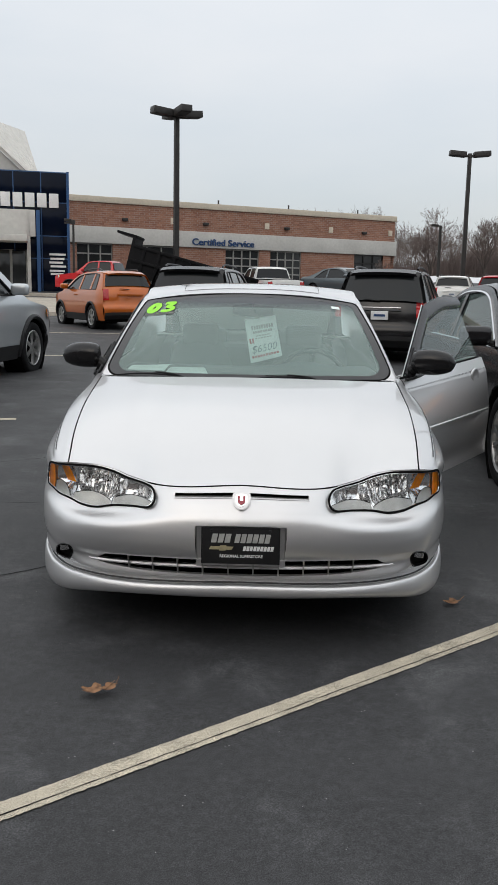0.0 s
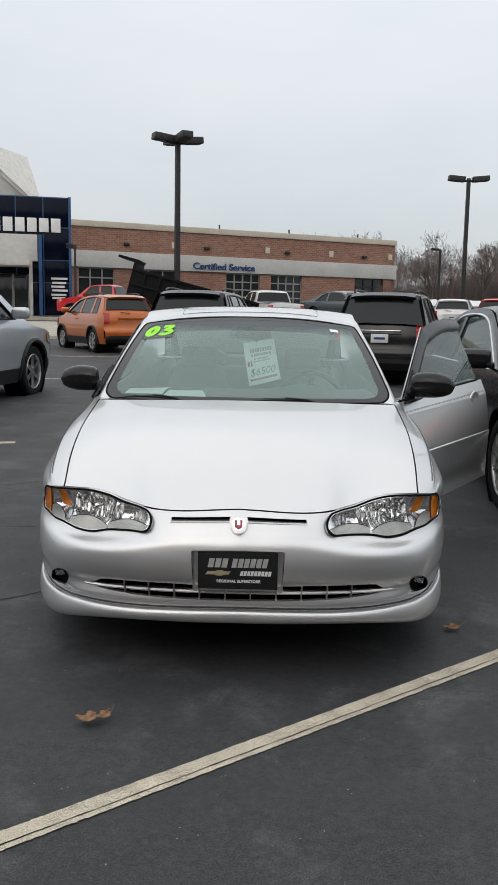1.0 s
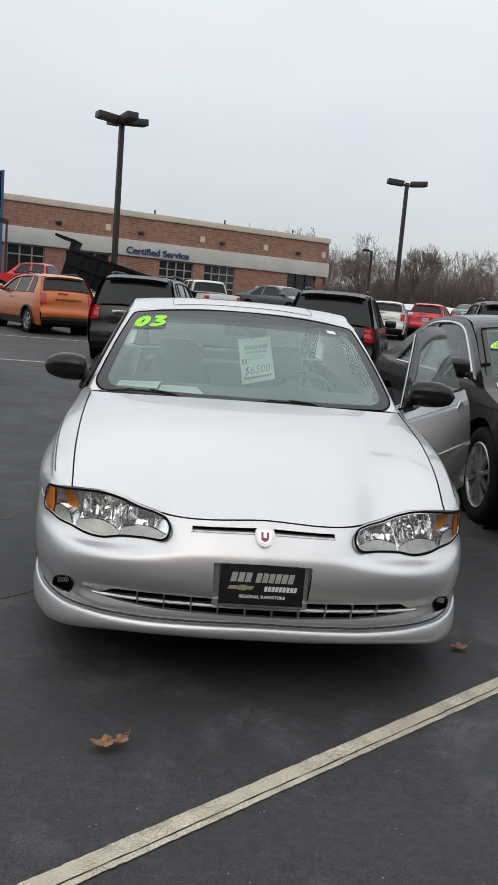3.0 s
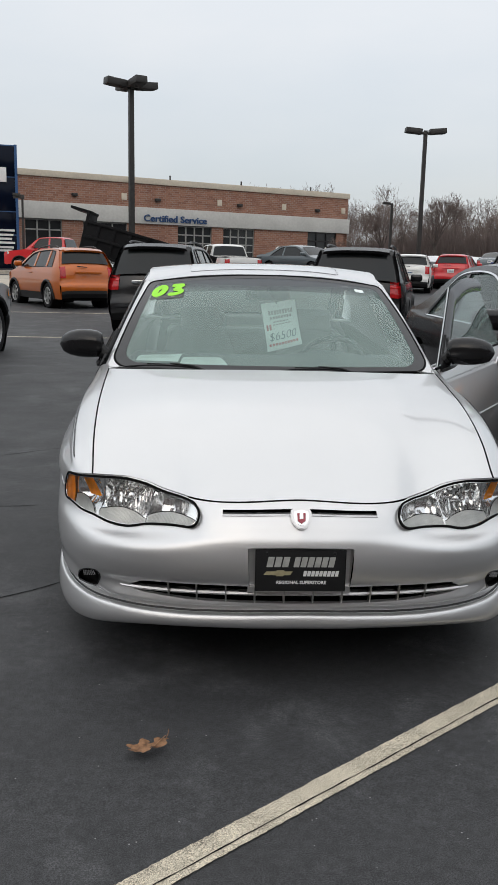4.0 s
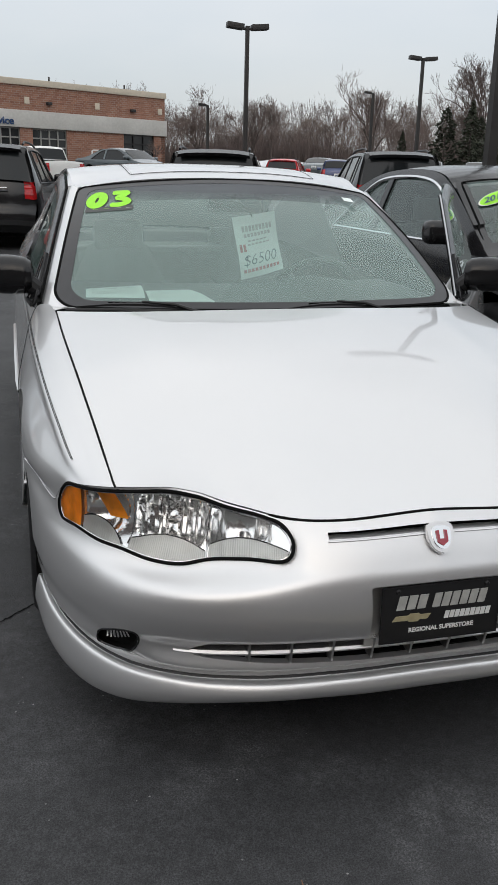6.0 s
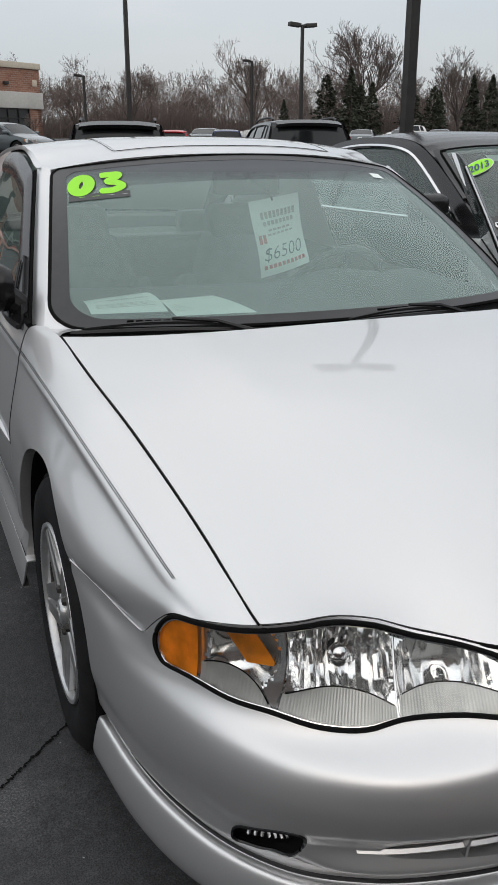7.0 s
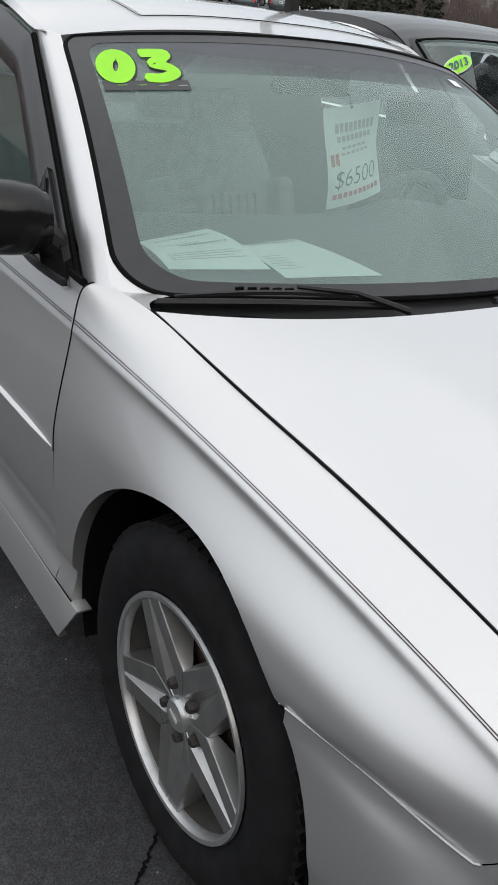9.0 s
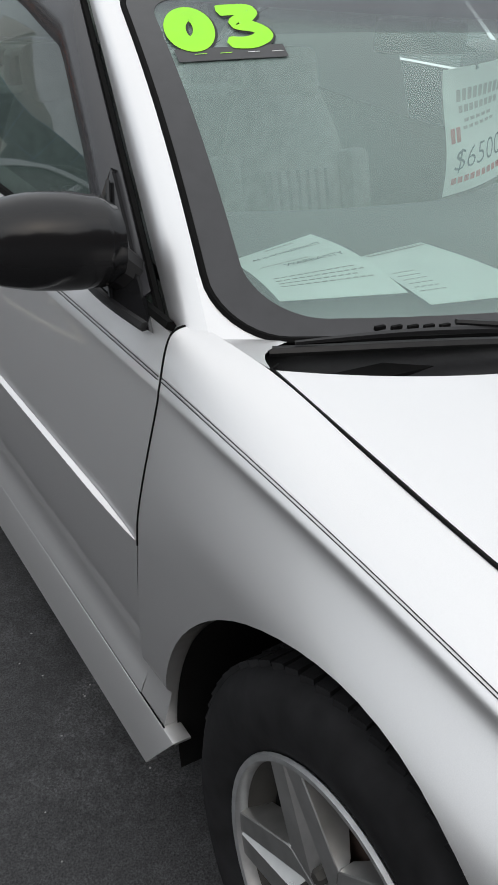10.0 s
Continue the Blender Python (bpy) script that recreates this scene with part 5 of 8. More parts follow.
for s in (-1, 1):
    rail = sheet([[roof_at(s, t) for t in np.linspace(0, 1, 30)], [np.array([s * (smooth(ROOF_SIDE, max(roof_at(s, t)[1], 2.235))[0] + 0.002), roof_at(s, t)[1] + 0.02, smooth(ROOF_SIDE, max(roof_at(s, t)[1], 2.235))[1]]) for t in np.linspace(0, 1, 30)]])
    part("roof_rail", rail, M_SILVER, roof)
    c_pillar = skin(lambda u, v: (np.array([smooth(ROOF_SIDE, 2.95 + 1.25 * u)[0], 2.95 + 1.25 * u, smooth(ROOF_SIDE, 2.95 + 1.25 * u)[1]]) * (1 - v) + side_at(2.98 + 1.35 * u, 0.0) * v) * (s, 1, 1), 16, 8)
    part("rear_pillar", c_pillar, M_SILVER, roof)
rear = skin(lambda a, t: np.array([a * (0.64 + 0.07 * t), 3.4 + 0.05 * a * a + 0.78 * t, 1.35 - 0.045 * a * a - (0.34 * t**1.15)]), 24, 14, -0.97, 0.97)
rear_glass = part("rear_window", out(rear, (0, 3, 0.6)), M_SIDE, coupe)
rear_glass.visible_shadow = False
deck = skin(lambda a, t: np.array([a * smooth(SIDE[0], 4.18 + 0.82 * t)[0], 4.16 + 0.82 * t + 0.02 * a * a, 1.02 - 0.04 * t - 0.03 * a * a]), 20, 12, -1, 1)
part("boot_lid", deck, M_SILVER, coupe, thick=0.015)
tail = skin(lambda a, t: np.array([a * smooth([(0, 0.71), (0.4, 0.77), (1, 0.72)], t)[0], 4.99 + 0.04 * math.sin(math.pi * t) - 0.1 * a * a, 0.97 - 0.72 * t]), 20, 14, -1, 1)
part("rear_bumper", tail, M_SILVER, coupe, thick=0.015)
for s in (-1, 1):
    part("tail_light", skin(lambda a, t: np.array([s * (0.3 + 0.42 * a), 5.005 - 0.1 * (0.4 + 0.5 * a) ** 2 + 0.01, 0.85 - 0.14 * t]), 8, 4), M_RED_LENS, coupe, thick=0.01)

# cowl and wipers
def cowl_at(a, t):
    w = abs(a)
    y0, y1 = 1.16 + 0.232 * w**3.3, 1.34 + 0.215 * a * a
    return np.array([a * 0.775, y0 + (y1 - y0) * t, 0.92 - 0.03 * a * a - 0.03 * math.sin(math.pi * (0.15 + 0.85 * t)) - 0.002])


cowl = skin(cowl_at, 40, 8, -1, 1)
part("cowl_grille", cowl, M_CLADDING, coupe, "black plastic cowl below the windscreen", thick=0.01)


def wiper(a_pivot, a_tip, a_heel):
    """A parked wiper: the blade lies along the foot of the glass."""
    up = np.array([0, -0.45, 0.9]) * 0.012
    lay = lambda a, b, h=1.0: screen_at(a, b) + up * h
    foot = lambda k: -0.034 + 0.012 * math.sin(math.pi * k / 14)
    blade = part("wiper_blade", tube([lay(a_heel + (a_tip - a_heel) * k / 14, foot(k), 0.8) for k in range(15)], 0.0075, 6), M_CLADDING, coupe, "black wiper parked at the foot of the windscreen")
    part("wiper_spine", tube([lay(a_heel + (a_tip - a_heel) * k / 14, foot(k) + 0.008, 1.2 + 1.2 * math.sin(math.pi * k / 14)) for k in range(1, 14)], [0.0025 + 0.003 * math.sin(math.pi * k / 14) for k in range(1, 14)], 5), M_CLADDING, blade)
    mid = a_heel + (a_tip - a_heel) * 0.45
    part("wiper_arm", tube([lay(a_pivot, -0.075, 0.2), lay(a_pivot * 0.97 + mid * 0.03, -0.06, 1.6), lay(a_pivot * 0.5 + mid * 0.5, -0.018, 2.8), lay(mid, 0.002, 2.6)], [0.011, 0.008, 0.0055, 0.0045], 6), M_CLADDING, blade)
    for k in range(5):
        a = a_heel + (a_tip - a_heel) * (0.48 + 0.05 * k)
        part("wiper_clip", block(-0.009, 0.009, -0.003, 0.003, -0.003, 0.003, 0.001, m=Matrix.Translation(tuple(lay(a, 0.0, 2.1)))), M_GAP, blade)


wiper(-0.34, -0.93, -0.36)
wiper(0.52, -0.05, 0.5)


# stickers on the glass: lime year number with a dark outline
def on_screen(x0, z0, lift=0.0):
    """Maps metres right and up, from a point of the glass, onto the glass."""
    def f(x, y, z):
        b = z0 + y / 0.82
        a = x0 + x / (0.788 + (0.634 - 0.788) * b)
        return screen_at(a, b) + np.array([0, -0.45, 0.9]) * (0.003 + lift + z)
    return f


def ribbon(line, half, closed=False):
    """A flat band of given half width along a line, with rounded ends, in x, y."""
    pts = dense([(k, *p) for k, p in enumerate(line)], 60, 0, len(line) - 1)
    rows = []
    for k, p in enumerate(pts):
        d = pts[(k + 1) % 60 if not closed or k < 59 else 1] - pts[k - 1 if k else (58 if closed else 0)] if closed or 0 < k < 59 else pts[min(k + 1, 59)] - pts[max(k - 1, 0)]
        d = d / (np.linalg.norm(d) + 1e-9)
        end = half if closed else math.sqrt(max(0.0, 1 - max(0, 1 - min(k, 59 - k) / 2) ** 2)) * half
        rows.append([(*(p + np.array([-d[1], d[0]]) * end * q), 0) for q in (-1, -0.4, 0.4, 1)])
    return sheet(rows)


NOUGHT = [(0.043 + 0.0275 * math.sin(t) + 0.12 * 0.045 * math.cos(t), 0.062 + 0.041 * math.cos(t)) for t in np.linspace(0, 2 * math.pi, 21)]
THREE = [(0.109, 0.107), (0.135, 0.108), (0.176, 0.105), (0.162, 0.086), (0.138, 0.069), (0.17, 0.058), (0.185, 0.038), (0.15, 0.019), (0.103, 0.021)]
for line, half, loop in ((NOUGHT, 0.0205, True), (THREE, 0.0155, False)):
    for mat, extra, up_by, shift in ((M_INK, 0.0025, 0.0, 0.0018), (M_LIME, 0.0, 0.0012, 0.0)):
        part("year_sticker", laid(ribbon(line, half + extra, loop), lambda x, y, z: on_screen(-0.938, 0.738, up_by)(x * 0.84 + 0.013 + shift, y * 1.13 - 0.002 - shift, 0)), mat, screen, "lime green year digits with a dark outline")
tape = bmesh.new()
tape.faces.new([tape.verts.new((x, y, 0)) for x, y in ((0.012, -0.028), (0.19, -0.024), (0.19, 0.012), (0.012, 0.008))])
part("sticker_tape", laid(tape, on_screen(-0.938, 0.738, 0.0003), 3), M_FRIT, screen, "dark strip under the year digits")
for x in (0.04, 0.08, 0.125, 0.165):
    dash_mark = bmesh.new()
    dash_mark.faces.new([dash_mark.verts.new((x + dx, dy - 0.01, 0)) for dx, dy in ((0, 0), (0.02, 0.001), (0.02, 0.0025), (0, 0.0015))])
    part("tape_mark", laid(dash_mark, on_screen(-0.938, 0.738, 0.0015)), M_WHITE if x > 0.1 else M_LIME, screen)
white = bmesh.new()
white.faces.new([white.verts.new((x, y, 0)) for x, y in ((0, 0), (0.05, 0), (0.05, 0.035), (0, 0.035))])
part("service_sticker", laid(white, on_screen(0.72, 0.84), 2), M_PAPER, screen, "small white sticker inside the glass")

# ---- cabin ----
dash = skin(lambda a, t: np.array([a * (0.74 - 0.04 * t), 1.4 + 0.14 * a * a + 0.56 * t, 0.905 + 0.022 * math.sin(1.6 * t) + 0.03 * math.exp(-((a - 0.45) / 0.22) ** 2) * t]), 40, 14, -1, 1)
dashboard = part("dashboard", dash, M_DASH, coupe, "grey vinyl dashboard", thick=0.02)
part("dash_front", skin(lambda a, t: np.array([a * 0.7, 1.96 + 0.1 * math.sin(t * 2) - 0.1 * t, 0.925 - 0.45 * t]), 12, 8, -1, 1), M_DASH, dashboard)
part("cabin_floor", block(-0.72, 0.72, 1.5, 4.6, 0.2, 0.3), M_DASH, coupe)
part("bulkhead", block(-0.7, 0.7, 1.36, 1.4, 0.25, 0.88), M_GAP, coupe)
# Unseen dark blocks added to stop light below the body and its gaps.
part("underbody", block(-0.72, 0.72, 0.3, 4.8, 0.2, 0.26), M_GAP, coupe)
part("bay_light_blocker", block(-0.62, 0.62, 0.32, 1.3, 0.26, 0.56), M_GAP, coupe)
part("parcel_shelf", block(-0.62, 0.62, 3.55, 4.2, 0.9, 0.94, 0.01), M_TRIM_GREY, coupe)


def seat(x, y, wide, parent):
    m = Matrix.Translation((x, y, 0))
    tilt = m @ Euler((radians(-18), 0, 0)).to_matrix().to_4x4()
    base = part("seat_cushion", block(-wide / 2, wide / 2, -0.5, 0.05, 0.36, 0.53, 0.06, m=m, seg=4), M_SEAT, parent, "grey leather seat")
    back = skin(lambda t, q: tilt @ Vector(((0.25 - 0.09 * max(0, q - 0.55) ** 1.5 * 3.3) * math.cos(t) * wide / 0.52, 0.05 + 0.085 * math.sin(t) * (1 - 0.25 * q), 0.5 + 0.56 * q - 0.0 * t)), 28, 14, 0, 2 * math.pi, 0, 1)
    bmesh.ops.contextual_create(back, geom=[e for e in back.edges if e.is_boundary and all(v.co.z > 0.9 for v in e.verts)])
    part("seat_back", back, M_SEAT, base, sharp=50)
    for k in range(7):
        part("seat_pleat", block(-0.13 + k * 0.038, -0.1 + k * 0.038, -0.05, -0.01, 0.56, 0.8, 0.012, m=tilt), M_SEAT, base)
    for s in (-1, 1):
        part("seat_bolster", block(s * wide / 2 - 0.07, s * wide / 2 + 0.02, -0.07, 0.08, 0.5, 0.86, 0.04, m=tilt, seg=4), M_SEAT, base)
    part("headrest", block(-0.13, 0.13, -0.02, 0.09, 1.02, 1.19, 0.045, m=tilt, seg=4), M_SEAT, base)


seat(-0.37, 2.72, 0.52, coupe)
seat(0.37, 2.72, 0.52, coupe)
bench = part("rear_bench", block(-0.6, 0.6, 3.2, 3.42, 0.4, 0.98, 0.06, seg=3), M_SEAT, coupe)
for x in (-0.32, 0.32):
    part("headrest", block(x - 0.13, x + 0.13, 3.36, 3.46, 0.96, 1.08, 0.04, seg=3), M_SEAT, bench)
wheel_m = Matrix.Translation((0.37, 2.06, 0.86)) @ Euler((radians(-62), 0, 0)).to_matrix().to_4x4()
steer = part("steering_wheel", tube([wheel_m @ Vector((0.185 * math.cos(a), 0.185 * math.sin(a), 0)) for a in np.linspace(0, 2 * math.pi, 40)[:-1]], 0.016, 8, closed=True), M_DASH, coupe, "dark steering wheel")
part("wheel_hub", lathe([(0, 0.02), (0.07, 0.015), (0.08, -0.02), (0.04, -0.06)], 20, "z", m=wheel_m), M_DASH, steer)
for a in (0.3, math.pi - 0.3, -math.pi / 2):
    part("wheel_spoke", tube([wheel_m @ Vector((0.05 * math.cos(a), 0.05 * math.sin(a), 0)), wheel_m @ Vector((0.18 * math.cos(a), 0.18 * math.sin(a), 0))], 0.014, 6), M_DASH, steer)
mirror_in = part("inner_mirror", block(-0.12, 0.12, -0.02, 0.02, -0.033, 0.033, 0.016, m=Matrix.Translation((0.01, 2.06, 1.245))), M_CLADDING, coupe)
part("mirror_stem", tube([(0.01, 2.05, 1.26), (0.01, 2.01, 1.315)], 0.012, 6), M_CLADDING, mirror_in)
for s in (-1, 1):
    part("cabin_side", skin(lambda y, v: side_at(y, v * 0.8) * (s, 1, 1) - np.array([s * 0.09, 0, 0.01]), 12, 6, 1.65, 4.2), M_TRIM_GREY, coupe)


# ---- wheels of the coupe ----
def tyre_profile(r, rim, w):
    return [(rim - 0.01, 0.02), (rim + 0.004, 0.004), (rim + 0.02, -0.004), (rim + 0.055, -0.012), (r - 0.03, -0.008), (r - 0.012, 0.004), (r - 0.003, 0.02), (r, 0.05), (r, w - 0.05), (r - 0.004, w - 0.02), (r - 0.03, w + 0.006), (rim + 0.02, w), (rim - 0.01, w - 0.02)]


def star_wheel(s, y, turn):
    base = Matrix.Translation((s * 0.888, y, HUB_Z)) @ Matrix.Diagonal((-s, 1, 1, 1)) @ Euler((radians(turn), 0, 0)).to_matrix().to_4x4()
    r, rim = 0.331, 0.207
    tyre = lathe(tyre_profile(r - 0.007, rim, 0.215), 72, m=base)
    # tread blocks round the shoulder
    whl = part("wheel", lathe([(rim, 0.004), (rim + 0.006, 0.0), (rim + 0.004, -0.006), (rim - 0.004, -0.005), (rim - 0.007, 0.0), (rim - 0.008, 0.014)], 64, m=base), M_RIM_CUT, coupe, "five-spoke alloy wheel with worn edges")
    part("tyre", tyre, M_RUBBER, whl, "black tyre", sharp=50)
    blocks = bmesh.new()
    for k in range(64):
        m = base @ Euler((2 * math.pi * k / 64, 0, 0)).to_matrix().to_4x4()
        block(0.016, 0.06, -0.011, 0.011, r - 0.02, r - 0.0035, bm=blocks, m=m @ Euler((0, 0, 0.2)).to_matrix().to_4x4())
        block(0.07, 0.14, -0.012, 0.012, r - 0.02, r - 0.0015, bm=blocks, m=m @ Euler((0, 0, -0.3)).to_matrix().to_4x4())
    part("tread", blocks, M_RUBBER, whl)
    part("brake_disc", lathe([(0.0, 0.044), (0.125, 0.044), (0.125, 0.06)], 40, m=base), M_STEEL, whl)
    # Added black disc: paints the shade seen between the spokes.
    part("spoke_shade_disc", lathe([(rim - 0.008, 0.05), (0.0, 0.05)], 48, m=base), M_GAP, whl)
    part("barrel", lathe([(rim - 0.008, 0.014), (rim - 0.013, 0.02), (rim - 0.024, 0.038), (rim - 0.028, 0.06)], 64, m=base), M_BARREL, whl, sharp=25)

    reach = rim - 0.0075

    def star(rad):
        """One section across a spoke at a radius: flat lands, a V groove between them, sloping flanks."""
        lim = rad * math.sin(math.pi / 5)
        q = max(0.0, (rad - 0.085) / (reach - 0.085))
        half = min(lim, 0.057 - 0.021 * q)
        face = 0.012 - 0.011 * min(1, rad / reach)
        groove = max(0.0015, 0.021 - 0.019 * (rad - 0.05) / (reach - 0.05)) if rad > 0.05 else 0.021
        deep = 0.016 - 0.013 * min(1, max(0, rad - 0.05) / (reach - 0.05)) if rad > 0.045 else 0.004
        groove = min(groove, half * 0.6)
        low = face + (0.0 if half >= lim - 1e-6 else min(0.042, 0.012 + 0.5 * (rad - 0.085)))
        line = [(min(lim, half + 0.0045), low), (min(lim, half + 0.0015), face + 0.35 * (low - face)), (half, face + 0.0015), (half - 0.002, face), (groove + 0.001, face), (groove, face + 0.0012), (0.0, face + deep)]
        line = [(-y, x) for y, x in line] + [(y, x) for y, x in line[-2::-1]]
        return [(x, y, math.sqrt(max(rad * rad - y * y, 1e-8))) for y, x in line]

    for k in range(5):
        m = base @ Euler((2 * math.pi * k / 5 + 0.29, 0, 0)).to_matrix().to_4x4()
        part("spoke", laid(sheet([star(rad) for rad in np.linspace(0.024, reach, 30)]), lambda x, yy, z: m @ Vector((x, yy, z))), M_RIM, whl, sharp=22)
        nut_m = m @ Matrix.Translation((0.016, 0, 0.052))
        part("lug_nut", lathe([(0, -0.014), (0.008, -0.014), (0.0105, -0.01), (0.0115, 0.004), (0.014, 0.006), (0.0145, 0.012)], 6, m=nut_m), M_BARREL, whl)
    part("centre_cap", lathe([(0, -0.002), (0.026, -0.001), (0.029, 0.002), (0.031, 0.006), (0.033, 0.04)], 30, m=base), M_RIM_CUT, whl)
    part("cap_mark", block(-0.004, -0.002, -0.014, 0.014, -0.004, 0.004, 0.001, m=base), M_GREY_INK, whl)


for s in (-1, 1):
    star_wheel(s, HUB_Y, 20)
    star_wheel(s, REAR_Y, -13)

# ---- papers and price tag of the coupe ----
tag = thing("price_tag", "white hanging price tag with red print and a pen-written price", "tag")
TAG_C = [np.array(p) for p in ((0.0, 1.918, 0.946), (0.182, 1.93, 0.993), (0.136, 1.935, 1.226), (-0.042, 1.925, 1.196))]


def tag_at(x, y, z=0.0):
    """A point of the tag: x from -0.1 to 0.1 across, y from 0 to 0.3 up, z off its face."""
    u, v = (x + 0.1) / 0.2, y / 0.3
    p = TAG_C[0] * (1 - u) * (1 - v) + TAG_C[1] * u * (1 - v) + TAG_C[2] * u * v + TAG_C[3] * (1 - u) * v
    return Vector(tuple(p + np.array([0, -z - 0.01 * math.sin(5 * v + 2 * u) - 0.012 * math.sin(3 * u), 0])))


card = part("tag_card", skin(lambda u, v: tag_at(-0.1 + 0.2 * u, 0.3 * v), 12, 16), M_PAPER, tag, thick=0.0012)
digits, w = lettering("$6500", 0.052, 0.0, -0.001, 0.25)
part("price_writing", laid(digits, lambda x, y, z: tag_at(-0.08 + x * 0.16 / w, 0.062 + y, 0.003), 1), M_BLUE_INK, tag)
for x0, x1, y0, y1, mat in ((-0.085, 0.088, 0.028, 0.044, M_RED_INK), (-0.05, 0.06, 0.155, 0.163, M_GREY_INK), (-0.045, 0.05, 0.172, 0.18, M_GREY_INK), (-0.06, 0.07, 0.195, 0.212, M_GREY_INK), (-0.065, 0.08, 0.222, 0.25, M_GREY_INK), (-0.088, -0.055, 0.13, 0.165, M_RED_INK)):
    n = max(2, int((x1 - x0) / 0.016))
    bars = bmesh.new()
    for k in range(n):
        a, b = x0 + (x1 - x0) * k / n, x0 + (x1 - x0) * (k + 0.72) / n
        bars.faces.new([bars.verts.new(tag_at(x, y, 0.003)) for x, y in ((a, y0), (b, y0), (b, y1), (a, y1))])
    part("print_bar", bars, mat, tag)
part("tag_hook", tube([tag_at(-0.01, 0.29), tag_at(-0.02, 0.33), (0.01, 2.05, 1.26)], 0.004, 5), M_CLADDING, tag)


def sheet_of_paper(name, label, corners, curl, lines, words=""):
    """A loose sheet on the dashboard, from four corners."""
    c = [np.array(p) for p in corners]
    at = lambda u, v, h=0.0: c[0] * (1 - u) * (1 - v) + c[1] * u * (1 - v) + c[2] * u * v + c[3] * (1 - u) * v + np.array([0, 0, curl * math.sin(math.pi * v) * (0.5 + 0.5 * u) + h])
    page = thing(name, label, "paper")
    part("page", skin(at, 10, 12), M_PAPER, page, thick=0.0008)
    for k, (u0, u1, v, h) in enumerate(lines):
        bm = bmesh.new()
        n = int((u1 - u0) / 0.07) + 1
        for i in range(n):
            a, b = u0 + (u1 - u0) * i / n, u0 + (u1 - u0) * (i + 0.75) / n
            bm.faces.new([bm.verts.new(tuple(at(x, y, 0.002))) for x, y in ((a, v), (b, v), (b, v + h), (a, v + h))])
        part("print_bar", bm, M_GREY_INK, page)
    if words:
        for text, u0, v0, hh in words:
            tx, w = lettering(text, 1.0)
            part("print_words", laid(tx, lambda x, y, z: at(u0 + x / w * (1 - u0) * 0.85, v0 + y * hh, 0.003)), M_INK, page)


sheet_of_paper("warranty_notice", "pale printed warranty notice lying on the dashboard", [(-0.668, 1.552, 0.93), (-0.461, 1.503, 0.932), (-0.44, 1.792, 0.942), (-0.655, 1.715, 0.94)], 0.012,
               [(0.1, 0.9, 0.2, 0.015), (0.1, 0.8, 0.25, 0.015), (0.1, 0.9, 0.3, 0.015), (0.1, 0.85, 0.35, 0.015), (0.1, 0.6, 0.6, 0.015), (0.35, 0.7, 0.92, 0.02)], [("AS IS NO WARRANTY", 0.12, 0.76, 0.05), ("WARRANTY", 0.3, 0.52, 0.05)])
sheet_of_paper("printed_form", "pale printed form lying on the dashboard", [(-0.452, 1.46, 0.926), (-0.222, 1.43, 0.926), (-0.26, 1.696, 0.936), (-0.44, 1.66, 0.938)], 0.005,
               [(0.1, 0.95, 0.93, 0.04), (0.05, 0.3, 0.2, 0.015), (0.05, 0.3, 0.27, 0.015), (0.05, 0.3, 0.34, 0.015), (0.05, 0.3, 0.41, 0.015), (0.05, 0.3, 0.48, 0.015), (0.05, 0.3, 0.55, 0.015)])

# ---- other vehicles: x across, y forwards from the rear bumper, z up ----
def rounded(line, times=2):
    """Cuts the corners of an open line of points."""
    p = [np.array(q, float) for q in line]
    for _ in range(times):
        p = [p[0]] + [q for a, b in zip(p, p[1:]) for q in (a * 0.75 + b * 0.25, a * 0.25 + b * 0.75)] + [p[-1]]
    return p


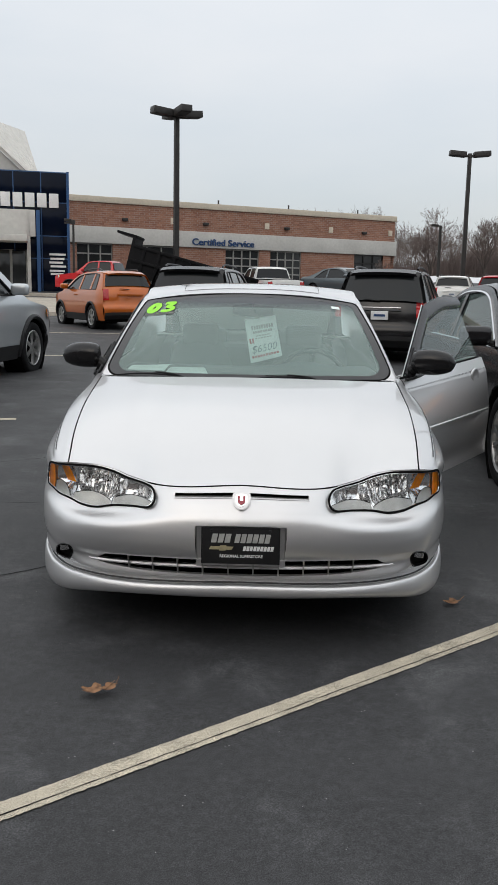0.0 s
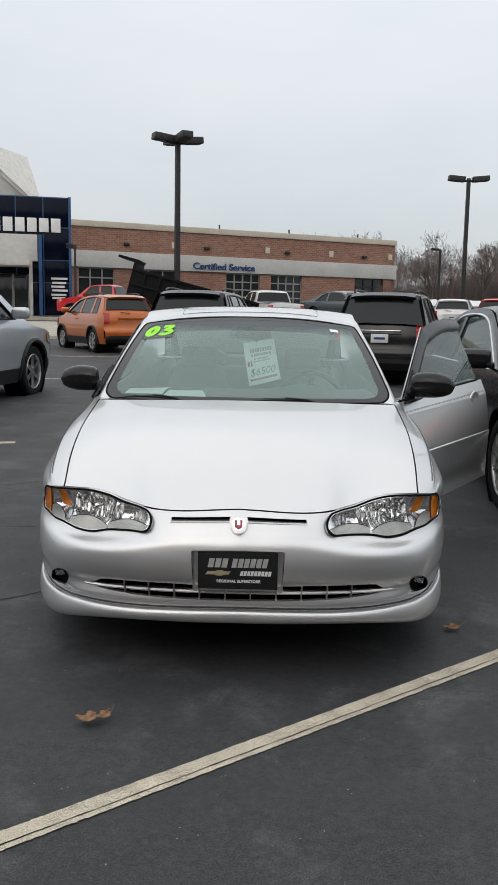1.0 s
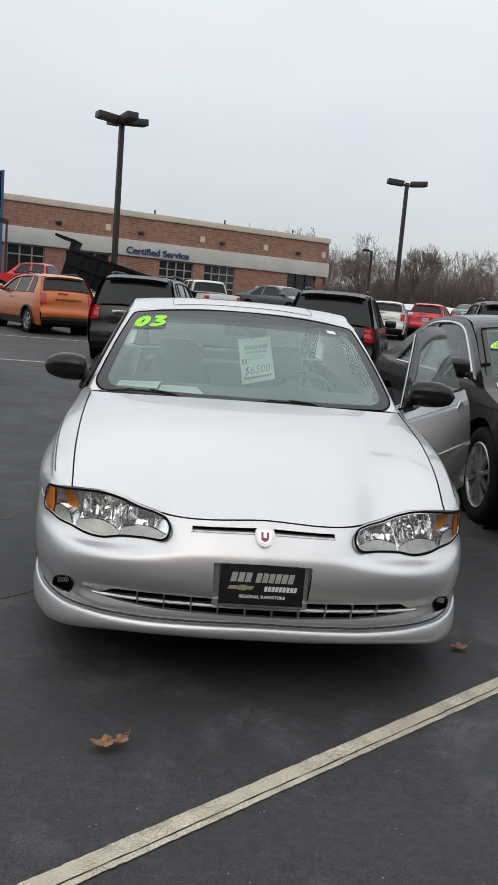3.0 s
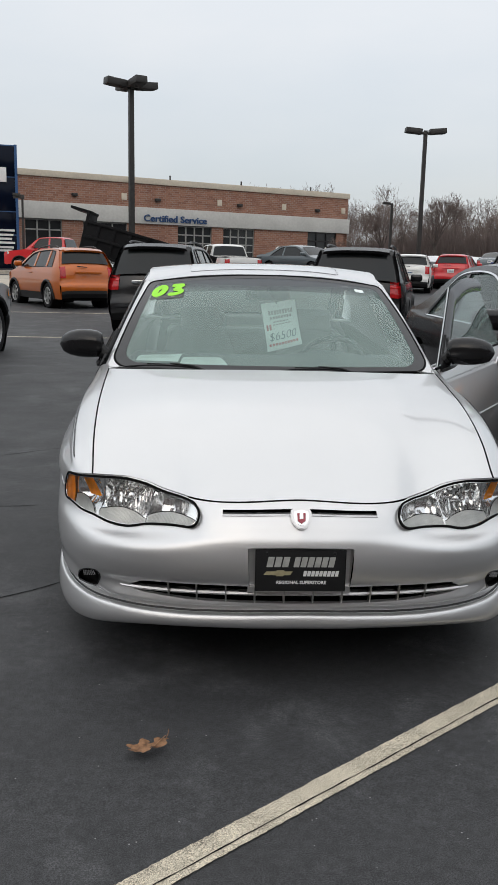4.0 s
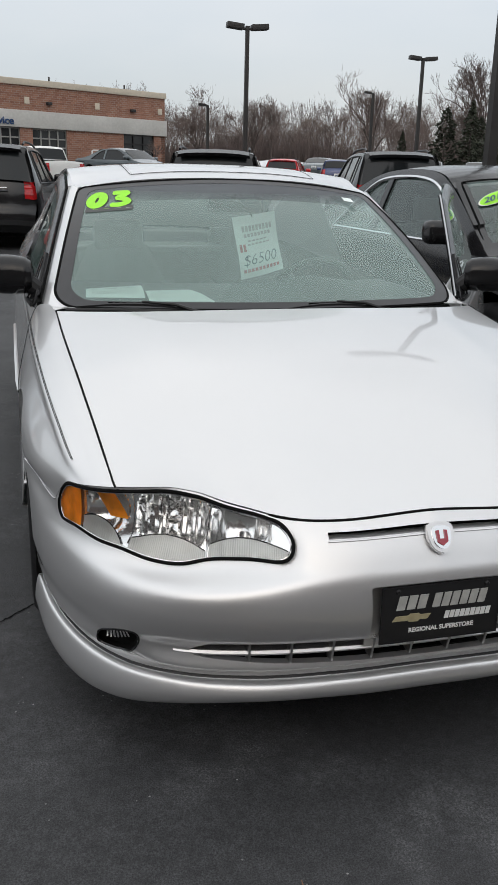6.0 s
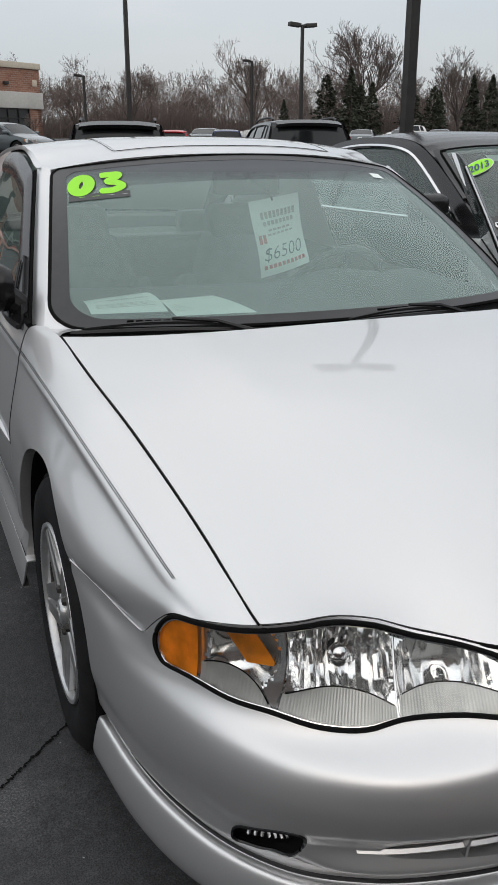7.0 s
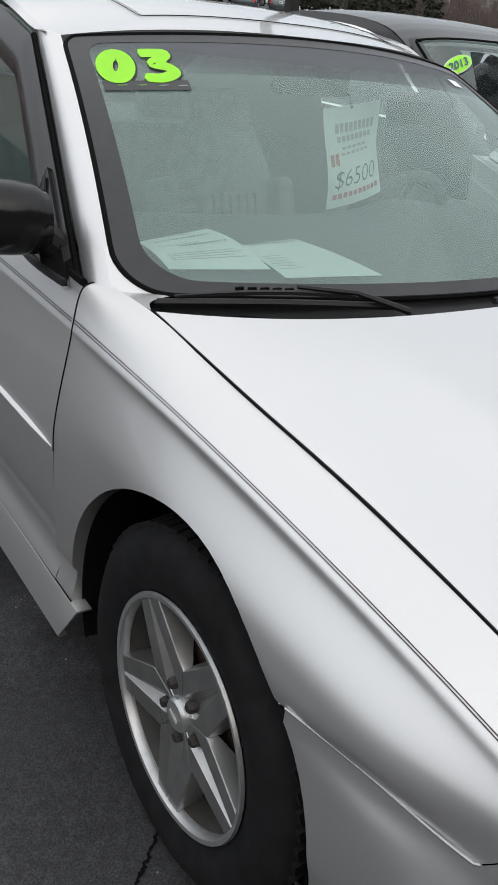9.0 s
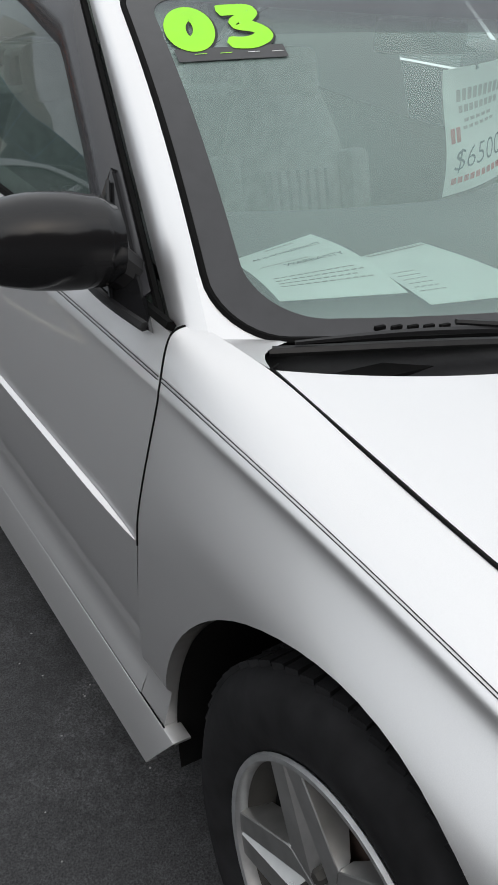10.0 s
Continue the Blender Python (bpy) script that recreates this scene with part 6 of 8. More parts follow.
SHAPES = {
    # length, width, wheel radius, front and rear axle, belt height, profile from the rear foot over the roof to the front foot,
    # rear glass, windscreen, side windows (lower ends, upper ends)
    "suv": (4.75, 1.84, 0.36, 3.8, 0.98, 1.05,
            [(0.12, 0.28), (0.0, 0.42), (0.0, 0.62), (0.06, 0.7), (0.08, 1.02), (0.42, 1.6), (0.5, 1.665), (1.2, 1.7), (2.3, 1.69), (2.85, 1.62), (3.62, 1.08), (3.75, 1.03), (4.5, 0.93), (4.7, 0.8), (4.75, 0.5), (4.65, 0.25)],
            ((0.12, 1.1), (0.4, 1.55)), ((3.55, 1.12), (2.9, 1.58)), [((0.5, 1.0), (0.66, 1.06)), ((1.08, 2.02), (1.14, 2.02)), ((2.1, 3.3), (2.1, 2.72))]),
    "small_suv": (4.25, 1.77, 0.34, 3.4, 0.85, 1.08,
                  [(0.12, 0.3), (0.0, 0.45), (0.0, 0.64), (0.07, 0.72), (0.09, 1.0), (0.16, 1.14), (0.42, 1.54), (0.58, 1.61), (1.1, 1.65), (1.9, 1.62), (2.45, 1.53), (3.2, 1.1), (3.35, 1.06), (4.0, 0.96), (4.2, 0.8), (4.25, 0.5), (4.15, 0.27)],
                  ((0.2, 1.2), (0.38, 1.52)), ((3.1, 1.14), (2.55, 1.54)), [((0.55, 0.95), (0.66, 0.98)), ((1.05, 1.85), (1.05, 1.82)), ((1.93, 2.92), (1.92, 2.45))]),
    "sedan": (4.9, 1.85, 0.345, 3.95, 1.1, 0.95,
              [(0.15, 0.28), (0.02, 0.42), (0.0, 0.7), (0.06, 0.98), (0.3, 1.06), (0.8, 1.08), (1.65, 1.42), (2.1, 1.485), (2.7, 1.475), (3.05, 1.39), (3.78, 0.985), (3.95, 0.945), (4.55, 0.83), (4.8, 0.68), (4.9, 0.5), (4.85, 0.3), (4.75, 0.22)],
              ((0.9, 1.12), (1.6, 1.4)), ((3.72, 1.0), (3.08, 1.375)), [((1.15, 1.95), (1.72, 2.02)), ((2.02, 3.56), (2.08, 2.97))]),
    "pickup": (5.6, 1.95, 0.39, 4.55, 1.05, 1.25,
               [(0.1, 0.5), (0.0, 0.55), (0.0, 0.7), (0.02, 1.25), (0.1, 1.28), (1.9, 1.28), (1.98, 1.3), (2.1, 1.82), (2.3, 1.9), (3.3, 1.88), (3.6, 1.8), (4.15, 1.28), (4.35, 1.22), (5.35, 1.12), (5.55, 0.95), (5.6, 0.5), (5.5, 0.4)],
               ((1.98, 1.36), (2.1, 1.78)), ((4.05, 1.34), (3.62, 1.75)), [((2.15, 2.85), (2.22, 2.85)), ((2.93, 3.85), (2.93, 3.5))]),
}


def round_wheel(parent, x, y, r, side, spokes=6, rim_mat=None, paired=False):
    m = Matrix.Translation((x, y, r)) @ Matrix.Diagonal((-side, 1, 1, 1))
    rim = r * 0.68
    whl = part("wheel", lathe([(rim, 0.0), (rim * 0.97, -0.006), (rim * 0.93, 0.0), (rim * 0.9, 0.03), (rim * 0.88, 0.16)], 36, m=m), rim_mat or M_RIM, parent)
    part("tyre", lathe(tyre_profile(r, rim, 0.2), 40, m=m), M_RUBBER, whl, sharp=50)
    # Black disc added for the shade behind the spokes.
    part("wheel_shade_disc", lathe([(rim, 0.075), (0.0, 0.075)], 24, m=m), M_GAP, whl)
    part("wheel_cap", lathe([(0, 0.004), (rim * 0.2, 0.008), (rim * 0.24, 0.03)], 18, m=m), rim_mat or M_RIM, whl)
    for k in range(spokes):
        for d in ((-0.055, 0.055) if paired else (0.0,)):
            q = m @ Euler((2 * math.pi * k / spokes + d, 0, 0)).to_matrix().to_4x4()
            half = rim * (0.05 if paired else 0.11)
            sp = sheet([[(0.03, -half * 0.8, rad), (0.005, -half * 0.6, rad), (0.005, half * 0.6, rad), (0.03, half * 0.8, rad)] for rad in np.linspace(rim * 0.2, rim * 0.96, 4)])
            part("spoke", laid(sp, lambda a, b, c: q @ Vector((a, b, c))), rim_mat or M_RIM, whl)
    return whl


def vehicle(name, label, shape, paint, m, category="car", rails=False, bed=False, chrome=False, steps=90, spokes=6, paired=False, glass=None, lamps=True, group="", clear=False, plate=True):
    length, width, r, front_y, rear_y, belt, line, rear_glass_line, screen_line, wins = SHAPES[shape]
    glass = glass or M_DARK_GLASS
    car = thing(name, label, category, m, group)
    prof = rounded(line, 2)
    height = max(p[1] for p in prof)
    half = [(0.0, 0.9), (0.28, 0.93), (0.45, 0.985), (0.7, 1.0), (belt - 0.12, 0.985), (belt, 0.955), (belt + 0.05, 0.93), (height - 0.1, 0.73), (height + 0.05, 0.66)]
    if shape == "sedan":
        half = half[:-2] + [(height - 0.1, 0.8), (height + 0.05, 0.71)]
    if bed:
        half = [(0.0, 0.9), (0.5, 0.98), (0.8, 1.0), (belt, 0.98), (belt + 0.08, 0.93), (height - 0.08, 0.78), (height + 0.05, 0.7)]
    wide = lambda z: float(np.interp(z, [h[0] for h in half], [h[1] for h in half])) * width / 2
    plan = lambda y: 1 - 0.13 * max(0, 1 - y / 0.55) ** 2.2 - 0.17 * max(0, 1 - (length - y) / 0.75) ** 2.2
    ends = lambda y, a: y + (0.1 * abs(a) ** 3 if y < length * 0.3 else -0.13 * abs(a) ** 3 if y > length * 0.72 else 0) * (1 if y < 0.5 or y > length - 0.7 else 0.35)

    def over(p, a, lift=0.0):
        y, z = p
        zz = z - 0.03 * abs(a) ** 4 + (0.0 if z < belt else 0.012 * (1 - a * a))
        return np.array([a * wide(z) * plan(y), ends(y, a), zz + lift])

    if clear:
        prof = [a + (b - a) * k / 4 for a, b in zip(prof, prof[1:]) for k in range(4)] + prof[-1:]
    shell = sheet([[over(p, a) for a in np.linspace(-1, 1, 23)] for p in prof])
    if clear:
        def glazed(c):
            return any(min(p[0], q[0]) + 0.03 < c.y < max(p[0], q[0]) - 0.03 and c.z > belt and abs(c.x) < 0.9 * wide(c.z) for p, q in (rear_glass_line, screen_line))
        bmesh.ops.delete(shell, geom=[f for f in shell.faces if glazed(f.calc_center_median())], context="FACES")
    body = part("body", shell, paint, car, sharp=40)

    def top_z(y):
        zs = [a[1] + (b[1] - a[1]) * (y - a[0]) / (b[0] - a[0]) for a, b in zip(prof, prof[1:]) if min(a[0], b[0]) <= y <= max(a[0], b[0]) and abs(a[0] - b[0]) > 1e-6]
        return max(zs, default=0.5) - 0.03

    def foot(y):
        z = 0.26 if not bed else 0.42
        for c in (front_y, rear_y):
            d = abs(y - c)
            ra = r + 0.065
            if d < ra:
                z = max(z, r + math.sqrt(ra * ra - d * d))
        return z

    ys = sorted(set(np.linspace(0.1, length - 0.13, steps)) | {c + (r + 0.065) * math.cos(a) for c in (front_y, rear_y) for a in np.linspace(0, math.pi, 15)})
    (wb0, _), (wt0, _) = wins[0]
    (_, wb1), (_, wt1) = wins[-1]
    low_z = belt + 0.03

    def arch(y):
        """Upper edge of the side glass."""
        if not wb0 < y < wb1:
            return low_z
        tops = [top_z(y) - 0.055, low_z + (y - wb0) / max(wt0 - wb0, 0.02) * (top_z(wt0) - 0.055 - low_z), low_z + (wb1 - y) / max(wb1 - wt1, 0.02) * (top_z(wt1) - 0.055 - low_z)]
        return max(low_z, -0.03 * math.log(sum(math.exp(-q / 0.03) for q in tops)))

    ys = sorted(set(ys) | set(np.linspace(wb0, wb1, 50)))
    for s in (-1, 1):
        at = lambda y, z, proud=0.0: np.array([s * (wide(z) * plan(y) + proud), y, z])

        def low_flank(y, t):
            z0, z1 = foot(y), min(max(top_z(y), foot(y) + 0.02), low_z)
            return at(y, z0 + (max(z1, z0 + 0.02) - z0) * t)

        def high_flank(y, t):
            z1 = max(top_z(y), low_z + 0.001)
            z0 = min(arch(y), z1 - 0.0005)
            return at(y, z0 + (z1 - z0) * t)

        part("side_panel", sheet([[low_flank(y, t) for t in np.linspace(0, 1, 14)] for y in ys]), paint, body, sharp=40)
        part("roof_side", sheet([[high_flank(y, t) for t in np.linspace(0, 1, 6)] for y in ys if top_z(y) > low_z]), paint, body, sharp=40)
        gl = [y for y in ys if wb0 <= y <= wb1]
        w = part("side_window", out(sheet([[at(y, low_z + (arch(y) - low_z) * t, -0.012) for t in np.linspace(0, 1, 8)] for y in gl]), (0, length / 2, 0.9)), glass, body)
        for (a1, a2) in zip(wins, wins[1:]):
            p0, p1 = (a1[0][1] + a2[0][0]) / 2, (a1[1][1] + a2[1][0]) / 2
            part("window_pillar", sheet([[at(p0 + (p1 - p0) * t + d, low_z + (arch(p1) - low_z) * t, q) for d, q in ((-0.05, -0.01), (-0.045, 0.004), (0.045, 0.004), (0.05, -0.01))] for t in np.linspace(0, 1, 6)]), M_GLOSS_BLACK if chrome or paint in (P_BLACK, P_CHAR) else paint, body)
        edge_line = [at(y, arch(y), 0.005) for y in gl]
        part("window_trim", tube(edge_line, 0.013 if chrome else 0.01, 5), M_CHROME if chrome else M_CLADDING, body)
        part("belt_trim", tube([at(y, low_z, 0.004) for y in gl], 0.01, 5), M_CHROME if chrome else M_CLADDING, body)
        part("sill", sheet([[np.array([s * (wide(z) * plan(y) + 0.012), y, z]) for z in (0.24, 0.32, 0.43 if rails else 0.37)] for y in np.linspace(rear_y + r + 0.1, front_y - r - 0.1, 8)]), M_CLADDING, body)
        for c in (front_y, rear_y):
            arc = [np.array([s * (wide(r + (r + 0.07) * math.sin(a)) * plan(c) + 0.004), c + (r + 0.075) * math.cos(a), r + (r + 0.075) * math.sin(a)]) for a in np.linspace(-0.2, math.pi + 0.2, 20)]
            if rails or bed:
                part("arch_trim", tube(arc, 0.034, 6), M_CLADDING, body)
            part("arch_liner", lathe([(r + 0.06, 0.02), (r + 0.06, 0.3), (0, 0.3)], 24, m=Matrix.Translation((s * width / 2, c, r)) @ Matrix.Diagonal((-s, 1, 1, 1))), M_GAP, body)
            round_wheel(car, s * (width / 2 - 0.02), c, r, s, spokes, paired=paired)
        # mirror
        my = wins[-1][0][1] - 0.12
        mz = belt + 0.11
        mir = part("door_mirror", block(-0.12, 0.12, -0.065, 0.065, -0.075, 0.075, 0.064, m=Matrix.Translation((s * (wide(belt) + 0.12), my, mz)), seg=5), paint, car)
        part("mirror_foot", tube([(s * (wide(belt) - 0.02), my, mz - 0.06), (s * (wide(belt) + 0.08), my, mz - 0.03)], 0.025, 6), M_CLADDING, mir)
        hy = wins[-1][0][0] + 0.12
        part("door_handle", tube([(s * (wide(belt - 0.13) + 0.02), hy + d, belt - 0.13) for d in (-0.09, 0, 0.09)], 0.016, 6), paint, car)
        if rails:
            rail = [np.array([s * wide(height) * 0.92, y, top_z(y) + 0.075 - 0.035 * (k in (0, 9))]) for k, y in enumerate(np.linspace(0.75, 2.75 if shape == "suv" else 2.3, 10))]
            part("roof_rail", tube(rail, 0.02, 6), M_CLADDING, car)
        if lamps:
            zl = (0.74, belt - 0.01) if shape == "sedan" else (0.84, belt + 0.06) if shape != "pickup" else (0.85, 1.2)
            def tail(u, v):
                z = zl[0] + (zl[1] - zl[0]) * v
                p = min(prof[: len(prof) // 3], key=lambda q: abs(q[1] - z))
                if u < 0.5:
                    a = 0.78 + 0.22 * u * 2
                    return over((p[0], z), s * a) + np.array([0, -0.012, 0])
                return np.array([s * (wide(z) * plan(0.12) + 0.012), 0.12 + p[0] + 0.28 * (u - 0.5), z])
            part("tail_light", skin(tail, 10, 6), M_RED_LENS, car, "red tail light")
            def head(u, v):
                z = belt - 0.34 + 0.15 * v
                y = length - 0.08 - 0.55 * u + 0.0 * v
                return np.array([s * (wide(z) * plan(y) * (0.72 + 0.28 * min(1, u * 2)) + 0.01), y + 0.02, z + 0.05 * u])
            def wrapped(u, v, proud=0.012):
                """A lamp that wraps from the wing round to the front."""
                top_edge = 0.83 - 0.21 * min(u, 0.4) / 0.4 * 0.42 - 0.02 * max(0.0, u - 0.4)
                low_edge = 0.815 - (0.815 - 0.625) * min(1.0, u / 0.4) ** 0.8
                z = low_edge + (top_edge - low_edge) * v
                if u < 0.4:
                    y = 4.4 + 0.27 * u / 0.4
                    return np.array([s * (wide(z) * plan(y) + proud), y, z])
                p = min(prof[len(prof) * 3 // 4:], key=lambda q: abs(q[1] - z))
                return over((p[0], z), s * (0.95 - 0.5 * (u - 0.4) / 0.6)) + np.array([0, proud, 0])
            if clear:
                front = part("headlight", out(skin(wrapped, 30, 6), (0, length - 1.2, 0.6)), M_SILVERED, car, "clear wrap-around headlight with an orange corner")
                part("turn_lens", out(skin(lambda u, v: wrapped(u, v, 0.016), 10, 5, 0.02, 0.3, 0.05, 0.95), (0, length - 1.2, 0.6)), M_AMBER, front)
                part("lamp_rim", tube([wrapped(u, 1.0) for u in np.linspace(0, 1, 24)] + [wrapped(u, 0.0) for u in np.linspace(1, 0, 24)], 0.006, 5, closed=True), M_GAP, front)
                for k in range(2):
                    c = wrapped(0.55 + 0.24 * k, 0.5, 0.004)
                    part("projector", lathe([(0, 0.02), (0.03, 0.016), (0.048, 0.0), (0.055, 0.004)], 20, "z", m=Matrix.Translation(tuple(map(float, c))) @ Euler((radians(-90), 0, radians(-s * 20))).to_matrix().to_4x4()), M_CHROME, front)
                fog_c = over((4.86, 0.36), s * 0.82) + np.array([0, 0.012, 0])
                fog = part("fog_lamp", block(-0.12, 0.12, -0.02, 0.02, -0.04, 0.04, 0.018, m=Matrix.Translation(tuple(map(float, fog_c))) @ Euler((0, 0, radians(-s * 30))).to_matrix().to_4x4(), seg=3), M_MIRROR, car, "fog lamp over a chrome strip")
                part("fog_strip", tube([tuple(map(float, over((4.86, 0.3), s * a) + np.array([0, 0.02, 0]))) for a in np.linspace(0.62, 0.98, 10)], 0.008, 5), M_CHROME, fog)
                def bonnet_at(d, w, lift):
                    """A place on the bonnet: along and across the vent."""
                    y, x = 3.9 + d, 0.735 - 0.18 * d + w
                    z = top_z(y) + 0.03
                    return over((y, z), s * x / (wide(z) * plan(y)), lift)
                oval_line = [(0.125 * math.cos(k), (0.026 - 0.012 * math.cos(k)) * math.sin(k)) for k in np.linspace(0, 2 * math.pi, 33)[:-1]]
                vent = part("wing_vent", tube([bonnet_at(d, w, 0.004) for d, w in oval_line], 0.006, 6, closed=True), M_CHROME, car, "chrome-edged vent set in the bonnet")
                part("vent_slot", sheet([[bonnet_at(d * q, w * q, 0.003) for d, w in oval_line] for q in (1.0, 0.5, 0.02)], loop=True), M_GAP, vent)
            else:
                front = part("headlight", out(skin(head, 8, 4, 0, 0.68), (0, length - 1, 0.6)), M_MIRROR, car)
                part("turn_lens", out(skin(head, 4, 3, 0.68, 0.76, 0.25, 0.9), (0, length - 1, 0.6)), M_AMBER, front)
    def pane_between(pq, a0, lift, mat, nm):
        (p, q) = pq
        p, q = np.array(p), np.array(q)
        n = np.array([-(q - p)[1], (q - p)[0]])
        n = n / np.linalg.norm(n) * (1 if n[1] > 0 else -1)
        return part(nm, out(sheet([[over(p + (q - p) * t + n * lift, a) for a in np.linspace(-a0, a0, 13)] for t in np.linspace(0, 1, 8)]), (0, length / 2, 0.6)), mat, body)
    wide_pane = 0.96 if clear else 0.92
    pane_between(rear_glass_line, wide_pane, 0.004 if clear else 0.03, glass, "rear_window")
    front_pane = pane_between(screen_line, wide_pane, 0.004 if clear else 0.03, glass, "windscreen")
    if clear:
        front_pane.visible_shadow = False
        (y0, z0), (y1, z1) = screen_line
        on = lambda a, t, lift=0.012: over(np.array([y0 + (y1 - y0) * t, z0 + (z1 - z0) * t]) + np.array([0.5, 0.86]) * lift, a)
        ring_line = [on(a, 0.0) for a in np.linspace(-0.95, 0.95, 20)] + [on(0.955, t) for t in np.linspace(0.05, 0.95, 10)] + [on(a, 1.0) for a in np.linspace(0.95, -0.95, 20)] + [on(-0.955, t) for t in np.linspace(0.95, 0.05, 10)]
        part("screen_seal", tube(ring_line, 0.006, 5, closed=True), M_GAP, front_pane)
        for q in (-1, 1):
            part("screen_pillar", sheet([[on(q * a, t, h) for a, h in ((0.9, 0.0065), (0.93, 0.0075), (0.97, 0.0075), (1.0, 0.001))] for t in np.linspace(-0.06, 1.04, 14)]), paint, body, sharp=60)
        ca, ct = 0.72, 0.7
        oval = lambda k, grow, lift: on(ca - (0.135 * grow * math.cos(k) * 0.93 + 0.068 * grow * math.sin(k) * 0.35) / 0.8, ct + (0.068 * grow * math.sin(k) * 0.95 - 0.135 * grow * math.cos(k) * -0.3) / 0.74, lift)
        for nm, grow, lift, mat in (("sticker_edge", 1.08, 0.014, M_WHITE), ("year_oval", 1.0, 0.016, M_LIME)):
            disc = bmesh.new()
            disc.faces.new([disc.verts.new(tuple(map(float, oval(k, grow, lift)))) for k in np.linspace(0, 2 * math.pi, 33)[:-1]])
            part(nm, disc, mat, front_pane, "lime green oval year sticker" if nm == "year_oval" else "")
        tx, tw = lettering("2013", 0.05, 0.0, 0.002)
        def on_oval(x, y, z):
            dx, dy = (x / tw - 0.5) * 0.19, (y - 0.025) * 1.3
            return on(ca - (dx * 0.93 + dy * 0.35) / 0.8, ct + (dy * 0.95 + dx * 0.3) / 0.74, 0.019)
        part("year_digits", laid(tx, on_oval), M_SIGN_BLUE, front_pane)
        for a0, a1, t0, t1 in ((0.2, 0.48, 0.08, 0.42), (0.1, 0.5, 0.86, 0.95)):
            part("screen_paper", sheet([[on(a, t, -0.03) for a in np.linspace(a0, a1, 6)] for t in (t0, t1)]), M_PAPER, front_pane)
        part("dashboard", sheet([[(a * 0.72, 3.78 - 0.62 * t - 0.1 * a * a, 0.93 + 0.05 * math.sin(2 * t)) for a in np.linspace(-1, 1, 13)] for t in np.linspace(0, 1, 7)]), M_GLOSS_BLACK, car)
        part("cabin_floor", block(-0.72, 0.72, 0.9, 3.7, 0.3, 0.4), M_DASH, car)
        for x in (-0.37, 0.37):
            sq = part("seat", block(x - 0.25, x + 0.25, 1.95, 2.12, 0.5, 1.05, 0.06, seg=3), M_DASH, car)
            part("headrest", block(x - 0.13, x + 0.13, 1.93, 2.03, 1.06, 1.24, 0.04, seg=3), M_DASH, sq)
        part("rear_bench", block(-0.65, 0.65, 1.05, 1.25, 0.4, 1.0, 0.06, seg=3), M_DASH, car)
        wm = Matrix.Translation((0.38, 3.02, 0.9)) @ Euler((radians(62), 0, 0)).to_matrix().to_4x4()
        part("steering_wheel", tube([wm @ Vector((0.18 * math.cos(a), 0.18 * math.sin(a), 0)) for a in np.linspace(0, 2 * math.pi, 30)[:-1]], 0.016, 6, closed=True), M_CLADDING, car)
        part("inner_mirror", block(-0.11, 0.11, -0.02, 0.02, -0.03, 0.03, 0.012, m=Matrix.Translation((0, 3.05, 1.31))), M_CLADDING, car)
        for q in (-1, 1):
            part("screen_wiper", tube([on(q * 0.3 - 0.25, -0.02, 0.02), on(q * 0.3 + 0.1, 0.02, 0.03), on(q * 0.3 + 0.4, 0.0, 0.02)], 0.008, 5), M_CLADDING, car)
    # rear bumper, plate and wiper
    part("rear_bumper", sheet([[over(p, a) + np.array([0, -0.02, 0]) for a in np.linspace(-1, 1, 15)] for p in [(0.1, 0.3), (0.0, 0.42), (0.0, 0.5)]]), M_CLADDING if rails else paint, car)
    if plate:
        pl = part("licence_plate", block(-0.155, 0.155, -0.03, 0.0, -0.078, 0.078, 0.008, m=Matrix.Translation((0, 0.05 if not bed else -0.01, 0.86))), M_WHITE, car, "white plate with unreadable print")
        part("plate_print", block(-0.1, 0.1, -0.034, -0.03, -0.02, 0.02, m=Matrix.Translation((0, 0.05 if not bed else -0.01, 0.86))), M_SIGN_BLUE, pl)
    if rails:
        part("tailgate_trim", block(-0.38, 0.38, -0.02, 0.02, -0.03, 0.035, 0.014, m=Matrix.Translation((0, 0.05, 0.975))), M_CHROME if paint is P_BLACK else paint, car)
        part("rear_wiper", tube([(-0.02, 0.1, 1.12), (-0.3, 0.11, 1.14)], 0.012, 5), M_CLADDING, car)
        part("rear_spoiler", sheet([[over((0.36 + d, z), a) for a in np.linspace(-0.9, 0.9, 9)] for d, z in ((-0.06, height - 0.13), (-0.1, height - 0.08), (0.1, height - 0.02))]), paint, car)
    if bed:
        part("bed_well", block(-width / 2 + 0.1, width / 2 - 0.1, 0.1, 1.85, 1.28, 1.3), M_CLADDING, car)
    part("underbody", block(-width / 2 + 0.14, width / 2 - 0.14, 0.25, length - 0.3, 0.22 if not bed else 0.4, 0.5), M_GAP, car)
    return car


def stand(x, y, turn, dz=0.0):
    """A pose on the ground: nose to +y, turned to the left by that many degrees."""
    return pose(x, y, rise(y) + dz, 0, 0, turn)


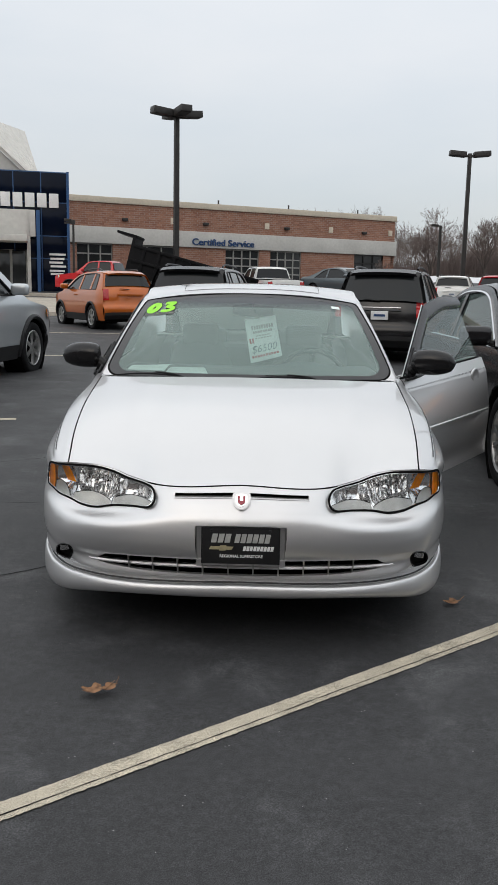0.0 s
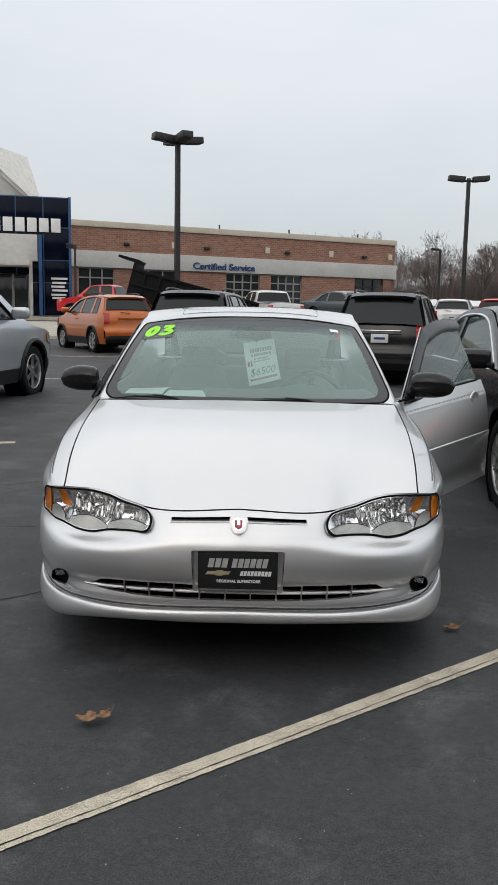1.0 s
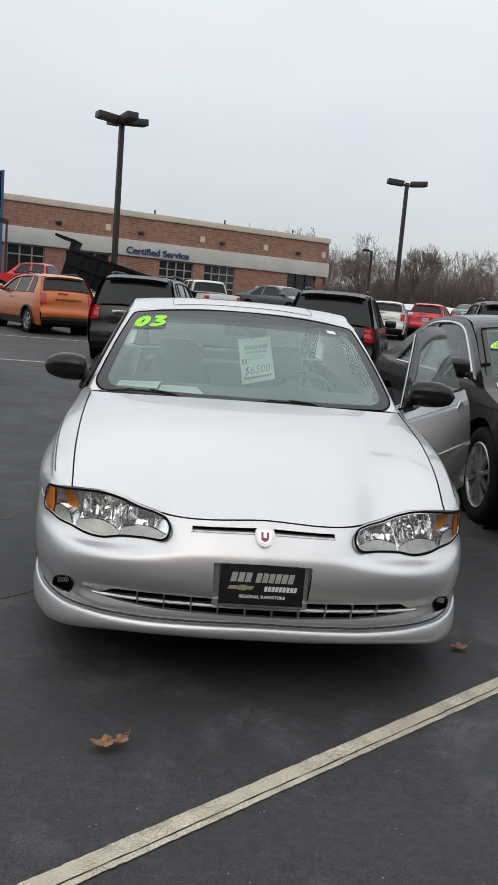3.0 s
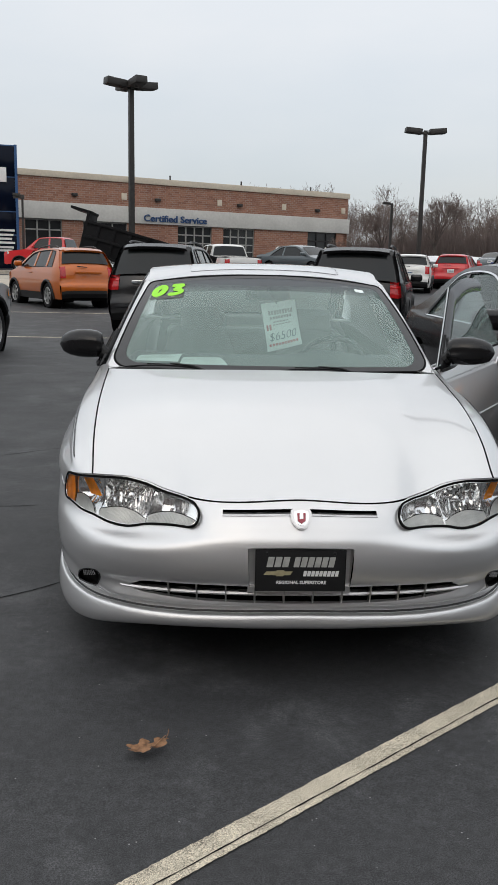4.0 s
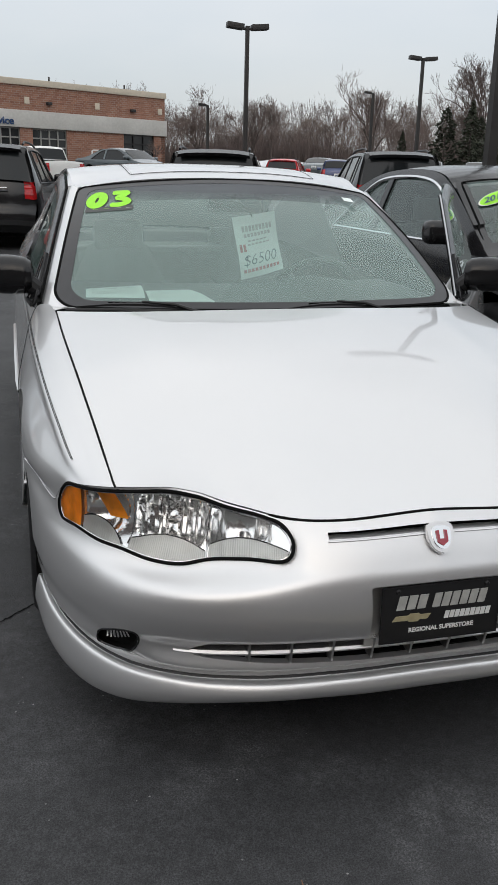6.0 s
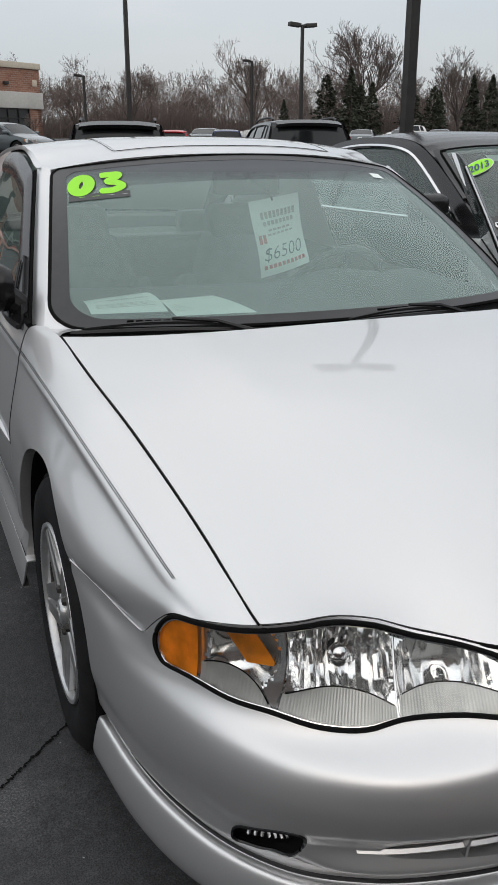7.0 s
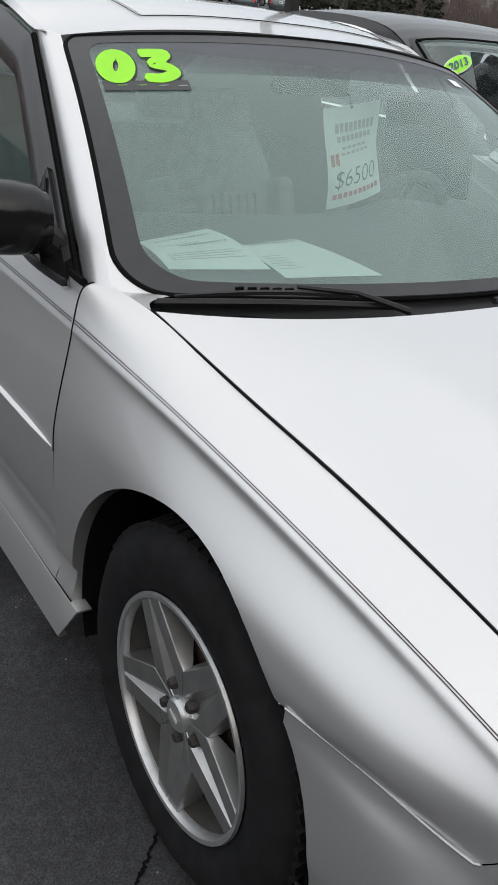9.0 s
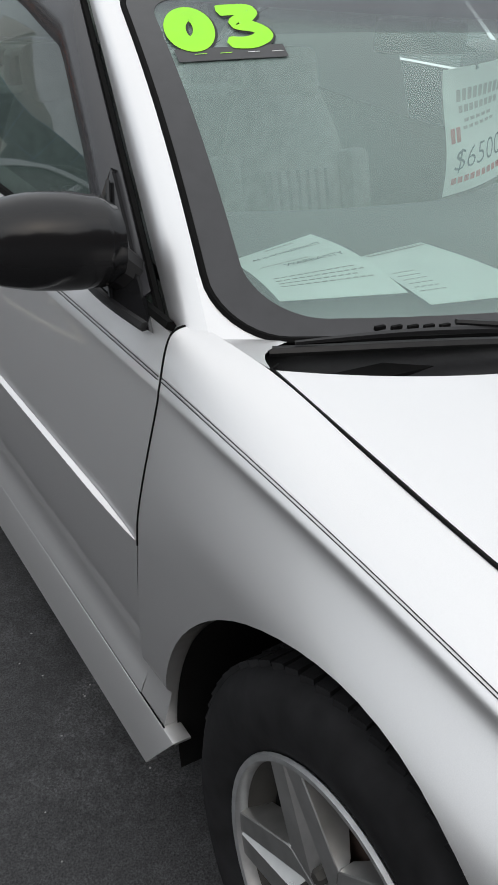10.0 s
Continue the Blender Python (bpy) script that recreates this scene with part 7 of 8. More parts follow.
vehicle("black_suv", "black sport utility vehicle with a chrome tailgate strip, seen from behind", "suv", P_BLACK, stand(2.17, 12.3, -15), rails=True, group="parked row")
vehicle("black_suv", "black sport utility vehicle with roof rails, parked in the row", "suv", P_BLACK, stand(-1.38, 13.3, -7), rails=True, group="parked row")
vehicle("orange_suv", "small orange sport utility vehicle with dark cladding", "small_suv", P_ORANGE, stand(-3.56, 20.9, 32), rails=True, group="parked row", plate=False)
vehicle("silver_suv", "silver grey sport utility vehicle with alloy wheels", "suv", P_GREY, stand(-4.98, 5.95, -8) @ Matrix.Scale(1.1, 4), rails=True, group="parked row")
vehicle("charcoal_suv", "charcoal sport utility vehicle with dark rear glass", "suv", P_CHAR, stand(6.3, 14.1, -14) @ Matrix.Scale(1.07, 4), rails=True, group="parked row")
vehicle("white_suv", "white sport utility vehicle parked far back", "small_suv", P_WHITE, stand(8.1, 33.5, -16), rails=True, group="far parked cars")
vehicle("red_suv", "bright red sport utility vehicle parked far back", "small_suv", P_RED, stand(10.8, 37.0, -24), rails=True, group="far parked cars")
vehicle("blue_car", "dark blue hatchback parked far back", "small_suv", P_BLUE, stand(15.0, 41.0, -20), group="far parked cars")
vehicle("white_pickup", "white pickup truck standing by the service building", "pickup", P_WHITE, stand(1.2, 36, 18), bed=True, category="truck")
vehicle("slate_sedan", "slate grey saloon standing in front of the service building", "sedan", P_SLATE, stand(2.9, 46.5, -140) @ Matrix.Scale(1.12, 4), group="far parked cars")
vehicle("red_pickup", "red pickup truck standing behind the orange car", "pickup", P_RED, stand(-5.9, 44.6, 78), bed=True, category="truck")
vehicle("pale_sedan", "pale blue-white saloon behind the orange car", "sedan", P_WHITE, stand(-3.6, 26.5, 40), group="far parked cars")
far_white = vehicle("white_car", "white car in the far row", "small_suv", P_WHITE, stand(36, 80, 80), group="far row", steps=30)
for k in range(1, 3):
    copy_thing(far_white, stand(24 + 12.6 * k + (k % 3), 74 + 2.2 * k, 75 + 9 * (k % 3)))
far_dark = vehicle("grey_car", "grey car in the far row", "sedan", P_SLATE, stand(17.5, 52, -30), group="far row", steps=30)
for k in range(5):
    copy_thing(far_dark, stand(21.5 + 4.2 * k, 51 + 1.5 * k, -28 - 3 * k))

# the black saloon beside the coupe, nose towards the viewer
saloon = vehicle("black_saloon", "black four-door saloon with chrome window trim and a lime year sticker", "sedan", P_BLACK, pose(2.685, 6.88, 0, 0, 0, 180), chrome=True, steps=160, spokes=10, paired=True, glass=M_SALOON, clear=True)

# ---- service building ----
BASE = 1.75
hall = thing("service_building", "low brick service building with a stone-grey band and cream cap", "building", pose(-14.65, 64.38, BASE, 0, 0, 27.47))
H_TOP, H_CAP, H_BRICK, H_BAND = 8.4 - BASE, 7.93 - BASE, 6.1 - BASE, 4.82 - BASE
part("upper_wall", block(-14, 30.5, 0, 16, H_BRICK, H_CAP), M_BRICK, hall)
part("parapet_cap", block(-14.1, 30.6, -0.12, 16.1, H_CAP, H_TOP, 0.03), M_CREAM, hall)
part("stone_band", block(-14.05, 30.62, -0.18, 16.05, H_BAND, H_BRICK, 0.02), M_BAND, hall)
OPEN = [(0.3, 3.2), (4.9, 8.6), (13.1, 16.3), (17.4, 20.5), (26.1, 29.3)]
edges = [-14] + [e for o in OPEN for e in o] + [30.5]
for a, b in zip(edges[::2], edges[1::2]):
    part("brick_pier", block(a, b, 0, 0.35, -1.0, H_BAND), M_BRICK, hall)
part("back_wall", block(-14, 30.5, 1.2, 1.4, -1.0, H_BAND), M_STORE_GLASS, hall)
part("end_wall", block(30.1, 30.5, 0, 16, -1.0, H_BAND), M_BRICK, hall)
for k, (a, b) in enumerate(OPEN):
    win = part("shop_window", block(a, b, 0.2, 0.24, -1.0, H_BAND), M_STORE_GLASS, hall, "dark shop window with pale bars")
    n = 4 if k in (2, 3) else 3
    for i in range(n + 1):
        x = a + (b - a) * i / n
        part("window_bar", block(x - 0.05, x + 0.05, 0.1, 0.22, -1.0, H_BAND), M_FRAME if k < 4 else M_GLOSS_BLACK, win)
    for z in ((H_BAND - 0.06, H_BAND - 0.75, H_BAND - 1.4, H_BAND - 2.0) if k in (2, 3) else (H_BAND - 0.06, H_BAND - 0.8)):
        part("window_rail", block(a, b, 0.11, 0.21, z - 0.05, z + 0.05), M_FRAME if k < 4 else M_GLOSS_BLACK, win)
for x in (8.34, 17.0, 23.47, 29.95):
    part("wall_tile", block(x - 0.22, x + 0.22, -0.06, 0.02, 6.6 - BASE, 7.1 - BASE, 0.02), M_CREAM, hall)
for x in (4.2, 11.2, 18.9, 27.0):
    lamp = part("wall_lamp", block(x - 0.22, x + 0.22, -0.3, 0.0, 6.62 - BASE, 6.85 - BASE, 0.05), M_POLE, hall)
for x in (13.3, 20.2, 27.6):
    part("roof_vent", tube([(x, 2, H_TOP), (x, 2, H_TOP + 0.55)], 0.07, 6), M_POLE, hall)
sign, w = lettering("Certified Service", 0.52, 0.05, 0.012)
part("sign_letters", laid(sign, lambda x, y, z: (9.95 + x * 5.73 / w, -0.24 - z, 5.02 - BASE + y)), M_SIGN_BLUE, hall, "dark blue raised sign letters")
for k in range(3):
    part("yard_pipe", tube([(22.4 + k * 0.9, -1.6, -1), (22.4 + k * 0.9, -1.6, 1.3 - 0.1 * k), (23.3 + k * 0.6, -1.6, 1.3 - 0.1 * k)], 0.07, 6), M_WHITE, hall)
for x in (24.8, 26.6):
    bol = thing("bollard", "pale upright bollard by the service door", "bollard", pose(-14.65, 64.38, BASE, 0, 0, 27.47), group="bollards")
    part("bollard_post", lathe([(0, 1.3), (0.08, 1.28), (0.1, 1.2), (0.1, -1)], 12, "z", m=Matrix.Translation((x, -2.2, 0.4))), M_BAND, bol)

# ---- glazed entrance of the showroom ----
ent = thing("showroom_entrance", "dark blue glass showroom entrance under a white gabled roof", "building", pose(-11.35, 48.2, 1.1, 0, 0, 14.5))
EZ = 7.9 - 1.1
part("core_wall", block(-14, 0, 0.2, 9, -0.6, EZ - 0.05), M_BLUE_GLASS, ent)
cols = sorted({round(c, 2) for c in [0 - 1.55 * k for k in range(10)]})
for a, b in zip(cols, cols[1:]):
    for z0, z1 in ((-0.6, 1.9), (1.9, 3.2), (3.2, 5.1), (5.1, EZ)):
        part("glass_panel", block(a + 0.03, b - 0.03, 0.0, 0.1, z0 + 0.03, z1 - 0.03, 0.01), M_BLUE_GLASS, ent)
for c in cols:
    part("mullion", block(c - 0.03, c + 0.03, 0.02, 0.14, -0.6, EZ), M_BLUE_FRAME, ent)
for z in (1.9, 3.2, 5.1, EZ):
    part("transom", block(cols[0], 0, 0.02, 0.14, z - 0.03, z + 0.03), M_BLUE_FRAME, ent)
part("edge_post", block(-0.1, 0.05, -0.05, 0.25, -0.6, EZ + 0.06), M_BLUE_FRAME, ent)
# the maker's name as plain pale blocks
for k in range(6):
    x = -4.5 + 0.68 * k
    part("sign_block", block(x, x + 0.54, -0.12, -0.02, EZ - 2.0, EZ - 1.2, 0.02), M_WHITE, ent)
part("canopy", block(-8, -2.35, -2.4, 0.0, 2.75, 3.1, 0.03), M_BAND, ent)
part("canopy_band", block(-8, -1.9, -0.7, 0.0, 3.1, 4.6, 0.03), M_BAND, ent)
for x in (-2.3, -1.75):
    part("entrance_post", block(x - 0.1, x + 0.1, -0.7, -0.4, -0.6, 4.6), M_BLUE_FRAME if x > -2 else M_BAND, ent)
for x0, x1 in ((-4.3, -3.35), (-3.3, -2.45)):
    dr = part("glass_door", block(x0, x1, -0.1, -0.04, -0.6, 2.3, 0.01), M_STORE_GLASS, ent)
    part("door_frame", tube([(x0, -0.12, -0.6), (x0, -0.12, 2.35), (x1, -0.12, 2.35), (x1, -0.12, -0.6)], 0.05, 4), M_FRAME, dr)
for k, z in enumerate((2.15, 1.9, 1.68, 1.46, 1.2, 1.02)):
    part("notice_bar", block(-1.15 + 0.06 * (k % 2), -0.2 - 0.08 * (k % 3), -0.03, 0.0, z - 0.06, z + 0.06), M_WHITE, ent)
gable = bmesh.new()
prism([(-9.5, 0), (-2.4, 0), (-6.0, 3.2)], 0.6, gable, Matrix.Translation((0, 2.0, EZ)) @ Euler((radians(90), 0, 0)).to_matrix().to_4x4())
part("gable_wall", gable, M_BAND, ent)
def roof_line(q, d):
    """The pale roof beside the entrance: q from eave to ridge, d towards the rear."""
    far = d * (1.5 + 10 * q)
    return (-2.1 - 3.9 * q + 0.3 * far, 1.2 + far, EZ - 0.05 + 3.55 * q + 0.07 * far)


part("roof_slope", sheet([[roof_line(q, d) for d in np.linspace(0, 1, 6)] for q in np.linspace(0, 1, 8)]), M_ROOF, ent, thick=0.18)
for k in range(9):
    part("roof_seam", tube([roof_line(q, k / 8) for q in np.linspace(0, 1, 4)], 0.035, 4), M_ROOF, ent)

# ---- white pipe guard by the service building ----
guard = thing("pipe_guard", "white painted steel pipe guard before the service building", "guard rail", pose(5.1, 68.5, rise(68.5)))
for x in (0.0, 1.35):
    part("post", tube([(x, 0, -0.1), (x, 0, 1.1)], 0.07, 10), M_WHITE, guard)
part("top_rail", tube([(0, 0, 1.05), (0.08, 0, 1.13), (1.27, 0, 1.13), (1.35, 0, 1.05)], 0.06, 10), M_WHITE, guard)

# ---- dump body of a tipper lorry, raised ----
tip = thing("dump_truck_body", "raised black steel dump body of a lorry", "truck", pose(-5.3, 30.5, rise(30.5) - 0.5, 0, 0, 0))
tip_m = Matrix.Translation((0.2, 0, 2.3)) @ Euler((0, radians(14.5), 0)).to_matrix().to_4x4()
part("dump_side", block(0, 5.0, -0.05, 0.05, -0.3, 0.85, 0.02, m=tip_m), M_STEEL_BLACK, tip)
part("dump_side", block(0, 5.0, 2.0, 2.1, -0.3, 0.85, 0.02, m=tip_m), M_STEEL_BLACK, tip)
part("dump_floor", block(0, 5.0, -0.05, 2.1, -0.4, -0.3, 0.02, m=tip_m), M_STEEL_BLACK, tip)
part("dump_head", block(-0.1, 0.02, -0.05, 2.1, -0.3, 1.15, 0.02, m=tip_m), M_STEEL_BLACK, tip)
part("cab_shield", block(-0.75, 0.05, -0.05, 2.1, 1.1, 1.2, 0.03, m=tip_m), M_STEEL_BLACK, tip)
for k in range(8):
    part("dump_rib", block(0.4 + 0.6 * k, 0.5 + 0.6 * k, -0.12, -0.05, -0.3, 0.85, 0.01, m=tip_m), M_STEEL_BLACK, tip)
for z in (0.8, 0.25):
    part("dump_rail", block(0, 5.0, -0.13, -0.05, z - 0.05, z + 0.05, 0.01, m=tip_m), M_STEEL_BLACK, tip)
part("chassis", block(0.2, 4.6, 0.4, 1.7, 0.6, 0.95, 0.03), M_STEEL_BLACK, tip)
part("lift_strut", tube([(1.2, 1.0, 0.9), (0.8, 1.0, 2.2)], 0.12, 8), M_STEEL_BLACK, tip)
for x in (0.9, 3.9):
    for y in (0.2, 1.9):
        part("wheel", lathe(tyre_profile(0.45, 0.28, 0.3), 24, m=Matrix.Translation((x, y, 0.45)) @ Euler((0, 0, radians(90))).to_matrix().to_4x4()), M_RUBBER, tip)


# ---- lamp posts ----
def lamp_post(x, y, top, heads, wide=0.085, turn=0.0, size=1.0):
    z = rise(y)
    post = thing("lamp_post", "tall dark bronze car park lamp post with box heads", "lamp post", pose(x, y, z, 0, 0, turn), "lamp posts")
    h = top - z
    pole = part("pole", sheet([[(sx * wide * k, sy * wide * k, zz) for sx, sy in ((-1, -1), (1, -1), (1, 1), (-1, 1))] for zz, k in ((-0.3, 1.0), (h * 0.5, 0.93), (h - 0.1, 0.85))], loop=True), M_POLE, post)
    part("footing", lathe([(0, 0.5), (0.26, 0.5), (0.3, 0.46), (0.3, -0.4)], 20, "z"), M_CONCRETE, post)
    part("base_plate", block(-0.17, 0.17, -0.17, 0.17, 0.5, 0.54, 0.01), M_POLE, post)
    for k in range(heads):
        s = (-1, 1)[k % 2]
        spin = Euler((0, 0, radians(90 * (k // 2)))).to_matrix().to_4x4()
        arm = part("arm", block(min(0, s * 0.5), max(0, s * 0.5), -0.05, 0.05, h - 0.22, h - 0.1, 0.01, m=spin), M_POLE, post)
        hd = part("lamp_head", block(min(s * 0.2, s * 1.1) * size, max(s * 0.2, s * 1.1) * size, -0.25 * size, 0.25 * size, h - 0.24 * size, h + 0.03, 0.03 * size, m=spin @ Matrix.Translation((0, 0, h)) @ Euler((0, radians(-s * 5), 0)).to_matrix().to_4x4() @ Matrix.Translation((0, 0, -h))), M_POLE, post)
        part("lamp_glass", block(min(s * 0.3, s * 1.0) * size, max(s * 0.3, s * 1.0) * size, -0.2 * size, 0.2 * size, h - 0.25 * size, h - 0.235 * size, m=spin @ Matrix.Translation((0, 0, h)) @ Euler((0, radians(-s * 5), 0)).to_matrix().to_4x4() @ Matrix.Translation((0, 0, -h))), M_POLE, hd)
    part("cap", block(-0.1, 0.1, -0.1, 0.1, h - 0.25, h - 0.02, 0.02), M_POLE, post)


lamp_post(-3.4, 31.9, 8.2, 4, 0.1, 28, 0.93)
lamp_post(-10.6, 46.0, 5.1, 1, 0.06, 0, 0.45)
lamp_post(11.25, 45.3, 8.95, 2, 0.11)
lamp_post(29.4, 62.4, 10.4, 2, 0.12)
lamp_post(6.25, 10.9, 8.6, 2, 0.077)
lamp_post(21.6, 103.0, 9.6, 1, 0.16)
lamp_post(42.4, 103.2, 11.9, 1, 0.16)
lamp_post(62.5, 79.6, 12.2, 2, 0.14)

# ---- kerbed island in front of the showroom ----
kerb = part("kerb", block(-40, -5.8, 0, 11.2, -0.4, 0.14, 0.03, m=pose(0, 27.4, rise(27.4), 1.85, 0, -2)), M_CONCRETE)
tagged(kerb, "raised pale concrete kerb strip of the forecourt", "kerb", kind="structure")
walk_slab = part("pavement", block(-40, -7.0, 0, 8, -0.4, 0.1, 0.02, m=pose(0, 42.5, rise(44), 0, 0, 0)), M_CONCRETE)
tagged(walk_slab, "pale concrete pavement before the showroom", "pavement", kind="structure")


# ---- trees ----
def bare_tree(seed, height, spread=0.5, depth=6):
    """Trunk and crown of a leafless tree, as two bmeshes."""
    rng = random.Random(seed)
    trunk, crown = bmesh.new(), bmesh.new()

    def grow(p, d, length, rad, level):
        pts, rads = [p], [rad]
        q, e = p.copy(), d.copy()
        for k in range(3):
            e = (e + Vector((rng.uniform(-1, 1), rng.uniform(-1, 1), rng.uniform(-0.3, 0.7))) * 0.09).normalized()
            q = q + e * length / 3
            pts.append(q.copy())
            rads.append(rad * (1 - 0.22 * (k + 1)))
        tube(pts, rads, 6 if level < 2 else 3, trunk if level < 2 else crown)
        if level >= depth:
            return
        for k in range(rng.choice((2, 3, 3, 3) if level < 5 else (2, 3)) if level else 8):
            t = rng.uniform(0.45, 1.0) if level else rng.uniform(0.4, 1.0)
            i = min(int(t * 3), 2)
            o = pts[i].lerp(pts[i + 1], t * 3 - i)
            turn = rng.uniform(0, 2 * math.pi)
            tilt = rng.uniform(0.3, 0.3 + spread)
            side = e.orthogonal().normalized()
            nd = (e * math.cos(tilt) + (Matrix.Rotation(turn, 3, e) @ side) * math.sin(tilt) + Vector((0, 0, 0.24))).normalized()
            grow(o, nd, length * rng.uniform(0.6, 0.82), max(rad * rng.uniform(0.5, 0.66), height * 0.0009), level + 1)

    grow(Vector((0, 0, -0.02 * height)), Vector((0, 0, 1)), height * 0.26, height * 0.017, 0)
    return trunk, crown


bare = []
for k in range(3):
    t, c = bare_tree(11 + k, 1.0, 0.42, 7)
    grown = max(v.co.z for v in c.verts)
    for v in [*t.verts, *c.verts]:
        v.co = v.co / grown
    tree = thing("bare_tree", "large leafless tree with a spreading twiggy crown", "tree", pose(0, 0, -50), "bare trees")
    part("trunk", t, M_BARK, tree)
    part("crown", c, M_TWIG, tree)
    bare.append(tree)
SPOTS = [(43.9, 106, 12.6, 0), (59.3, 106, 15.5, 1), (61.5, 112, 11, 2), (88, 118, 13, 0), (30, 114, 9.5, 1), (78, 110, 13.5, 2), (104, 112, 15, 1), (24, 120, 8.5, 2), (71, 112, 11.5, 0)]
used = set()
for x, y, k, i in SPOTS:
    m = pose(x, y, rise(y), 0, 0, 40 * x) @ Matrix.Scale(k, 4)
    if i not in used:
        bare[i].matrix_basis = m
        used.add(i)
    else:
        o = copy_thing(bare[i], pose(x, y, rise(y), 0, 0, 40 * x))
        o.scale = (k, k, k)


def fir_tree(seed, height, girth, full):
    """Trunk, and a crown of many small tufts set along drooping boughs; full rounds the outline."""
    gen = np.random.RandomState(seed)
    crown = bmesh.new()
    n = int(240 * height)
    for k in range(n):
        t = gen.uniform(0, 1) ** 1.25
        lobe = 1 + 0.16 * math.sin(7 * t * 6.3 + seed) + 0.12 * math.sin(3.1 * t * 6.3)
        reach = height * girth * ((1 - t) ** (0.85 if not full else 0.55)) * (min(1.0, 0.55 + 2.6 * t)) * lobe
        a = gen.uniform(0, 2 * math.pi)
        r = reach * (0.35 + 0.65 * gen.uniform(0, 1) ** 0.5) * (1 + 0.12 * math.sin(5 * a + 9 * t))
        c = Vector((r * math.cos(a), r * math.sin(a), 0.25 + (height - 0.25) * t - 0.16 * r))
        d = Vector((math.cos(a + gen.normal(0, 0.5)), math.sin(a + gen.normal(0, 0.5)), gen.normal(-0.25 if not full else 0.15, 0.3))).normalized()
        side = Vector((-math.sin(a), math.cos(a), gen.normal(0, 0.6))).normalized()
        long, broad = gen.uniform(0.22, 0.42) * (1.15 - 0.5 * t), gen.uniform(0.1, 0.2)
        tip = c + d * long
        crown.faces.new([crown.verts.new(q) for q in (c - d * long * 0.4, c + side * broad, tip, c - side * broad)])
    for k in range(14):
        q = crown.verts.new((gen.normal(0, 0.03), gen.normal(0, 0.03), height * (1.02 - 0.012 * k)))
        w = 0.02 + 0.012 * k
        crown.faces.new([q, crown.verts.new((w, w * gen.uniform(-1, 1), q.co.z - 0.25)), crown.verts.new((-w, w * gen.uniform(-1, 1), q.co.z - 0.25))])
    trunk = tube([(0, 0, -0.3), (0, 0, height * 0.5), (0, 0, height * 0.98)], [height * 0.018, height * 0.011, 0.02], 7)
    return trunk, crown


firs = []
for k, (h, girth, full) in enumerate(((7.6, 0.2, False), (7.2, 0.27, True), (7.4, 0.24, False))):
    t, c = fir_tree(5 + k, h, girth, full)
    tree = thing("fir_tree", "bushy dark green pine at the edge of the car park" if full else "dark green fir tree at the edge of the car park", "tree", pose(0, 0, -50), "fir trees")
    part("trunk", t, M_BARK, tree)
    part("crown", c, M_NEEDLE, tree, sharp=10)
    firs.append(tree)
FIRS = [(46.9, 92, 0.97, 1), (50.1, 92, 1.06, 2), (52.4, 94, 0.86, 1), (54.6, 95, 0.9, 2), (58.2, 92, 0.9, 1), (61.4, 92, 0.86, 1), (63.6, 94, 0.8, 2), (67.0, 92, 1.0, 0), (69.8, 92, 1.05, 2), (74, 92, 1.1, 0), (79, 93, 1.25, 0), (84, 94, 1.1, 2), (90, 95, 1.1, 0), (43.0, 95, 0.6, 2)]
used = set()
for x, y, k, i in FIRS:
    if i not in used:
        firs[i].matrix_basis = pose(x, y, rise(y), 0, 0, 50 * x) @ Matrix.Scale(k, 4)
        used.add(i)
    else:
        o = copy_thing(firs[i], pose(x, y, rise(y), 0, 0, 50 * x))
        o.scale = (k, k, k)


def wood_sticks(seed):
    """One slender forest tree of height 1 as straight sticks: ends and radii."""
    rng = random.Random(seed)
    rows = []

    def grow(p, d, length, rad, level):
        q = p + d * length
        rows.append((*p, *q, rad, rad * 0.6))
        if level > 4:
            return
        for k in range(9 if level == 0 else 4 if level < 3 else 3):
            t = rng.uniform(0.3, 1.0) if level == 0 else rng.uniform(0.35, 1.0)
            tilt, turn = rng.uniform(0.25, 0.95), rng.uniform(0, 2 * math.pi)
            side = Matrix.Rotation(turn, 3, d) @ d.orthogonal().normalized()
            nd = (d * math.cos(tilt) + side * math.sin(tilt) + Vector((0, 0, 0.16))).normalized()
            grow(p + d * length * t, nd, length * rng.uniform(0.42, 0.66), max(rad * 0.55, 0.0015), level + 1)

    grow(Vector((0, 0, -0.03)), Vector((0, 0, 1)), 0.52, 0.0075, 0)
    a = np.array(rows)
    if len(a) > 800:
        keep = np.concatenate([np.arange(40), np.sort(np.random.RandomState(seed).choice(np.arange(40, len(a)), 760, replace=False))])
        a = a[keep]
    a[:, :6] /= a[:, 5].max()
    return a


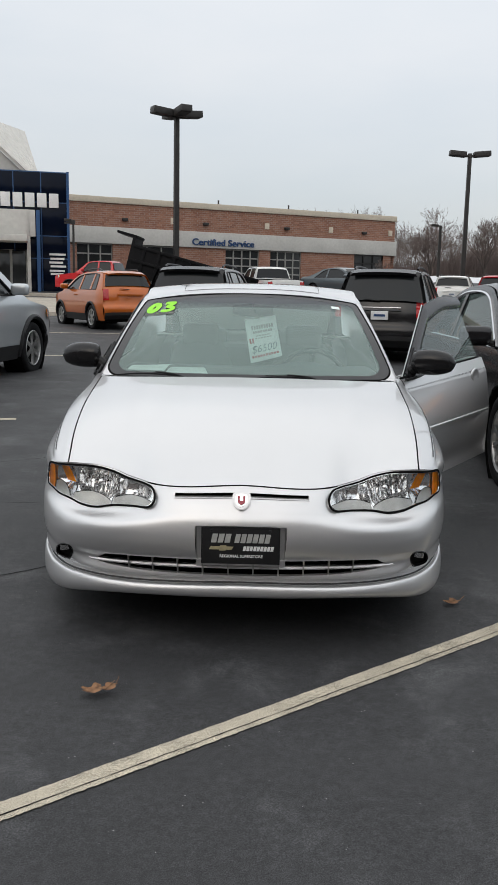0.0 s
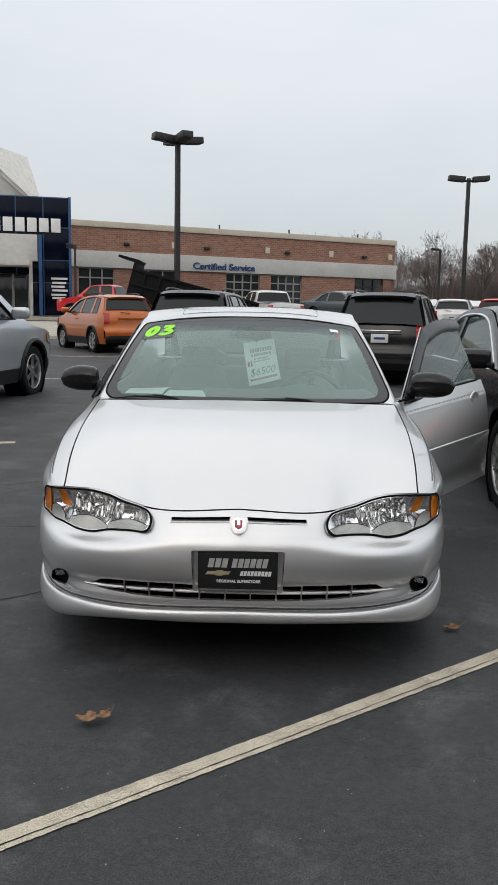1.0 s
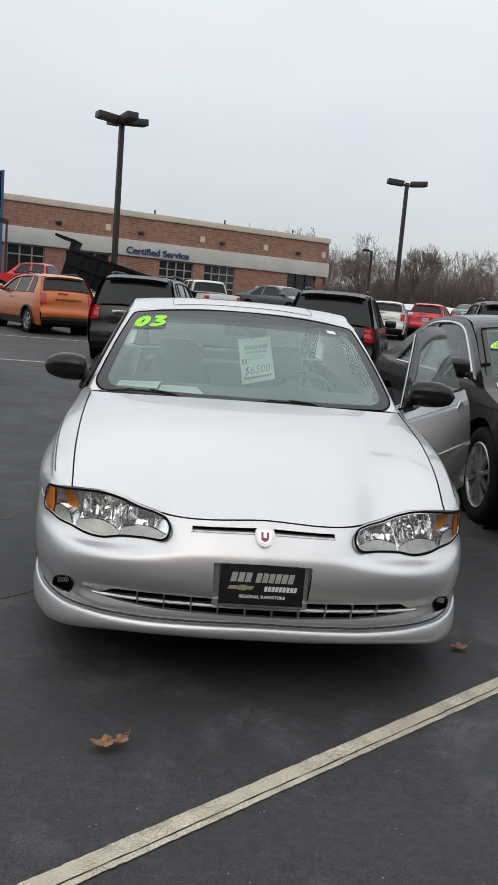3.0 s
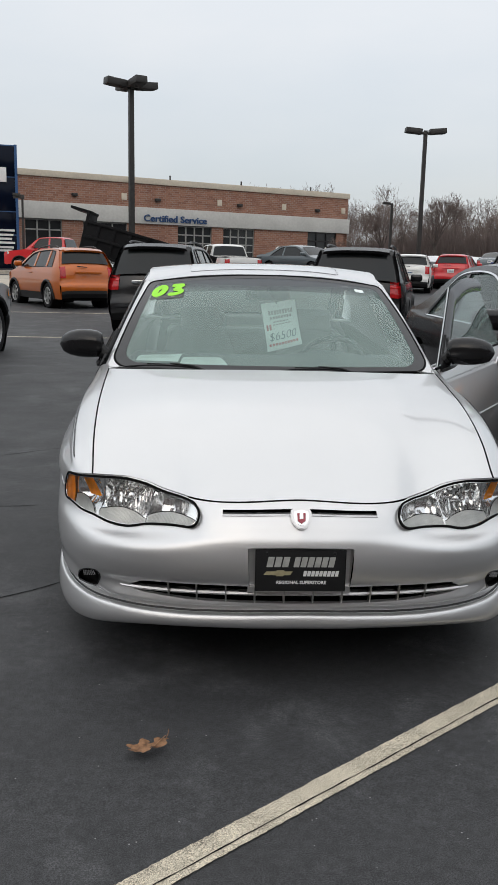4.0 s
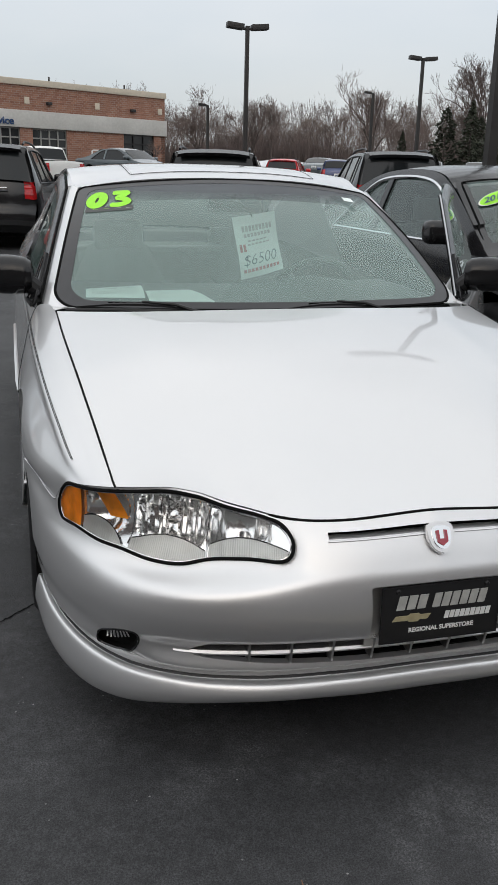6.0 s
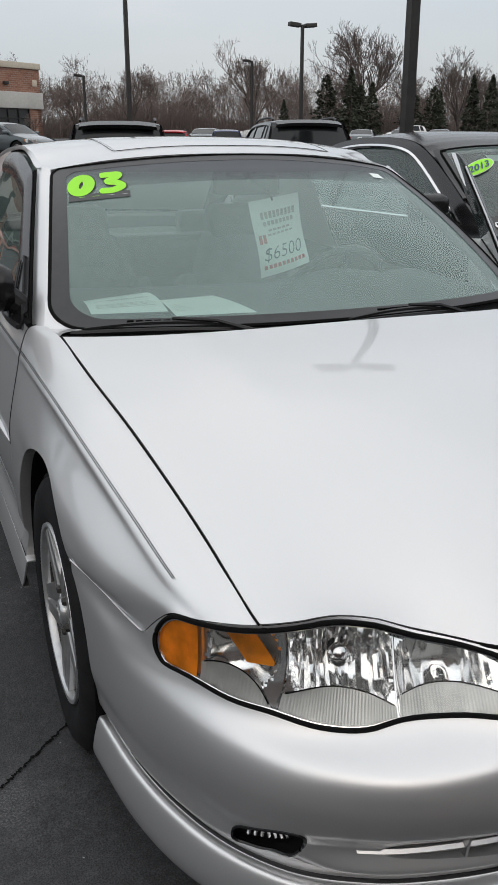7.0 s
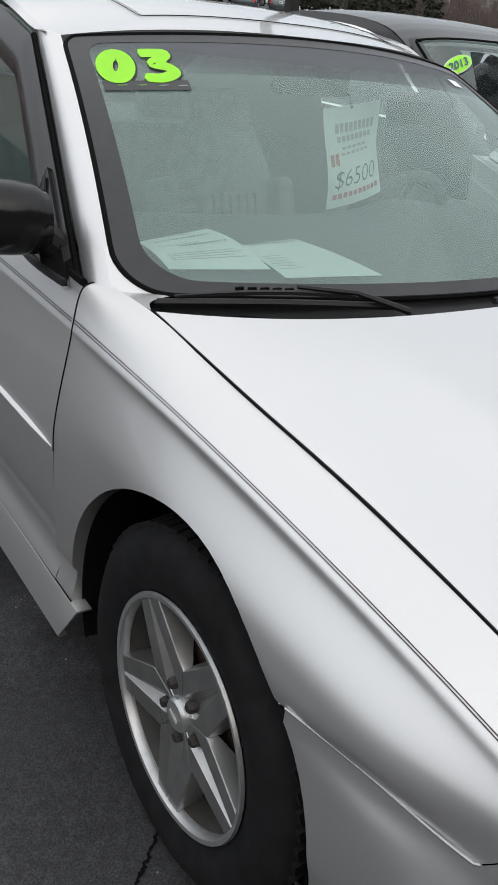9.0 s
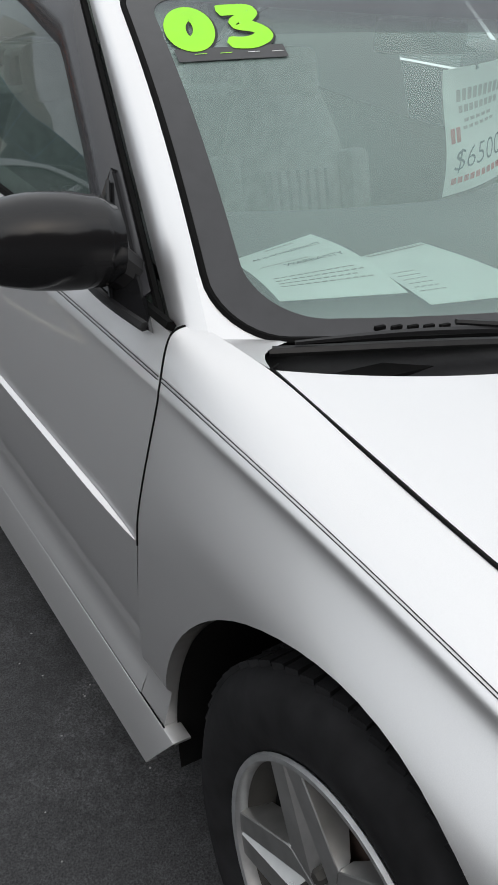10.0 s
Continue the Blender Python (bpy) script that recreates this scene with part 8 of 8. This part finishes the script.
def woods():
    """The far winter wood: slender leafless trees in one mesh."""
    rng = random.Random(21)
    kinds = [wood_sticks(60 + k) for k in range(5)]
    parts = []
    for k in range(430):
        y = rng.uniform(112, 158)
        x = 4 + 171 * (k + rng.uniform(-0.9, 0.9)) / 430
        h = rng.uniform(6.6, 12.6) * (1.0 if x > 24 else 0.8) * (0.95 + 0.14 * math.sin(x * 0.13))
        turn = rng.uniform(0, 6.28)
        a = kinds[k % 5]
        c, n = math.cos(turn) * h * 0.8, math.sin(turn) * h * 0.8
        ends = []
        for o in (0, 3):
            ends.append(np.column_stack([a[:, o] * c - a[:, o + 1] * n + x, a[:, o] * n + a[:, o + 1] * c + y, a[:, o + 2] * h + rise(y)]))
        p, q = ends
        d = (q - p) / (np.linalg.norm(q - p, axis=1)[:, None] + 1e-9)
        u = np.cross(d, np.array([0.31, 0.9, 0.3]))
        u /= np.linalg.norm(u, axis=1)[:, None]
        w = np.cross(d, u)
        ring = [e + (u * math.cos(t) + w * math.sin(t)) * (a[:, col] * h)[:, None] for e, col in ((p, 6), (q, 7)) for t in (0.0, 2.1, 4.2)]
        parts.append(np.stack(ring, 1))
    # brush between the stems
    gen = np.random.RandomState(8)
    m = 42000
    y = gen.uniform(122, 158, m)
    p = np.column_stack([gen.uniform(2, 178, m), y, np.interp(y, [110, 140, 900], [2.8, 2.9, 2.9])])
    tall = gen.uniform(1.5, 6.6, m) * (0.8 + 0.25 * np.sin(p[:, 0] * 0.17 + 1))
    q = p + np.column_stack([gen.normal(0, 0.16, m) * tall, gen.normal(0, 0.16, m) * tall, tall])
    ring = [e + np.array([math.cos(t), math.sin(t), 0]) * r for e, r in ((p, 0.05), (q, 0.018)) for t in (0.0, 2.1, 4.2)]
    parts.append(np.stack(ring, 1))
    verts = np.concatenate(parts).reshape(-1, 3)
    n = len(verts) // 6
    quads = (np.arange(n)[:, None, None] * 6 + np.array([[0, 1, 4, 3], [1, 2, 5, 4], [2, 0, 3, 5]])[None]).reshape(-1)
    me = bpy.data.meshes.new("woods")
    me.vertices.add(len(verts))
    me.vertices.foreach_set("co", verts.astype(np.float32).ravel())
    me.loops.add(len(quads))
    me.loops.foreach_set("vertex_index", quads.astype(np.int32))
    me.polygons.add(n * 3)
    me.polygons.foreach_set("loop_start", np.arange(0, n * 12, 4, dtype=np.int32))
    me.update(calc_edges=True)
    me.materials.append(M_TWIG)
    return tagged(new("woods", me), "leafless brown winter wood along the horizon", "woods", kind="stuff")


woods()

# brushwood that closes the view between the stems

def thicket(name, y0, top, seed, mat, label, x0=-60, base=2.2):
    """A long bank of brushwood with a ragged top."""
    rng = random.Random(seed)
    xs = [x0 + 0.5 * k for k in range(620)]
    tops = [top * (1 + 0.1 * math.sin(x * 0.31 + seed) + 0.07 * math.sin(x * 0.83 + 1)) + rng.uniform(-0.13, 0.13) * top for x in xs]
    rows = [[(x + rng.uniform(-0.2, 0.2), y0 + 3 * math.sin(x * 0.21) + rng.uniform(-0.5, 0.5), base + t * h) for x, h in zip(xs, tops)] for t in (0, 0.3, 0.55, 0.75, 0.9, 1)]
    rows += [[(x, y + 2.5, z) for x, y, z in rows[-1]], [(x, y0 + 6, base) for x in xs]]
    tagged(part(name, sheet(rows), mat, sharp=20), label, "thicket", kind="stuff")


thicket("far_thicket", 160, 4.2, 3, M_BRUSH, "dense grey-brown wood behind the nearer trees")
thicket("near_thicket", 146, 2.4, 7, shader("red_brushwood", (0.12, 0.08, 0.068), 0.95, grain=0.5, scale=1.8, bump=0.5, stain=0.3, stain_scale=0.4), "reddish brown brushwood at the foot of the wood")

# Added out of view: a tall dark bank for the bodywork to mirror.
thicket("rear_reflection_bank", -34, 15.0, 5, M_BRUSH, "unseen grey-brown bank added behind the camera to darken reflections", -155, -0.2)

# low bank of old snow at the edge of the wood
ridge = random.Random(4)
tall = [0.85 + 0.12 * math.sin(k * 0.7) + ridge.uniform(-0.08, 0.08) for k in range(150)]
snow = sheet([[(20 + k * 0.9, 103 + d + 0.4 * math.sin(k * 0.9), rise(103) - 0.1 + tall[k] * q) for k in range(150)] for d, q in ((-1.6, 0), (-0.9, 0.6), (-0.2, 1.0), (0.6, 0.8), (1.6, 0))])
tagged(part("snow_bank", snow, M_SNOW), "low bank of old snow along the wood", "snow", kind="structure")

# small leafless shrub by the service door
t, c = bare_tree(31, 3.4, 0.7, 5)
shrub = thing("small_bare_tree", "small leafless ornamental tree by the service building", "tree", pose(10.3, 70, rise(70)))
part("trunk", t, M_BARK, shrub)
part("crown", c, M_TWIG, shrub)


# ---- dead leaves on the asphalt ----
def dead_leaf(name, x, y, size, turn, seed):
    rng = random.Random(seed)
    outline = []
    for k in range(36):
        a = 2 * math.pi * k / 36
        lobes = 0.45 + 0.55 * abs(math.cos(2.5 * a)) ** 0.7
        outline.append((size * lobes * math.cos(a) * 0.62 + rng.uniform(-1, 1) * size * 0.04, size * lobes * math.sin(a) * 0.42 + rng.uniform(-1, 1) * size * 0.04))
    leaf = thing(name, "curled brown oak leaf lying on the asphalt", "leaf", pose(x, y, 0.002, 0, 0, turn), "fallen leaves")
    curl = lambda u, v: np.array([u, v, 0.005 + 0.2 * u * u / size + 0.35 * abs(v) ** 1.5 / size**0.5 + 0.004 * math.sin(90 * u + 45 * v)])
    part("blade", filled(outline, curl, 5), M_LEAF, leaf, sharp=60)
    part("stalk", tube([curl(size * 0.5, 0), (size * 0.75, 0.008, 0.02), (size * 0.95, 0.02, 0.024)], 0.0012, 5), M_LEAF, leaf)


dead_leaf("dead_leaf", -0.495, -0.352, 0.078, 12, 3)
dead_leaf("dead_leaf", -0.446, -0.33, 0.055, 40, 9)
dead_leaf("dead_leaf", 0.935, 0.575, 0.07, 10, 5)
